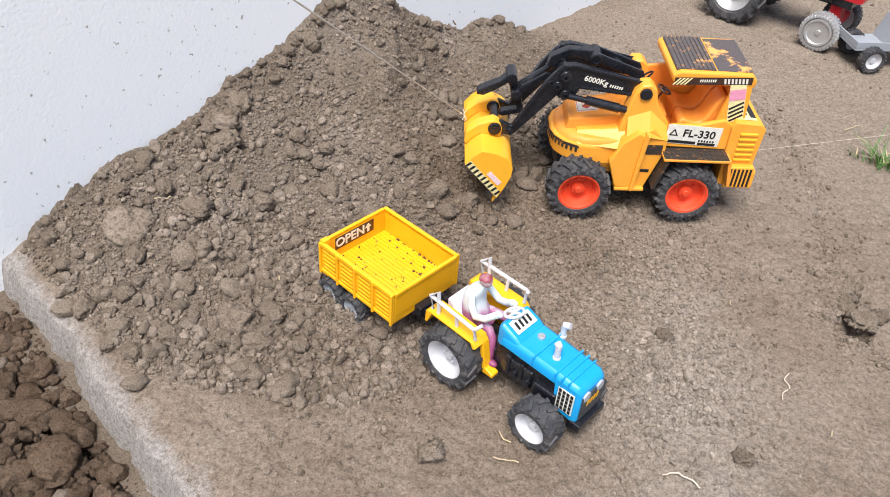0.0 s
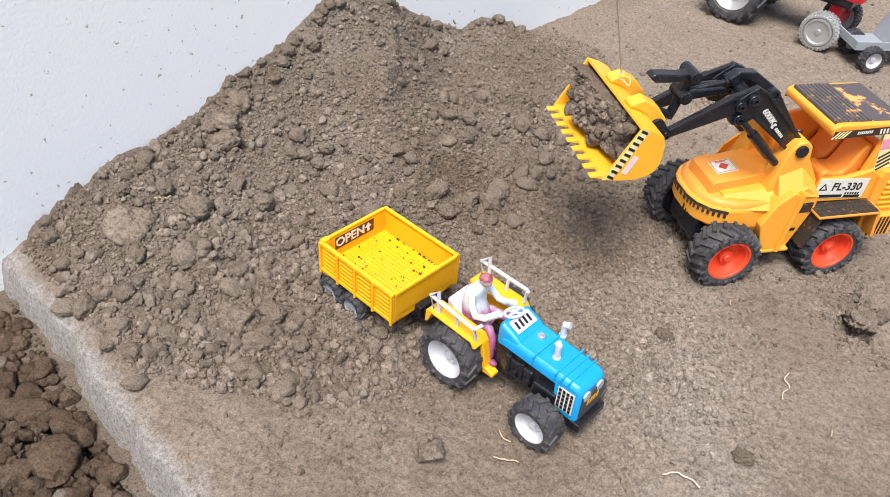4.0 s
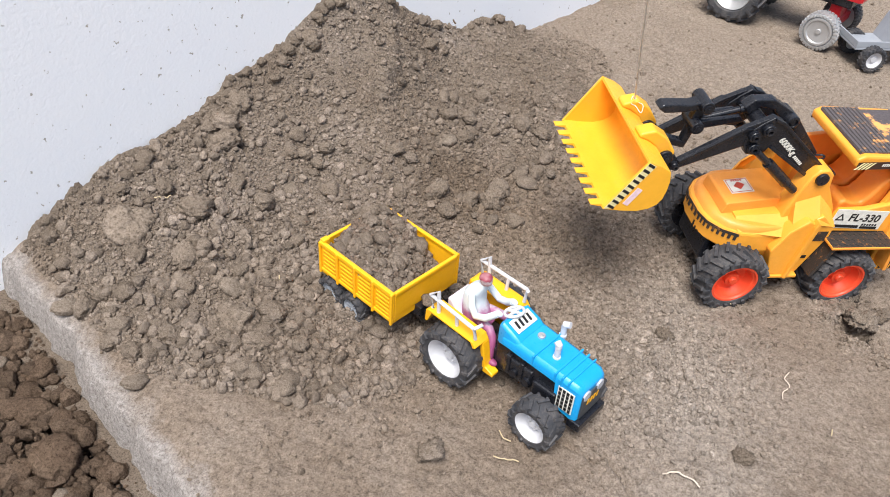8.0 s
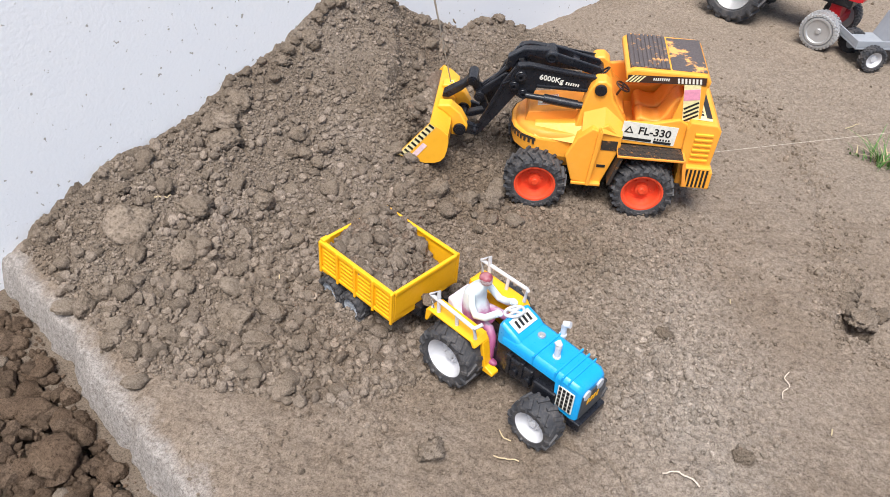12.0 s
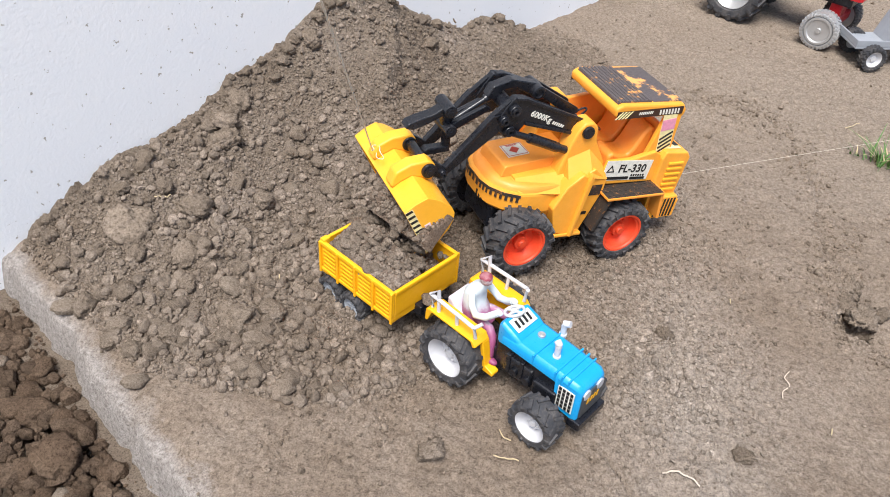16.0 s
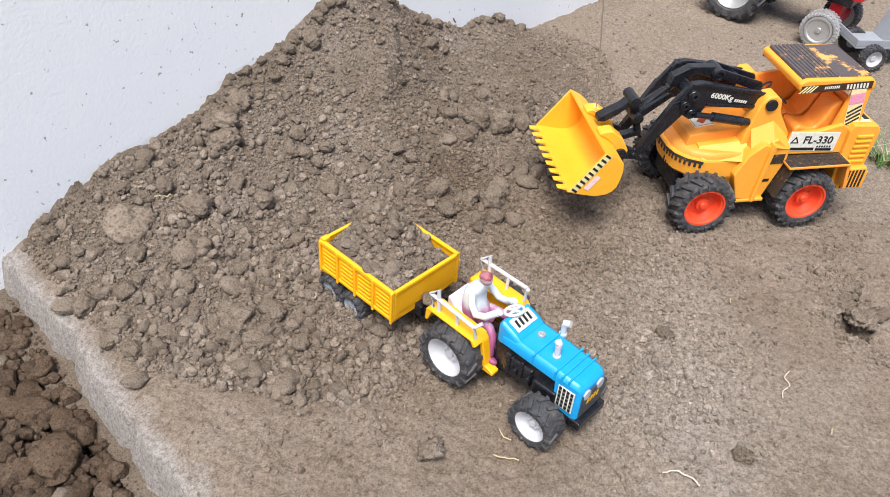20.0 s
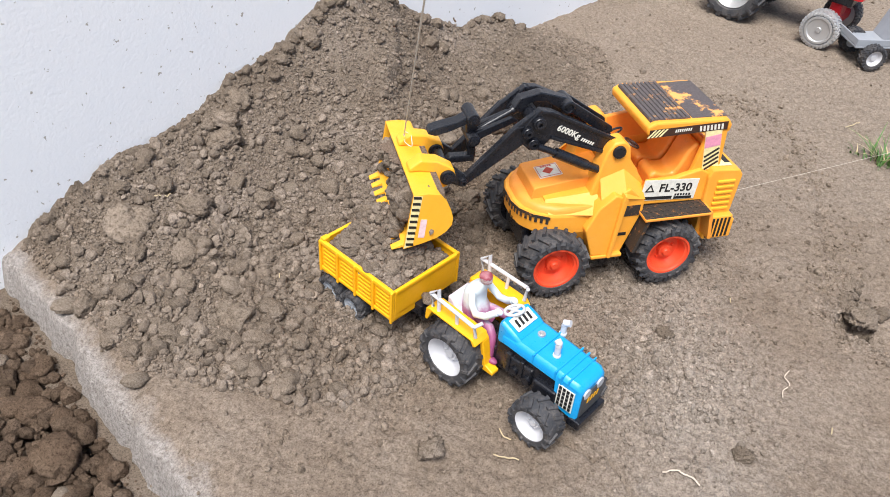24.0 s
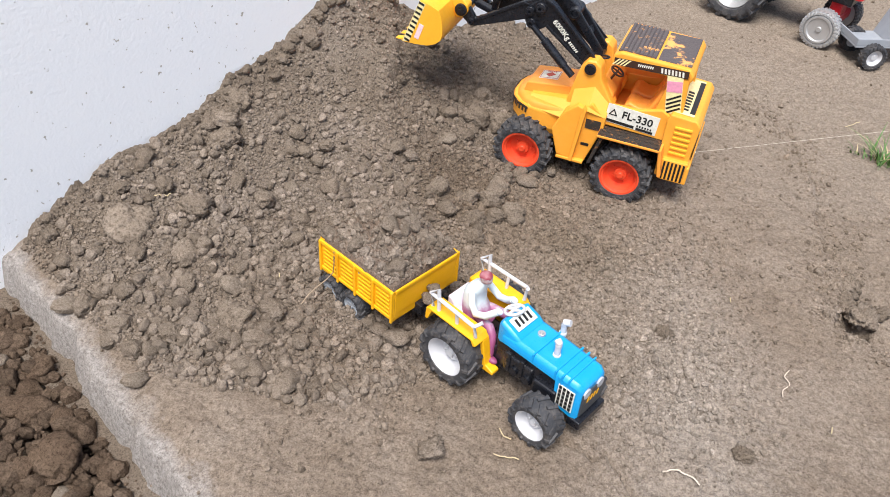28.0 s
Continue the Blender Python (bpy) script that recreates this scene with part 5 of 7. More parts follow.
TRAILER_POSE = Matrix.Translation((-0.0535, 0.590, 0.0)) @ Matrix.Rotation(radians(-41), 4, "Z")
TRAILER = make_trailer()
TRAILER.matrix_basis = TRAILER_POSE


# ---- toys parked behind: a red tractor and a grey cart ----
def make_red_tractor():
    """Origin under the rear axle, x ahead."""
    top = tagged(empty("red_tractor"), "red toy tractor with silver wheels parked on bare earth", "toy tractor")

    def ring(x, w, z0, z1, r=0.008):
        return [(x, -w, z0), (x, -w, z1 - r), (x, -w + r, z1), (x, w - r, z1), (x, w, z1 - r), (x, w, z0)]
    part("bonnet", loft([ring(0.06, 0.034, 0.088, 0.142), ring(0.14, 0.033, 0.086, 0.136), ring(0.18, 0.03, 0.085, 0.13), ring(0.186, 0.027, 0.086, 0.124)]), RED, top, "glossy red bonnet")
    part("engine", join(box(0.03, 0.17, -0.02, 0.02, 0.068, 0.09, 0.002), box(0.08, 0.14, -0.027, 0.027, 0.072, 0.088, 0.002)), BLACK, top, "black engine block")
    part("gearbox", join(box(-0.035, 0.06, -0.022, 0.022, 0.06, 0.09, 0.003), cyl((-0.014, 0, 0.058), 0.01, 0.1)), DARK_GREY, top)
    part("front_axle", join(cyl((0.144, 0, 0.032), 0.006, 0.08), box(0.132, 0.158, -0.045, 0.045, 0.03, 0.046, 0.003), box(0.136, 0.156, -0.015, 0.015, 0.04, 0.09, 0.003)), RED, top, "red front axle")
    part("seat", prism([(-0.035, 0.085), (0.02, 0.085), (0.02, 0.096), (-0.02, 0.098), (-0.03, 0.125), (-0.04, 0.125)], -0.025, 0.025, "y", 0.003), BLACK, top)
    for k in (1, -1):
        part("mudguard", prism([(-0.06, 0.1), (-0.05, 0.12), (0.03, 0.122), (0.055, 0.1), (0.055, 0.092), (0.028, 0.112), (-0.045, 0.11), (-0.055, 0.096)], k * 0.03, k * 0.068, "y", 0.002), RED, top, "red mudguard")
    for x, r, w, lugs, y, tm in ((-0.014, 0.057, 0.044, 16, 0.066, TYRE), (0.144, 0.032, 0.022, 30, 0.056, SILVER)):
        tyre = lugged_tyre(r, w, lugs, 0.0013 if x > 0 else 0.004, 0.73 if x > 0 else 0.62)
        rr = r * (0.745 if x > 0 else 0.63)
        if x > 0:
            rim = lathe([(0, 0.012), (0.004, 0.012), (0.005, 0.0095), (rr * 0.75, 0.0105), (rr * 0.82, 0.0125), (rr * 0.95, 0.0125), (rr, 0.0085), (rr, -0.008), (0, -0.008)], 36)
        else:
            rim = lathe([(0, 0.012), (0.008, 0.012), (0.009, 0.004), (rr * 0.6, 0.003), (rr * 0.8, 0.01), (rr * 0.95, 0.018), (rr, 0.016), (rr, -0.012), (0, -0.012)], 36)
        shared = None
        for k in (-1, 1):
            wh = empty("wheel", top, Matrix.Translation((x, k * (y - w * 0.3), r)) @ Matrix.Rotation(0 if k > 0 else math.pi, 4, "Z"))
            if shared is None:
                shared = [part("tyre", tyre, tm, wh, "silver-painted lugged tyre" if x > 0 else "dusty black tyre", angle=30), part("rim", rim, SILVER, wh, "dull silver rim", angle=35)]
            else:
                for i, o in enumerate(shared):
                    c = new(o.name.split(".")[0], o.data)
                    c.parent = wh
                    if i == 0 and x > 0:
                        c.data = o.data.copy()
                        c.data.materials[0] = TYRE
    return top


RED_TRACTOR = make_red_tractor()
RED_TRACTOR.matrix_basis = Matrix.Translation((0.5165, 1.4325, -0.002)) @ Matrix.Rotation(radians(-39), 4, "Z")


def make_cart():
    """A small grey plastic cart, x along its draw beam."""
    top = tagged(empty("toy_cart"), "small grey plastic toy cart with black wheels on bare earth", "toy cart")
    part("tray", join(box(-0.03, 0.11, -0.026, 0.034, 0.032, 0.036, 0.001), box(-0.03, 0.11, -0.026, -0.0235, 0.036, 0.047, 0.0008), box(-0.03, -0.0275, -0.0235, 0.034, 0.036, 0.047, 0.0008)), GREY, top, "pale grey tray with low sides")
    part("tailboard", prism([(0.03, 0.036), (0.034, 0.036), (0.046, 0.075), (0.042, 0.076)], -0.0235, 0.034, "y", 0.0008), GREY, top)
    part("axle", join(cyl((0, 0, 0.021), 0.003, 0.06), box(-0.006, 0.006, -0.02, 0.02, 0.02, 0.034, 0.001)), BLACK, top)
    tyre = lugged_tyre(0.021, 0.016, 20, 0.001, 0.62)
    rim = lathe([(0, 0.004), (0.004, 0.004), (0.005, 0.002), (0.008, 0.0015), (0.0105, 0.0045), (0.013, 0.006), (0.0132, 0.004), (0.0128, -0.004), (0, -0.004)], 28)
    shared = None
    for k in (-1, 1):
        wh = empty("wheel", top, Matrix.Translation((0, k * 0.034, 0.021)) @ Matrix.Rotation(0 if k > 0 else math.pi, 4, "Z"))
        if shared is None:
            shared = [part("tyre", tyre, TYRE, wh, "black lugged tyre", angle=30), part("rim", rim, WHITE, wh, "white rim")]
        else:
            for o in shared:
                c = new(o.name.split(".")[0], o.data)
                c.parent = wh
    return top


CART = make_cart()
CART.matrix_basis = Matrix.Translation((0.658, 1.264, -0.002)) @ Matrix.Rotation(radians(8), 4, "Z")


# ---- grass, roots and straws ----
def make_grass(x, y, n, seed, tall):
    rnd = random.Random(seed)
    top = tagged(empty("grass_tuft"), "small tuft of green and yellowing grass growing from bare earth", "grass")
    for i in range(n):
        a, lean, h = rnd.uniform(0, 6.28), rnd.uniform(0.5, 1.5), tall * rnd.uniform(0.5, 1.1)
        x0, y0 = rnd.gauss(0, 0.008), rnd.gauss(0, 0.008)
        w = rnd.uniform(0.001, 0.002)
        bm = bmesh.new()
        prev = None
        for j in range(6):
            f = j / 5
            c = Vector((x0 + math.cos(a) * h * lean * f * f * 0.7 + math.cos(a) * h * 0.2 * f, y0 + math.sin(a) * h * lean * f * f * 0.7 + math.sin(a) * h * 0.2 * f, h * (f - 0.35 * lean * f * f)))
            side = Vector((-math.sin(a), math.cos(a), 0)) * w * (1 - f * 0.9)
            fold = Vector((0, 0, w * 0.5 * (1 - f)))
            row = [bm.verts.new(c - side), bm.verts.new(c - fold), bm.verts.new(c + side)]
            if prev:
                bm.faces.new((prev[0], prev[1], row[1], row[0]))
                bm.faces.new((prev[1], prev[2], row[2], row[1]))
            prev = row
        part("blade", bm, LEAF if rnd.random() < 0.75 else STRAW, top)
    s, d = to_plan(x, y)
    top.matrix_basis = Matrix.Translation((x, y, float(surface(np.array(s), np.array(d))) - 0.002))
    return top


make_grass(0.582, 0.945, 46, 3, 0.05)
make_grass(0.553, 0.962, 10, 4, 0.02)


def ground_z(x, y):
    s, d = to_plan(x, y)
    return float(surface(np.array(s), np.array(d)))


def strand(name, label, category, pts, r, material, lift=0.0034):
    """A thin root or straw that lies on the ground along a bent line."""
    fine = []
    for i, (p1, p2) in enumerate(zip(pts, pts[1:])):
        p0, p3 = pts[max(i - 1, 0)], pts[min(i + 2, len(pts) - 1)]
        for k in range(7):
            f = k / 7
            fine.append(tuple(0.5 * (2 * b + (c - a) * f + (2 * a - 5 * b + 4 * c - e) * f * f + (3 * b - a - 3 * c + e) * f**3) for a, b, c, e in zip(p0, p1, p2, p3)))
    fine.append(pts[-1])
    ob = part(name, tube([(x - pts[0][0], y - pts[0][1], ground_z(x, y) + lift) for x, y in fine], r, 6), material)
    ob.matrix_basis = Matrix.Translation((pts[0][0], pts[0][1], 0))
    return tagged(ob, label, category)


ROOT = plain("pale_root", (0.62, 0.52, 0.42), 0.8)
strand("root", "thin pale root lying curled on dry earth", "root", [(0.339, 0.535), (0.332, 0.526), (0.334, 0.516), (0.326, 0.509), (0.323, 0.5)], 0.0005, ROOT)
strand("root", "thin pale root arched over pale dusty earth", "root", [(0.196, 0.405), (0.204, 0.4085), (0.213, 0.406), (0.221, 0.402), (0.225, 0.395)], 0.0007, ROOT)
for pts in ([(0.06, 0.437), (0.063, 0.43), (0.07, 0.4265)], [(0.055, 0.41), (0.068, 0.407), (0.076, 0.405)], [(-0.165, 0.6), (-0.163, 0.59), (-0.1625, 0.582)], [(0.56, 1.03), (0.585, 1.045)], [(-0.315, 0.68), (-0.298, 0.684)],
            [(-0.27, 0.66), (-0.262, 0.668)], [(0.3, 0.62), (0.303, 0.631)], [(0.36, 0.47), (0.357, 0.463)]):
    strand("straw", "short dry straw lying on the soil", "straw", pts, 0.0006, STRAW)
strand("weed_stem", "dry dark weed stem standing out of the heap", "stem", [(-0.012, 1.112), (-0.016, 1.118)], 0.0012, DARK_SOIL, 0.012)


# ---- threads that pull the loader ----
def thread(name, label, length, r):
    bm = cyl((0, 0, length / 2), r, length, "z", 6)
    knot = bmesh.new()
    bmesh.ops.create_icosphere(knot, subdivisions=1, radius=0.0012)
    return tagged(part(name, join(bm, knot), THREAD), label, "thread")


FRONT_THREAD = thread("thread", "pale cotton thread tied to the loader's bucket", 0.85, 0.0006)
REAR_THREAD = thread("thread", "pale cotton thread tied to the loader's rear", 0.75, 0.00014)
KNOT_LOOP = part("thread_loop", tube([(0.004 * math.cos(a), 0.011 * math.sin(a), 0.002 * math.sin(3 * a)) for a in [2 * math.pi * i / 18 for i in range(18)]], 0.0004, 5, True), THREAD, BUCKET, "thread knotted round the bucket ears")
KNOT_LOOP.matrix_basis = Matrix.Translation((0.027, -0.012, 0.021)) @ Matrix.Rotation(radians(25), 4, "Y")


TRAILING = [(-0.1022, 0.5637, 0.0793), (-0.1022, 0.5628, 0.0739), (-0.103, 0.5662, 0.0611), (-0.1057, 0.5736, 0.0443), (-0.1126, 0.5708, 0.0364), (-0.1206, 0.5625, 0.0334), (-0.1265, 0.5553, 0.0304), (-0.1319, 0.5454, 0.0265)]
THREAD_END = tagged(part("thread_end", tube([Vector(p) - Vector(TRAILING[0]) for p in TRAILING], 0.0006, 6), TWINE), "pale twisted thread hanging over the trailer's side", "thread")


# ---- soil loads that are dug, carried and tipped ----
def lump_mesh(name, seed, material, sub=2, rough=0.3, flat=1.0):
    """A rounded, knobbly lump of radius 1."""
    bm = bmesh.new()
    bmesh.ops.create_icosphere(bm, subdivisions=sub, radius=1)
    off = Vector((seed * 7.3, seed * 3.1, seed * 5.7))
    turn = random.Random(seed)
    planes = [Vector((turn.gauss(0, 1), turn.gauss(0, 1), turn.gauss(0, 0.8))).normalized() for _ in range(7)]
    for v in bm.verts:
        n = v.co.normalized()
        k = 1.0 + rough * (0.75 * noise.noise(n * 1.2 + off) + 0.4 * noise.noise(n * 2.7 + off))
        for q in planes:
            c = n.dot(q) * k
            if c > 0.78:
                k *= (0.78 + 0.25 * (c - 0.78)) / c
        k += rough * (0.26 * noise.noise(n * 5.5 + off) + 0.34 * noise.noise(n * 11 + off) + 0.34 * noise.noise(n * 21 + off))
        v.co = Vector((n.x * k * 1.1, n.y * k, n.z * k * flat))
    me = bpy.data.meshes.new(name)
    for f in bm.faces:
        f.smooth = True
    bm.to_mesh(me)
    bm.free()
    me.materials.append(material)
    return me


LUMPS = [lump_mesh("soil_clod", i, CLOD_SOIL, 4 if i < 4 else 3, 0.42, (0.75, 0.85, 0.7, 0.8)[i % 4]) for i in range(10)]
DARK_LUMPS = [lump_mesh("soil_clod", 20 + i, DARK_SOIL, 3, 0.5, 0.75) for i in range(5)]
RIM_LUMPS = [lump_mesh("soil_clod", 60 + i, CLOD_SOIL, 4, 0.6, 0.8) for i in range(2)]
STONES = [lump_mesh("stone", 40 + i, PALE_STONE, 3, 0.26, 0.62) for i in range(4)]


def mound_top(seed, X, Y, Z):
    return np.maximum(Z + 0.0035 * turbulence(X + seed, Y, 70, 2, 1) + 0.0045 * np.abs(turbulence(X + seed, Y, 120, 3, 4)) + 0.0011 * turbulence(X + seed, Y, 520, 2, 6), 0.001)


def mound_mesh(seed, a, b, height):
    """A box-shaped fill of loose soil with a knobbly top, flat below; height(u, v) over its plan from -1 to 1."""
    n, m = 132, 108
    U, V = np.meshgrid(np.linspace(-1, 1, n), np.linspace(-1, 1, m), indexing="ij")
    X, Y = U * a, V * b
    Z = mound_top(seed, X, Y, height(U, V))
    rim = (np.maximum(np.abs(U), np.abs(V)) > 0.995)
    Z[rim] = np.maximum(Z[rim] - 0.002, 0.0005)
    bm = bmesh.new()
    top = [[bm.verts.new((X[i, j], Y[i, j], Z[i, j])) for j in range(m)] for i in range(n)]
    for i in range(n - 1):
        for j in range(m - 1):
            bm.faces.new((top[i][j], top[i + 1][j], top[i + 1][j + 1], top[i][j + 1]))
    edge = [top[i][0] for i in range(n)] + [top[-1][j] for j in range(1, m)] + [top[i][-1] for i in range(n - 2, -1, -1)] + [top[0][j] for j in range(m - 2, 0, -1)]
    foot = [bm.verts.new((v.co.x, v.co.y, 0)) for v in edge]
    for k in range(len(edge)):
        bm.faces.new((edge[k], foot[k], foot[(k + 1) % len(edge)], edge[(k + 1) % len(edge)]))
    bm.faces.new(foot)
    return bm


def bell(u, v, cu, cv, wu, wv):
    return np.exp(-(((u - cu) / wu) ** 2 + ((v - cv) / wv) ** 2))


# heights of the three loads over the floors they come to lie on
FILLS = (lambda u, v: 0.0155 - 0.004 * u + 0.016 * bell(u, v, -0.6, 0.45, 0.75, 0.9) + 0.006 * bell(u, v, 0.35, -0.5, 0.5, 0.5) - 0.012 * step01((u + v - 0.6) / 1.2),
         lambda u, v: 0.01 + 0.029 * bell(u, v, -0.35, 0.3, 0.6, 0.7) + 0.007 * bell(u, v, 0.35, -0.2, 0.4, 0.6),
         lambda u, v: 0.008 + 0.031 * bell(u, v, -0.15, 0.15, 0.75, 0.75))
ball = bmesh.new()
bmesh.ops.create_icosphere(ball, subdivisions=2, radius=1)
GRAIN, GRAIN_FACES = np.array([v.co[:] for v in ball.verts]), np.array([[v.index for v in f.verts] for f in ball.faces])
ball.free()
LOADS = []
LOAD_A, LOAD_B = 0.0485, 0.0395
for k, (a, b) in enumerate(((LOAD_A, LOAD_B), (LOAD_A, LOAD_B), (LOAD_A + 0.0025, LOAD_B + 0.0025))):
    halves = []
    for side in (1, -1):
        bm = mound_mesh(3.7 * k + 1, a, b, FILLS[k])
        bmesh.ops.bisect_plane(bm, geom=[*bm.verts, *bm.edges, *bm.faces], plane_co=(0, 0, 0), plane_no=(0, -side, 0), clear_outer=True)
        bmesh.ops.holes_fill(bm, edges=[e for e in bm.edges if len(e.link_faces) == 1])
        halves.append((tagged(part("soil_load", bm, LOAD_SOIL, angle=180), "loose pile of brown soil tipped into the yellow trailer", "soil", group="loads of soil"), side))
        # crumbs that ride on the pile
        q = np.random.RandomState(100 + 2 * k + side)
        n = 420
        x, y = q.uniform(-0.97, 0.97, n) * a, side * q.uniform(0.02, 0.97, n) * b
        z = mound_top(3.7 * k + 1, x, y, FILLS[k](x / a, y / b))
        r = 0.0007 + 0.0012 * q.rand(n) + 0.0034 * q.rand(n) ** 6
        turns = [Euler(v).to_matrix() for v in q.uniform(-3, 3, (n, 3))]
        co = np.concatenate([(np.array(m) @ (GRAIN * (0.7 + 0.6 * q.rand(len(GRAIN), 1))).T).T * rr + (px, py, pz + 0.3 * rr) for m, rr, px, py, pz in zip(turns, r, x, y, z)])
        me = bpy.data.meshes.new("crumb_cover")
        me.from_pydata(co.tolist(), [], (GRAIN_FACES[None] + len(GRAIN) * np.arange(n)[:, None, None]).reshape(-1, 3).tolist())
        me.materials.append(CRUMB_SOIL)
        loose = new("crumb_cover", me)
        loose.parent = halves[-1][0]
    LOADS.append((halves, []))
    rnd = random.Random(70 + k)
    for i in range(90):
        c = tagged(new("soil_clod", LUMPS[rnd.randrange(4, 10)]), "crumbly brown soil clod from the tipped load", "soil clod", group="clods of the loads")
        LOADS[-1][1].append((c, 0.0016 + 0.0082 * rnd.random() ** 2.8))

# clods that roll off the dug face: where they come to rest (s, d), size, and when
ROLLING = []
for s, d, r, t in ((0.446, 0.288, 0.0135, 2.2), (0.405, 0.3, 0.0125, 12.3), (0.425, 0.312, 0.0105, 12.1), (0.53, 0.185, 0.0155, 13.4), (0.553, 0.205, 0.0165, 13.7), (0.38, 0.322, 0.011, 21.1), (0.442, 0.322, 0.015, 21.2), (0.6, 0.2, 0.011, 13.9), (0.49, 0.27, 0.011, 21.3)):
    c = tagged(new("soil_clod", LUMPS[len(ROLLING) % 4]), "rounded brown soil clod rolled off the heap", "soil clod", group="clods rolled off the heap")
    ROLLING.append((c, s, d, r, t))


# ---- clods and stones on the heap and the ground ----
def lay(me, s, d, r, parent, rnd, sink=0.3, name="clod"):
    z = float(surface(np.array(s), np.array(d)))
    ob = new(name, me)
    ob.matrix_basis = Matrix.Translation(to_world(s, d, z + r * (0.62 - sink))) @ Euler((rnd.uniform(-0.5, 0.5), rnd.uniform(-0.5, 0.5), rnd.uniform(0, 6.28))).to_matrix().to_4x4() @ Matrix.Diagonal((r * rnd.uniform(0.9, 1.12), r * rnd.uniform(0.85, 1.1), r * rnd.uniform(0.85, 1.1), 1))
    if parent:
        ob.parent = parent
    return ob


BIG_CLODS = [
    (0.278, 0.031, 0.0166), (0.255, 0.038, 0.0205), (0.163, 0.112, 0.0204), (0.099, 0.085, 0.0306), (0.236, 0.063, 0.0188),
    (0.224, 0.15, 0.014), (0.12, 0.158, 0.0158), (0.137, 0.161, 0.0073), (0.113, 0.258, 0.0204), (0.111, 0.293, 0.0154),
    (0.142, 0.269, 0.0125), (0.11, 0.244, 0.0143), (0.036, 0.032, 0.0105), (0.018, 0.137, 0.0141), (0.036, 0.137, 0.0091),
    (0.013, 0.193, 0.0116), (0.023, 0.223, 0.0125), (0.058, 0.228, 0.0114), (0.18, 0.364, 0.0098), (0.396, 0.245, 0.0159),
    (0.426, 0.27, 0.0134), (0.338, 0.677, 0.0097), (0.413, 0.55, 0.0083), (0.247, 0.477, 0.0053), (0.152, 0.07, 0.0104),
    (0.118, 0.043, 0.0092), (0.149, 0.032, 0.0107), (0.308, 0.137, 0.0093), (0.085, 0.123, 0.0111), (0.395, 0.018, 0.013),
    (0.478, 0.153, 0.0088), (0.202, 0.346, 0.0089),
]
rnd = random.Random(5)
for i, (s, d, r) in enumerate(BIG_CLODS):
    lay(LUMPS[i % 4] if d < 0.42 else RIM_LUMPS[i % 2], s, d, r * 0.86, heap if d < 0.42 else ground, rnd, 0.34 + 22 * max(0.0, r - 0.0125))
for s, d, r in ((0.261, 0.147, 0.0078), (0.133, 0.221, 0.0135), (0.005, 0.256, 0.011), (0.463, 0.198, 0.0113), (0.505, 0.464, 0.0045), (0.005, 0.124, 0.011)):
    lay(STONES[rnd.randrange(4)], s, d, r, ground, rnd, 0.25, "stone")
for s, d, r in ((-0.066, 0.188, 0.0161), (-0.075, 0.25, 0.0251), (-0.051, 0.292, 0.0095), (-0.039, 0.141, 0.0132), (-0.059, 0.16, 0.0118), (-0.081, 0.294, 0.0116), (-0.098, 0.279, 0.0106), (-0.099, 0.24, 0.0121), (-0.112, 0.28, 0.0085), (-0.051, 0.21, 0.0113)):
    lay(DARK_LUMPS[rnd.randrange(5)], s, d, r, ground, rnd, 0.2)
for i in range(200):
    # more on the left flank and at the toe
    while True:
        s, f = rnd.uniform(0.016, 0.62), rnd.random()
        reach = float(np.interp(s, *zip(*REACH)))
        d = 0.01 + f * reach * 1.08
        if rnd.random() < (1.0 if s < 0.34 else 0.45) * (0.25 + 0.75 * f):
            break
    lay(LUMPS[rnd.randrange(10)], s, d, 0.0042 + 0.0075 * rnd.random() ** 2.2, heap, rnd, 0.22)
for i in range(54):
    # thrown down round the dug face
    s, d = rnd.uniform(0.37, 0.68), rnd.uniform(0.17, 0.33)
    lay(LUMPS[rnd.randrange(10)], s, d, 0.0036 + 0.009 * rnd.random() ** 2.4, heap, rnd, 0.24)
for i in range(90):
    # ragged crest where the heap meets the wall
    s = rnd.uniform(0.02, 0.84)
    lay(LUMPS[rnd.randrange(10)], s, rnd.uniform(0.004, 0.016), 0.003 + 0.006 * rnd.random() ** 2, heap, rnd, 0.25)
for i in range(44):
    s, d = rnd.uniform(-0.17, -0.04), rnd.uniform(0.05, 0.42)
    lay((DARK_LUMPS + DARK_LUMPS + LUMPS + STONES)[rnd.randrange(24)], s - 0.07 * d, d, 0.004 + 0.012 * rnd.random() ** 2, ground, rnd, 0.2)
for x, y, r in ((0.45, 0.638, 0.018), (0.432, 0.652, 0.0115), (0.446, 0.674, 0.013), (0.474, 0.645, 0.009)):
    s, d = to_plan(x, y)
    lay(RIM_LUMPS[rnd.randrange(2)], s, d, r, ground, rnd, 0.25)
s, d = to_plan(0.002, 0.408)
curl = tagged(lay(RIM_LUMPS[0], s, d, 0.011, None, rnd, 0.0, "dry_clod"), "crumpled pale soil clod alone on trodden earth", "soil clod")


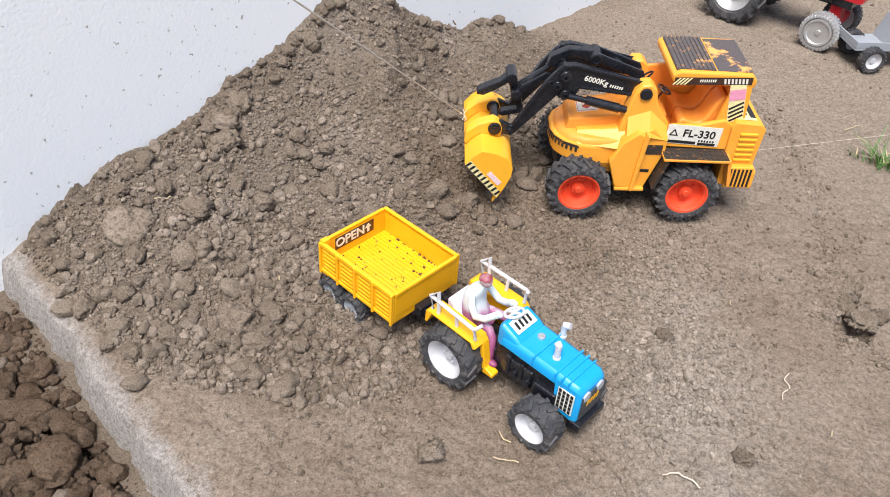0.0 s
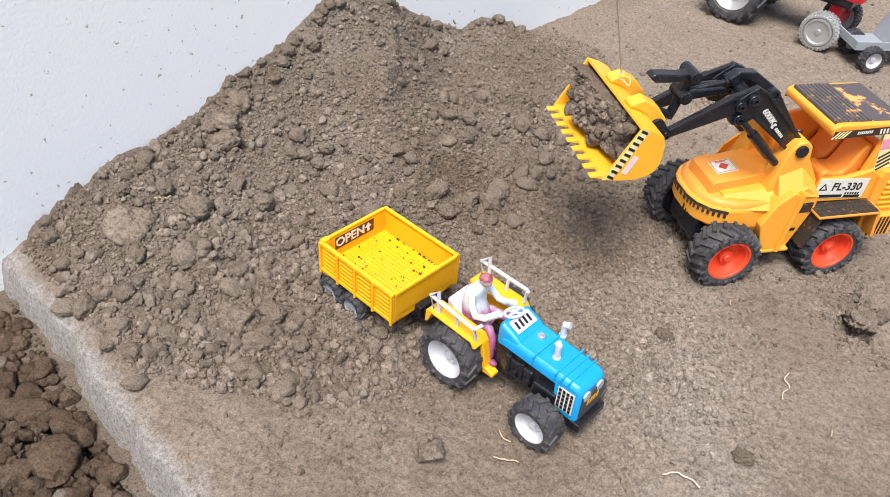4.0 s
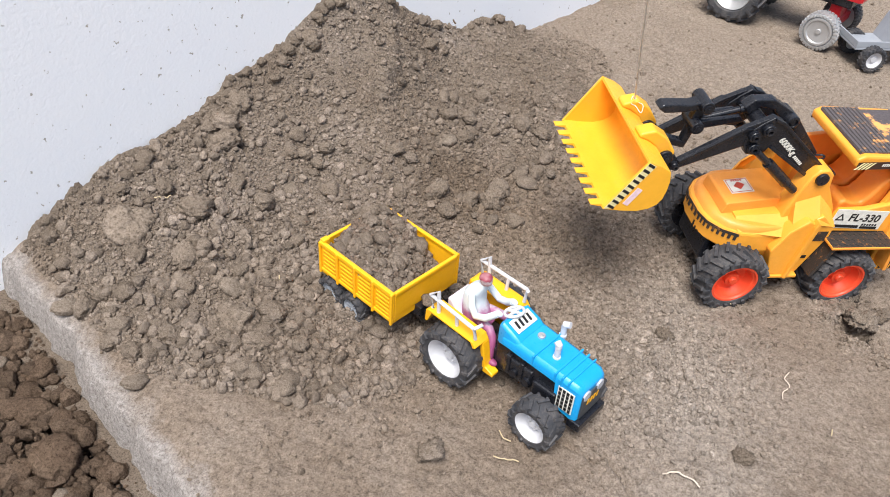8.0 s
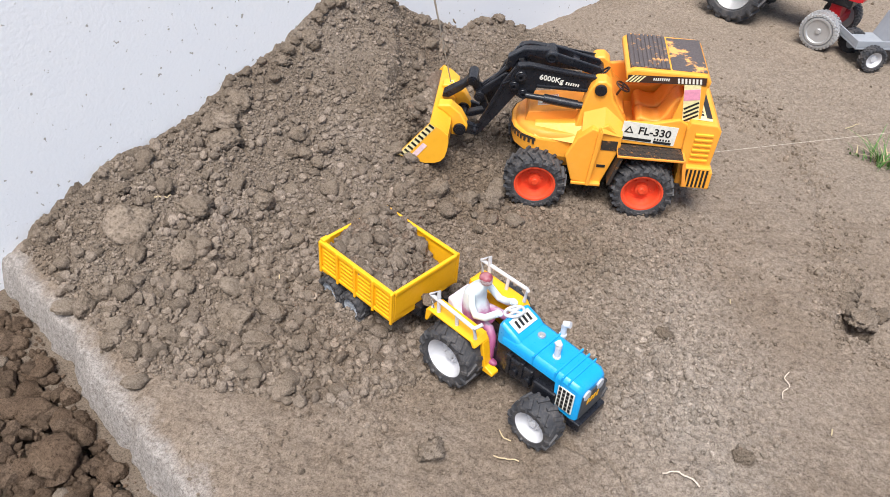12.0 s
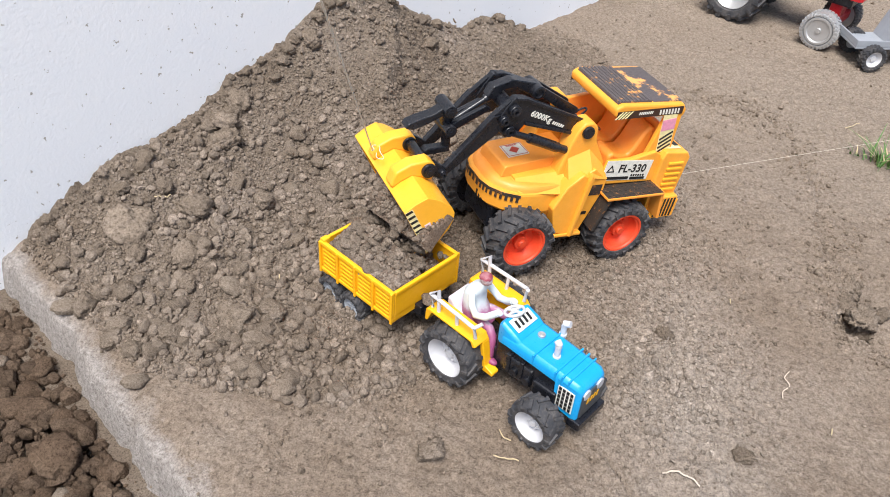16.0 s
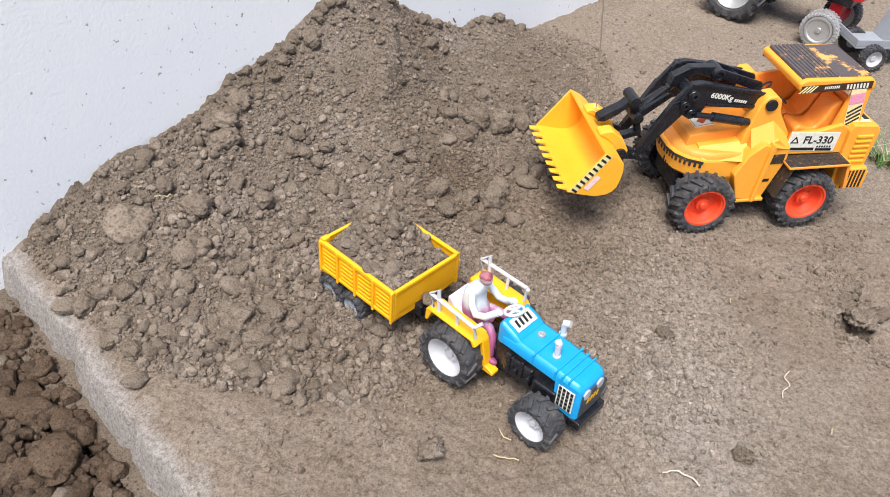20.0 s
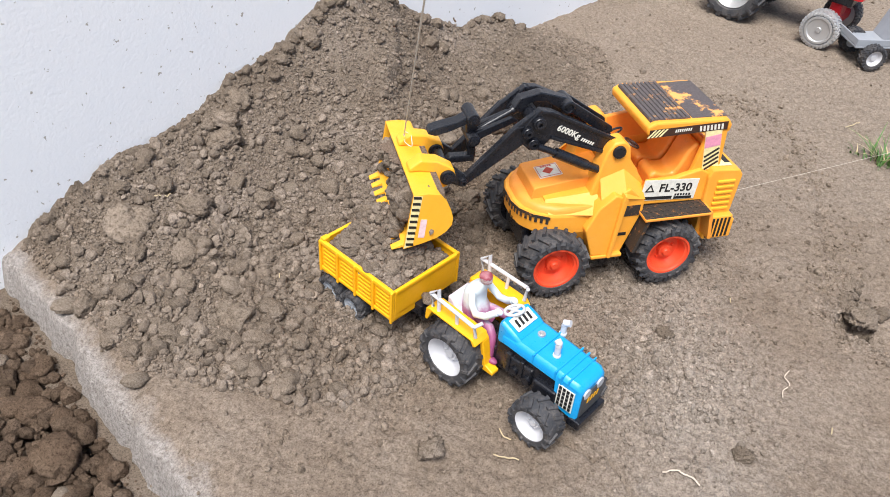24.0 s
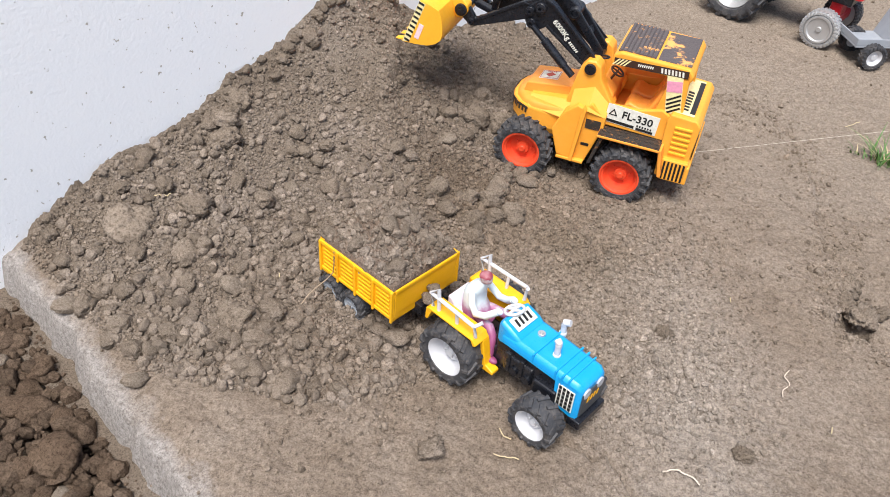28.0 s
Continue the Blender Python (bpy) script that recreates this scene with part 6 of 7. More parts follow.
def crumbs(name, spots, sizes, seed, label, material, sink=0.25, round_ones=False, height=None):
    """Thousands of loose crumbs in one mesh."""
    g = np.random.RandomState(seed)
    phi = (1 + 5**0.5) / 2
    base = np.array([(-1, phi, 0), (1, phi, 0), (-1, -phi, 0), (1, -phi, 0), (0, -1, phi), (0, 1, phi), (0, -1, -phi), (0, 1, -phi), (phi, 0, -1), (phi, 0, 1), (-phi, 0, -1), (-phi, 0, 1)]) / math.hypot(1, phi)
    tri = np.array([(0, 11, 5), (0, 5, 1), (0, 1, 7), (0, 7, 10), (0, 10, 11), (1, 5, 9), (5, 11, 4), (11, 10, 2), (10, 7, 6), (7, 1, 8)] + [(3, 9, 4), (3, 4, 2), (3, 2, 6), (3, 6, 8), (3, 8, 9), (4, 9, 5), (2, 4, 11), (6, 2, 10), (8, 6, 7), (9, 8, 1)])
    if round_ones:
        base, tri = GRAIN, GRAIN_FACES
    n, k = len(sizes), len(base)
    s, d = spots[:, 0], spots[:, 1]
    x, y, _ = to_world(s, d, 0)
    z = (surface(s, d) if height is None else height) + sizes * (0.55 - sink)
    ang = g.rand(n) * 2 * np.pi
    tilt = (g.rand(n) - 0.5) * 2.4
    lobes = g.randn(n, 3, 3) * 0.9
    bulge = 1 + 0.13 * np.sin(np.einsum("kc,nmc->nkm", base * 2.2, lobes) + g.rand(n, 1, 3) * 6).sum(-1, keepdims=True)
    pts = base[None] * bulge * (1 + (0.2 if round_ones else 0.4) * (g.rand(n, k, 1) - 0.5)) * (0.75 + 0.5 * g.rand(n, 1, 3)) * sizes[:, None, None]
    ct, st = np.cos(tilt)[:, None], np.sin(tilt)[:, None]
    px, py, pz = pts[..., 0], pts[..., 1] * ct - pts[..., 2] * st, pts[..., 1] * st + pts[..., 2] * ct
    ca, sa = np.cos(ang)[:, None], np.sin(ang)[:, None]
    co = np.stack([px * ca - py * sa + x[:, None], px * sa + py * ca + y[:, None], pz + z[:, None]], -1).reshape(-1, 3)
    faces = (tri[None] + k * np.arange(n)[:, None, None]).reshape(-1, 3)
    me = bpy.data.meshes.new(name)
    me.vertices.add(len(co))
    me.vertices.foreach_set("co", co.ravel())
    me.loops.add(faces.size)
    me.loops.foreach_set("vertex_index", faces.ravel().astype(np.int32))
    me.polygons.add(len(faces))
    me.polygons.foreach_set("loop_start", np.arange(0, faces.size, 3, dtype=np.int32))
    me.polygons.foreach_set("use_smooth", np.zeros(len(faces), dtype=bool))
    me.update(calc_edges=True)
    me.materials.append(material)
    return tagged(new(name, me), label, "soil", kind="stuff")


g = np.random.RandomState(11)


def heap_spots(n):
    s = g.uniform(0.012, 0.9, n * 4)
    k = g.rand(n * 4)
    d = 0.004 + k * np.interp(s, *zip(*REACH)) * 1.12
    thin = g.rand(n * 4) < np.interp(s, [-0.02, 0.35, 0.5, 0.88], [1, 0.9, 0.65, 0.5]) * np.interp(s, *zip(*REACH)) / 0.38
    return np.stack([s, d], -1)[thin][:n]


spots = heap_spots(46000)
crumbs("heap_crumbs", spots, 0.0005 + 0.001 * g.rand(len(spots)) ** 1.6 + 0.002 * (g.rand(len(spots)) ** 12), 1, "fine loose soil crumbs covering the heap", CRUMB_SOIL, 0.1)


def ground_spots(n, cs, cd, rs, rd):
    return np.stack([cs + rs * g.randn(n), cd + rd * g.randn(n)], -1)


scatter = np.concatenate([ground_spots(3000, 0.24, 0.4, 0.1, 0.045), ground_spots(3200, 0.43, 0.36, 0.1, 0.08), ground_spots(2200, 0.6, 0.3, 0.14, 0.12), ground_spots(2200, 0.36, 0.56, 0.08, 0.05),
                          ground_spots(2000, 0.36, 0.58, 0.05, 0.05), ground_spots(4500, 0.44, 0.44, 0.09, 0.07), np.stack([g.uniform(0, 1.6, 2600), g.uniform(0.02, 0.85, 2600)], -1)])
gully = np.concatenate([np.stack(to_plan(ax + (bx - ax) * g.rand(160) + 0.02 * g.randn(160), ay + (by - ay) * g.rand(160) + 0.02 * g.randn(160)), -1) for (ax, ay), (bx, by) in zip(GULLY, GULLY[1:])])
scatter = np.concatenate([scatter, gully])
scatter = scatter[(scatter[:, 1] > 0.01) & (scatter[:, 0] > -0.01 - 0.095 * scatter[:, 1])]
crumbs("ground_crumbs", scatter, 0.0006 + 0.0018 * g.rand(len(scatter)) ** 3 + 0.0018 * g.rand(len(scatter)) ** 12, 2, "fine soil crumbs scattered over trodden earth", SOIL_CRUMBS)

# rounded clods of the size of peas and beans: thick on the low flank of the heap, thin towards its top
pick = heap_spots(11000)
reach = np.interp(pick[:, 0], *zip(*REACH))
f = pick[:, 1] / reach
chance = np.interp(pick[:, 0], [0.0, 0.22, 0.4, 0.62, 0.88], [1.0, 0.8, 0.45, 0.3, 0.2]) * (0.2 + 0.8 * np.clip(f, 0, 1)) * (0.55 + 0.9 * step01(0.5 + 0.9 * turbulence(pick[:, 0], pick[:, 1], 11, 2, 3)))
pick = pick[g.rand(len(pick)) < chance]
big = np.interp(pick[:, 0], [0.0, 0.25, 0.5], [1.0, 0.75, 0.6])
crumbs("heap_clods", pick, 0.0014 + (0.0012 * g.rand(len(pick)) + 0.0046 * g.rand(len(pick)) ** 4.5) * big, 5, "small rounded soil clods lying over the heap", CRUMB_SOIL, 0.0, True)
near = np.concatenate([ground_spots(160, 0.24, 0.415, 0.1, 0.03), ground_spots(420, 0.45, 0.34, 0.1, 0.07), ground_spots(260, 0.45, 0.45, 0.07, 0.05), ground_spots(130, 0.33, 0.575, 0.03, 0.02), ground_spots(200, 0.62, 0.26, 0.14, 0.08), ground_spots(150, 0.36, 0.56, 0.05, 0.035), ground_spots(26, 0.45, 0.66, 0.08, 0.08)])
along_gully = np.concatenate([np.stack(to_plan(ax + (bx - ax) * g.rand(22) + 0.014 * g.randn(22), ay + (by - ay) * g.rand(22) + 0.014 * g.randn(22)), -1) for (ax, ay), (bx, by) in zip(GULLY, GULLY[1:])])
near = np.concatenate([near, along_gully])
near = near[near[:, 1] > 0.02]
crumbs("ground_clods", near, 0.0009 + 0.0009 * g.rand(len(near)) + 0.0042 * g.rand(len(near)) ** 6, 6, "small soil clods strewn on trodden earth", SOIL_CRUMBS, 0.42, True)
pit = np.stack([g.uniform(-0.26, -0.02, 1700), g.uniform(0.02, 0.6, 1700)], -1)
pit[:, 0] -= 0.07 * pit[:, 1]
crumbs("ditch_clods", pit, 0.0022 + 0.003 * g.rand(len(pit)) + 0.006 * g.rand(len(pit)) ** 4, 7, "rounded dark soil clods below the plinth edge", DARK_CRUMBS, 0.2, True)
low = np.stack([g.uniform(-0.3, -0.014, 5200), g.uniform(0.02, 0.6, 5200)], -1)
low[:, 0] -= 0.07 * low[:, 1]
crumbs("ditch_crumbs", low, 0.0012 + 0.005 * g.rand(len(low)) ** 4, 3, "rough dark soil crumbs below the plinth edge", DARK_CRUMBS)
bed = np.array([(-0.048 + 0.096 * abs(a) ** 0.8, b) for a, b in zip(g.rand(150), np.where(g.rand(150) < 0.4, 0.0385 * np.sign(g.randn(150)), g.uniform(-0.038, 0.038, 150)))])
bed_xy = [TRAILER_POSE @ Vector((x, y, 0)) for x, y in bed]
bed_plan = np.array([to_plan(p.x, p.y) for p in bed_xy])
crumbs("bed_crumbs", bed_plan, 0.0004 + 0.0011 * g.rand(150) ** 2, 8, "dark soil crumbs left on the yellow trailer bed", DARK_CRUMBS, 0.1, False, 0.0437)

from mathutils import Quaternion


def sample(rows, times):
    """Rows of (seconds, pose, boom, bucket) at even times, on a smooth curve that does not overshoot."""
    ts = np.array([r[0] for r in rows])
    quats = [rows[0][1].to_quaternion()]
    for r in rows[1:]:
        q = r[1].to_quaternion()
        q.make_compatible(quats[-1])
        quats.append(q)
    vals = np.array([[*r[1].translation, *q, r[2], r[3]] for r, q in zip(rows, quats)])
    h = np.diff(ts)[:, None]
    slope = np.diff(vals, axis=0) / h
    tang = np.zeros_like(vals)
    a, b = slope[:-1], slope[1:]
    w1, w2 = 2 * h[1:] + h[:-1], h[1:] + 2 * h[:-1]
    same = a * b > 0
    with np.errstate(divide="ignore", invalid="ignore"):
        tang[1:-1] = np.where(same, (w1 + w2) / (w1 / a + w2 / b), 0)
    out = []
    for t in times:
        i = int(np.clip(np.searchsorted(ts, t, side="right") - 1, 0, len(ts) - 2))
        k = min(max((t - ts[i]) / (ts[i + 1] - ts[i]), 0), 1)
        d = ts[i + 1] - ts[i]
        v = (2 * k**3 - 3 * k**2 + 1) * vals[i] + (k**3 - 2 * k**2 + k) * d * tang[i] + (3 * k**2 - 2 * k**3) * vals[i + 1] + (k**3 - k**2) * d * tang[i + 1]
        q = v[3:7] / np.linalg.norm(v[3:7])
        m = Matrix.LocRotScale(Vector(v[:3]), Quaternion(q), None)
        out.append((t, m, float(v[7]), float(v[8])))
    return out


# ---- what moves ----
def motions():
    """The loader digs, carries and tips three times."""
    # seconds, the loader's pose, the boom's and the bucket's angle
    rows = [
        (0.0, pose(0.207, 0.830, 0.004, -1.1, 1.7, 182.6), 14.1, 54.4),
        (0.5, pose(0.168, 0.821, 0.002, -1.6, 1.0, 183.0), 13.5, 53.3),
        (1.0, pose(0.151, 0.805, 0.005, 0.3, -0.2, 182.2), 12.5, 52.2),
        (1.5, pose(0.153, 0.810, -0.001, 0.9, 0.7, 181.9), 16.8, 12.6),
        (2.0, pose(0.162, 0.779, -0.006, 2.7, 2.3, 168.1), 20.8, -27.0),
        (2.5, pose(0.204, 0.773, -0.002, 1.7, 2.5, 168.2), 8.6, -0.3),
        (3.0, pose(0.277, 0.751, -0.001, -0.3, -3.3, 176.6), -17.4, 9.6),
        (3.5, pose(0.351, 0.747, -0.011, -1.5, -1.9, 195.4), -17.2, 9.6),
        (4.2, pose(0.330, 0.738, 0.000, 0.0, 0.0, 196.0), -17.0, -20.0),
        (4.8, pose(0.270, 0.712, 0.000, 0.0, 0.0, 192.0), -8.0, -8.0),
        (5.5, pose(0.190, 0.685, 0.002, -1.0, 1.1, 189.8), 3.1, 13.8),
        (6.0, pose(0.161, 0.679, 0.002, -1.9, -0.1, 191.3), 7.8, 14.9),
        (6.5, pose(0.141, 0.665, 0.001, -0.5, -0.8, 192.9), -3.1, 20.3),
        (7.0, pose(0.149, 0.674, -0.001, -1.6, -1.2, 193.9), -14.3, 25.6),
        (7.5, pose(0.238, 0.683, 0.004, -2.4, 0.2, 193.0), -9.6, -10.3),
        (8.0, pose(0.339, 0.705, -0.002, -4.0, -3.2, 192.8), -11.1, -15.9),
        (8.5, pose(0.361, 0.716, -0.001, -3.1, -0.1, 191.2), -19.1, -17.3),
        (9.0, pose(0.339, 0.730, -0.000, -0.0, 0.5, 177.9), -16.5, -13.4),
        (9.5, pose(0.308, 0.750, 0.004, 0.7, 0.2, 159.4), -16.1, -6.3),
        (10.0, pose(0.194, 0.803, -0.003, 2.4, 2.9, 155.1), -13.8, 0.2),
        (10.5, pose(0.190, 0.806, -0.001, 0.0, 2.8, 155.6), -7.7, 19.8),
        (11.0, pose(0.124, 0.822, -0.001, -6.0, 2.1, 157.1), -1.9, 39.3),
        (11.5, pose(0.130, 0.812, 0.002, -2.1, 1.2, 155.6), -2.5, 36.4),
        (12.0, pose(0.165, 0.841, -0.002, -1.7, 2.0, 176.6), 19.7, -25.8),
        (12.5, pose(0.170, 0.828, -0.001, 0.8, 3.6, 180.6), 12.3, -21.3),
        (13.1, pose(0.210, 0.830, 0.000, 0.0, 0.0, 180.0), 0.0, -25.0),
        (13.9, pose(0.290, 0.830, 0.000, 0.0, 0.0, 191.0), -17.0, -18.0),
        (14.5, pose(0.295, 0.821, 0.002, -2.6, -2.9, 196.6), -18.8, -3.7),
        (15.0, pose(0.226, 0.793, -0.000, 0.1, -0.1, 203.0), -10.8, 0.2),
        (15.5, pose(0.136, 0.747, -0.000, 0.4, -0.7, 203.7), -3.2, 4.1),
        (16.0, pose(0.099, 0.724, 0.003, -0.5, -6.8, 207.1), 6.9, 44.5),
        (16.5, pose(0.103, 0.729, 0.002, 0.9, -7.7, 207.3), 2.5, 36.8),
        (17.0, pose(0.114, 0.736, -0.002, 1.1, -7.6, 207.4), -2.3, 29.1),
        (17.5, pose(0.149, 0.744, -0.000, 0.2, -5.7, 206.1), -20.7, -18.9),
        (18.0, pose(0.198, 0.752, 0.004, 2.1, 0.1, 206.6), -18.8, -39.2),
        (18.5, pose(0.297, 0.820, -0.006, -2.2, -1.9, 203.8), -19.8, -34.0),
        (19.0, pose(0.374, 0.846, -0.003, 0.2, 2.7, 204.9), -10.0, -39.0),
        (19.5, pose(0.402, 0.869, -0.003, -0.2, 2.7, 201.6), 5.8, -21.1),
        (20.0, pose(0.336, 0.826, 0.001, -0.2, 1.5, 192.4), 15.2, -24.8),
        (20.5, pose(0.272, 0.818, 0.007, 2.6, 1.5, 192.9), 26.9, -16.4),
        (21.0, pose(0.152, 0.794, -0.005, 0.6, 0.7, 175.0), 21.2, -29.7),
        (21.5, pose(0.252, 0.771, -0.000, -1.0, -2.6, 176.0), 5.4, 1.8),
        (22.1, pose(0.300, 0.755, 0.000, 0.0, 0.0, 186.0), -14.0, -12.0),
        (22.8, pose(0.270, 0.725, 0.000, 0.0, 0.0, 196.0), -8.0, -8.0),
        (23.5, pose(0.198, 0.706, 0.003, 1.3, -0.4, 198.5), 1.7, 0.8),
        (24.0, pose(0.153, 0.698, -0.001, 2.0, 0.7, 196.9), 0.3, 5.0),
        (24.5, pose(0.149, 0.688, 0.005, 1.9, 0.4, 197.5), 0.1, 14.0),
        (25.0, pose(0.152, 0.697, 0.000, 0.9, -1.2, 200.9), -0.4, 27.4),
        (25.5, pose(0.159, 0.692, 0.002, 1.8, 0.8, 200.2), -19.0, -3.8),
        (26.0, pose(0.286, 0.742, -0.001, -0.2, -2.0, 196.7), 6.0, 3.4),
        (26.5, pose(0.382, 0.769, 0.001, 0.6, 3.4, 196.9), -9.1, -13.0),
        (27.0, pose(0.408, 0.788, 0.005, 0.7, 3.5, 185.5), -17.5, -20.6),
        (27.5, pose(0.275, 0.835, 0.001, -1.6, -3.5, 162.6), -20.2, 2.0),
        (28.0, pose(0.165, 0.888, -0.006, -1.1, 0.1, 160.1), -15.4, -7.6),
    ]
    times = [0.1 * i for i in range(281)]
    track = sample(rows, times)
    walk(LOADER, [(t, m) for t, m, _, _ in track])
    pin = Matrix.Translation((0.001, 0, 0.1504))
    boom_rows, bucket_rows, rocker_rows = [], [], []
    for t, m, boom, bucket in track:
        bm = pin @ Matrix.Rotation(radians(boom), 4, "Y")
        tip = bm @ Vector((0.169, 0, -0.0137))
        boom_rows.append((t, bm))
        bucket_rows.append((t, Matrix.Translation(tip) @ Matrix.Rotation(radians(bucket), 4, "Y")))
        heel = bm @ Vector((0.139, 0, 0.011))
        rocker_rows.append((t, Matrix.Translation(heel) @ Matrix.Rotation(radians(boom + 4), 4, "Y")))
    walk(BOOM, boom_rows)
    walk(BUCKET, bucket_rows)
    walk(ROCKER, rocker_rows)
    turn, wheel_rows = 0.0, {w: [] for w in LOADER_WHEELS}
    last = track[0][1]
    for t, m, _, _ in track:
        ahead = m.to_3x3() @ Vector((1, 0, 0))
        turn += (m.translation - last.translation).dot(ahead) / LOADER_R
        last = m
        for w in LOADER_WHEELS:
            wheel_rows[w].append((t, Matrix.Translation(w.matrix_basis.translation) @ Matrix.Rotation(turn, 4, "Y")))
    for w in LOADER_WHEELS:
        walk(w, wheel_rows[w])

    # threads: one up to the hand that tips the bucket, one back past the grass
    hand_rows = [
        (0.0, pose(-0.096, 0.379, 0.407)), (1.0, pose(-0.098, 0.378, 0.407)), (2.0, pose(-0.062, 0.386, 0.407)), (3.0, pose(0.044, 0.391, 0.414)), (3.5, pose(0.089, 0.386, 0.420)),
        (6.0, pose(-0.076, 0.383, 0.407)), (7.0, pose(-0.060, 0.386, 0.407)), (8.0, pose(0.088, 0.386, 0.420)), (9.0, pose(0.060, 0.390, 0.416)), (10.0, pose(-0.015, 0.391, 0.409)),
        (11.0, pose(-0.054, 0.387, 0.407)), (12.0, pose(-0.018, 0.391, 0.409)), (14.5, pose(0.059, 0.390, 0.416)), (15.5, pose(-0.046, 0.388, 0.407)), (16.2, pose(-0.079, 0.383, 0.407)),
        (17.0, pose(-0.059, 0.386, 0.407)), (18.0, pose(0.020, 0.392, 0.411)), (19.0, pose(0.106, 0.382, 0.422)), (20.0, pose(0.067, 0.389, 0.416)), (21.0, pose(-0.018, 0.391, 0.408)),
        (21.5, pose(0.044, 0.391, 0.414)), (24.0, pose(-0.020, 0.391, 0.408)), (25.0, pose(-0.059, 0.386, 0.406)), (26.0, pose(0.045, 0.391, 0.414)), (27.0, pose(0.089, 0.385, 0.419)), (28.0, pose(-0.02, 0.5, 0.66)),
    ]
    pull = sample([(t, m, 0, 0) for t, m in hand_rows], times)
    scoop = [(t, m @ b) for (t, m, _, _), (_, b) in zip(track, bucket_rows)]

    def along(a, b):
        return Matrix.Translation(a) @ (b - a).to_track_quat("Z", "Y").to_matrix().to_4x4()
    walk(FRONT_THREAD, [(t, along(b @ Vector((0.03, -0.016, 0.024)), h.translation)) for (t, b), (_, h, _, _) in zip(scoop, pull)])
    far = Vector((0.72, 0.9, 0.11))
    walk(REAR_THREAD, [(t, along(m @ Vector((-0.137, 0.01, 0.062)), far)) for t, m, _, _ in track])

    # each load lies in the heap, rides in the bucket and drops into the trailer
    def in_bucket(t):
        return scoop[min(int(round(t * 10)), 280)][1]
    plans = ((1.7, 5.4, 6.6, 6.15, 0.0437, 0.003), (11.9, 15.4, 16.3, 15.7, 0.0525, 0.002), (20.8, 23.9, 25.2, 24.6, 0.0660, -0.006))
    rnd = random.Random(9)
    sunk = Matrix.Translation((0.0, 0.05, -0.12))
    # on its way the soil leans with its flat side against the back of the bucket
    lean = Matrix(((0, 0, 1, 0.0168), (1, 0, 0, 0), (0, 1, 0, 0), (0, 0, 0, 1)))
    # clods that miss the pile: on the drawbar, and on the ground by the trailer
    strays = {(0, 0): (0.0088, TRAILER_POSE @ Matrix.Translation((0.0605, -0.003, 0.0445))), (2, 0): (0.0125, Matrix.Translation((-0.037, 0.5305, 0.008))), (2, 1): (0.0068, TRAILER_POSE @ Matrix.Translation((0.058, 0.004, 0.052))), (2, 2): (0.0075, TRAILER_POSE @ Matrix.Translation((-0.0465, -0.037, 0.0755)))}
    for k, ((halves, clods), fill, (dig, first, last_t, slip, rest, fuller)) in enumerate(zip(LOADS, FILLS, plans)):
        lie = TRAILER_POSE @ Matrix.Translation((0, 0, rest))
        for mound, side in halves:
            inside = Matrix.Translation((fuller, 0.017 * side, -0.034 if side > 0 else 0.0052)) @ lean
            late = slip if side > 0 else slip - 0.2
            rows_m = [(0.0, sunk @ in_bucket(dig) @ inside), (dig - 0.4, sunk @ in_bucket(dig) @ inside)]
            rows_m += [(0.1 * i, in_bucket(0.1 * i) @ inside) for i in range(int(dig * 10), int(late * 10) + 1)]
            start = rows_m[-1][1]
            rows_m += [(late + 0.12 * (i + 1), start.lerp(lie, f)) for i, f in enumerate((0.2, 0.45, 0.75, 1.0))]
            walk(mound, rows_m + [(28.0, lie)])
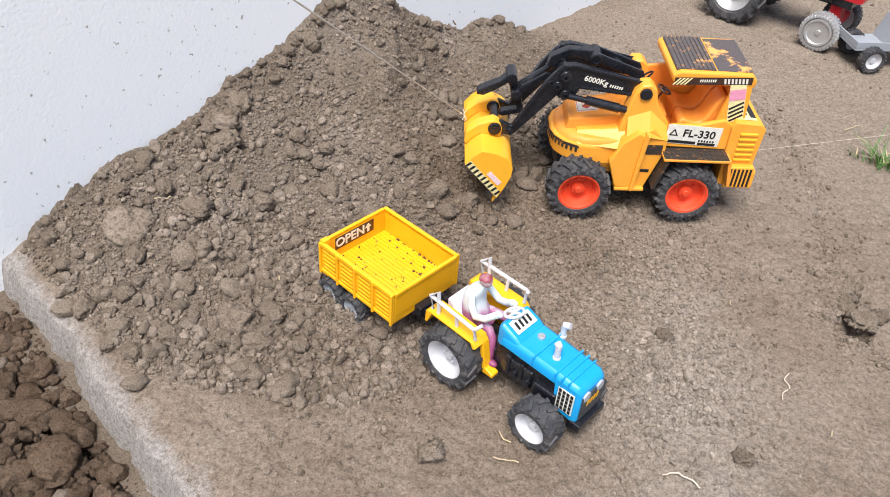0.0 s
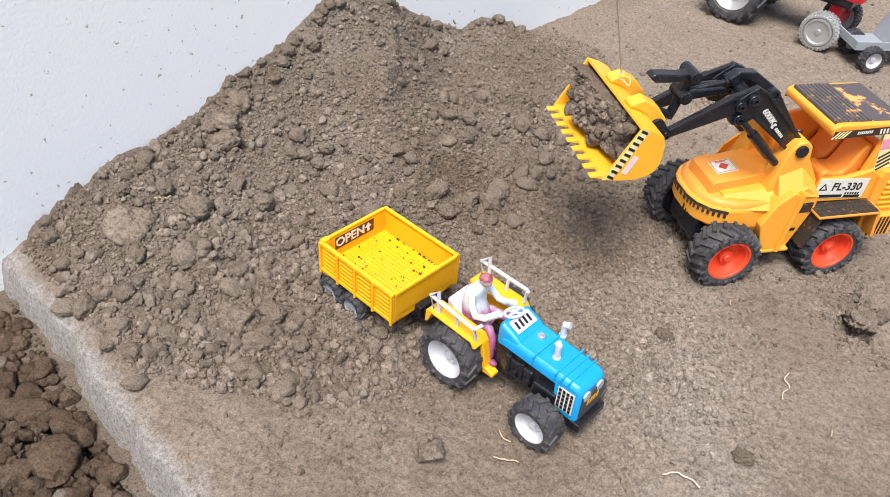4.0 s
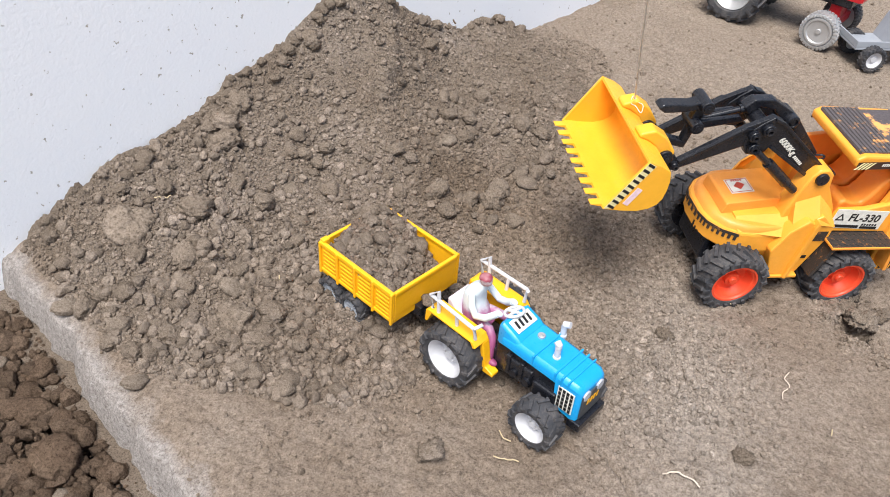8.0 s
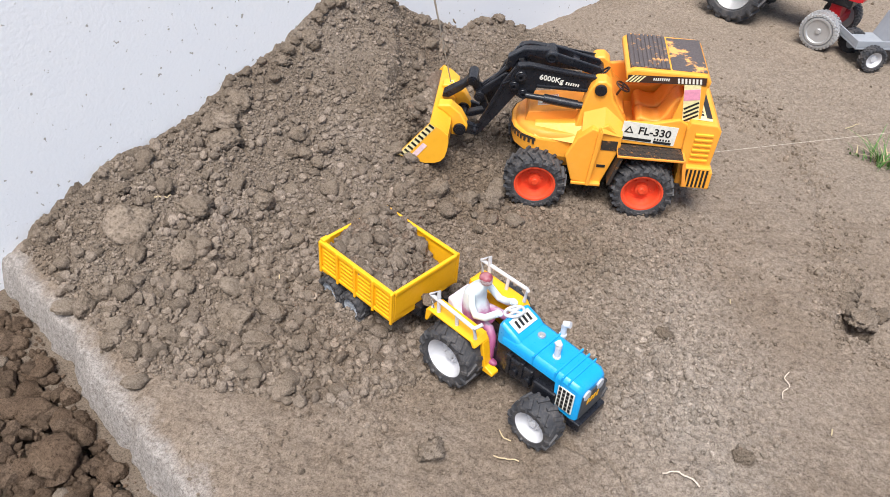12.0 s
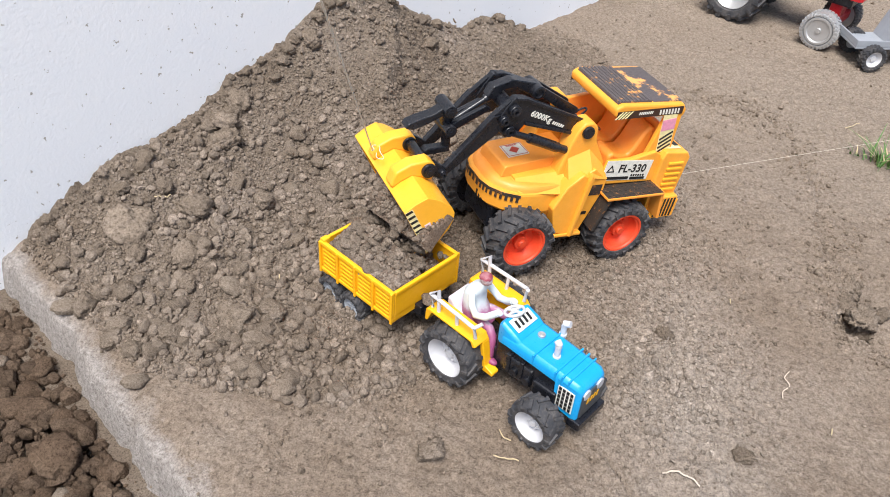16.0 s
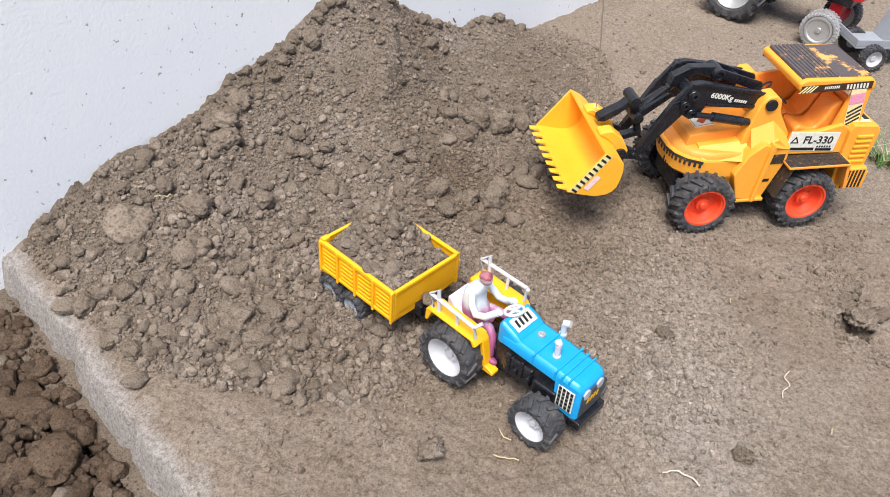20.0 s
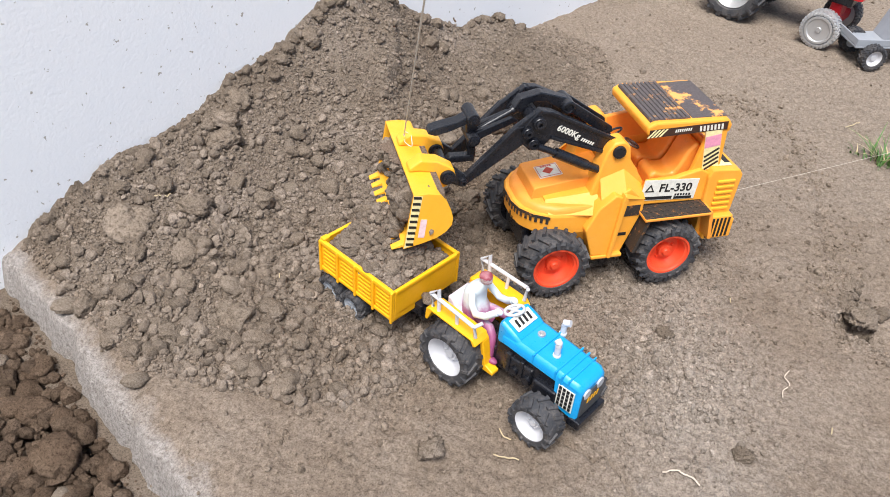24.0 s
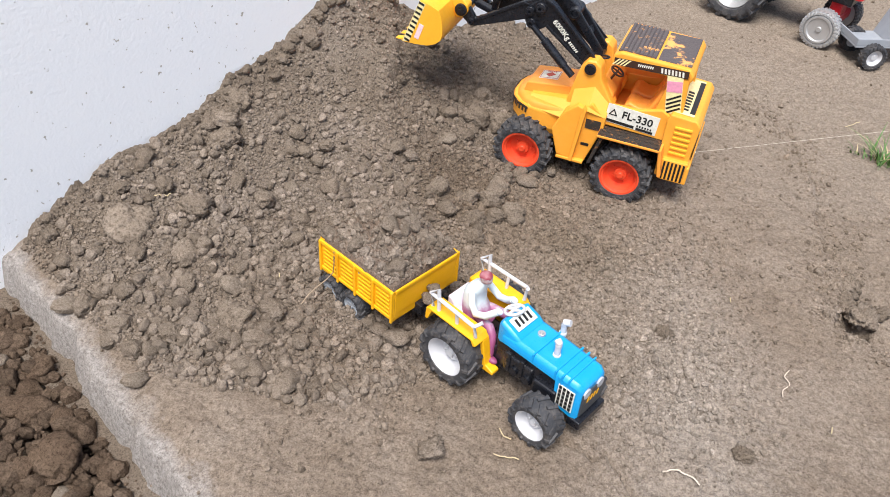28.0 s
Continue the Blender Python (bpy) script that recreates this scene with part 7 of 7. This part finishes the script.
        for i, (c, r) in enumerate(clods):
            r = strays.get((k, i), (r,))[0]
            c.scale = (r, r * 0.92, r * 0.85)
            local = Vector((rnd.uniform(0.036, 0.05), rnd.uniform(-0.058, 0.058), rnd.uniform(-0.038, 0.0)))
            u, v = rnd.uniform(-0.93, 0.93), rnd.uniform(-0.93, 0.93)
            z = max(0.0437, rest + float(fill(u, v)) + 0.002) + r * 0.3
            end = TRAILER_POSE @ Matrix.Translation((u * 0.0475, v * 0.0385, z)) @ Euler((rnd.uniform(-1, 1), rnd.uniform(-1, 1), rnd.uniform(-1, 1))).to_matrix().to_4x4()
            end = strays.get((k, i), (r, end))[1]
            spin = Matrix.Translation(local) @ Euler((rnd.uniform(-1, 1), rnd.uniform(-1, 1), rnd.uniform(-1, 1))).to_matrix().to_4x4()
            go = round(rnd.uniform(max(first, slip - 0.5), min(last_t, slip + 0.35)), 1)
            rows_c = [(0.0, sunk @ in_bucket(dig) @ spin), (dig - 0.3, sunk @ in_bucket(dig) @ spin)] + [(0.1 * i, in_bucket(0.1 * i) @ spin) for i in range(int(dig * 10), int(go * 10) + 1, 2)]
            t0, start = max(go, rows_c[-1][0]), rows_c[-1][1]
            walk(c, rows_c + [(t0 + 0.12, start.lerp(end, 0.4)), (t0 + 0.25, end), (28.0, end)])

    # the thread end rides in the last scoop and slides over the trailer's side
    hang, curled = Matrix.Translation(TRAILING[0]), Matrix.Translation((0.03, -0.02, -0.01))
    walk(THREAD_END, [(0.0, sunk @ in_bucket(20.8) @ curled), (20.4, sunk @ in_bucket(20.8) @ curled)] + [(0.1 * i, in_bucket(0.1 * i) @ curled) for i in range(208, 250, 2)] + [(25.3, hang), (28.0, hang)])

    # clods that roll down when the bucket bites
    for c, s, d, r, t in ROLLING:
        c.scale = (r, r, r * 0.9)
        up_d = max(d - 0.12, 0.03)
        z0, z1 = float(surface(np.array(s), np.array(up_d))), float(surface(np.array(s), np.array(d)))
        a = Matrix.Translation(to_world(s, up_d, z0 - r * 0.9))
        b = Matrix.Translation(to_world(s, d, z1 + r * 0.4)) @ Matrix.Rotation(radians(80), 4, "X")
        walk(c, [(0.0, a), (t, a), (t + 0.5, b), (28.0, b)])


motions()
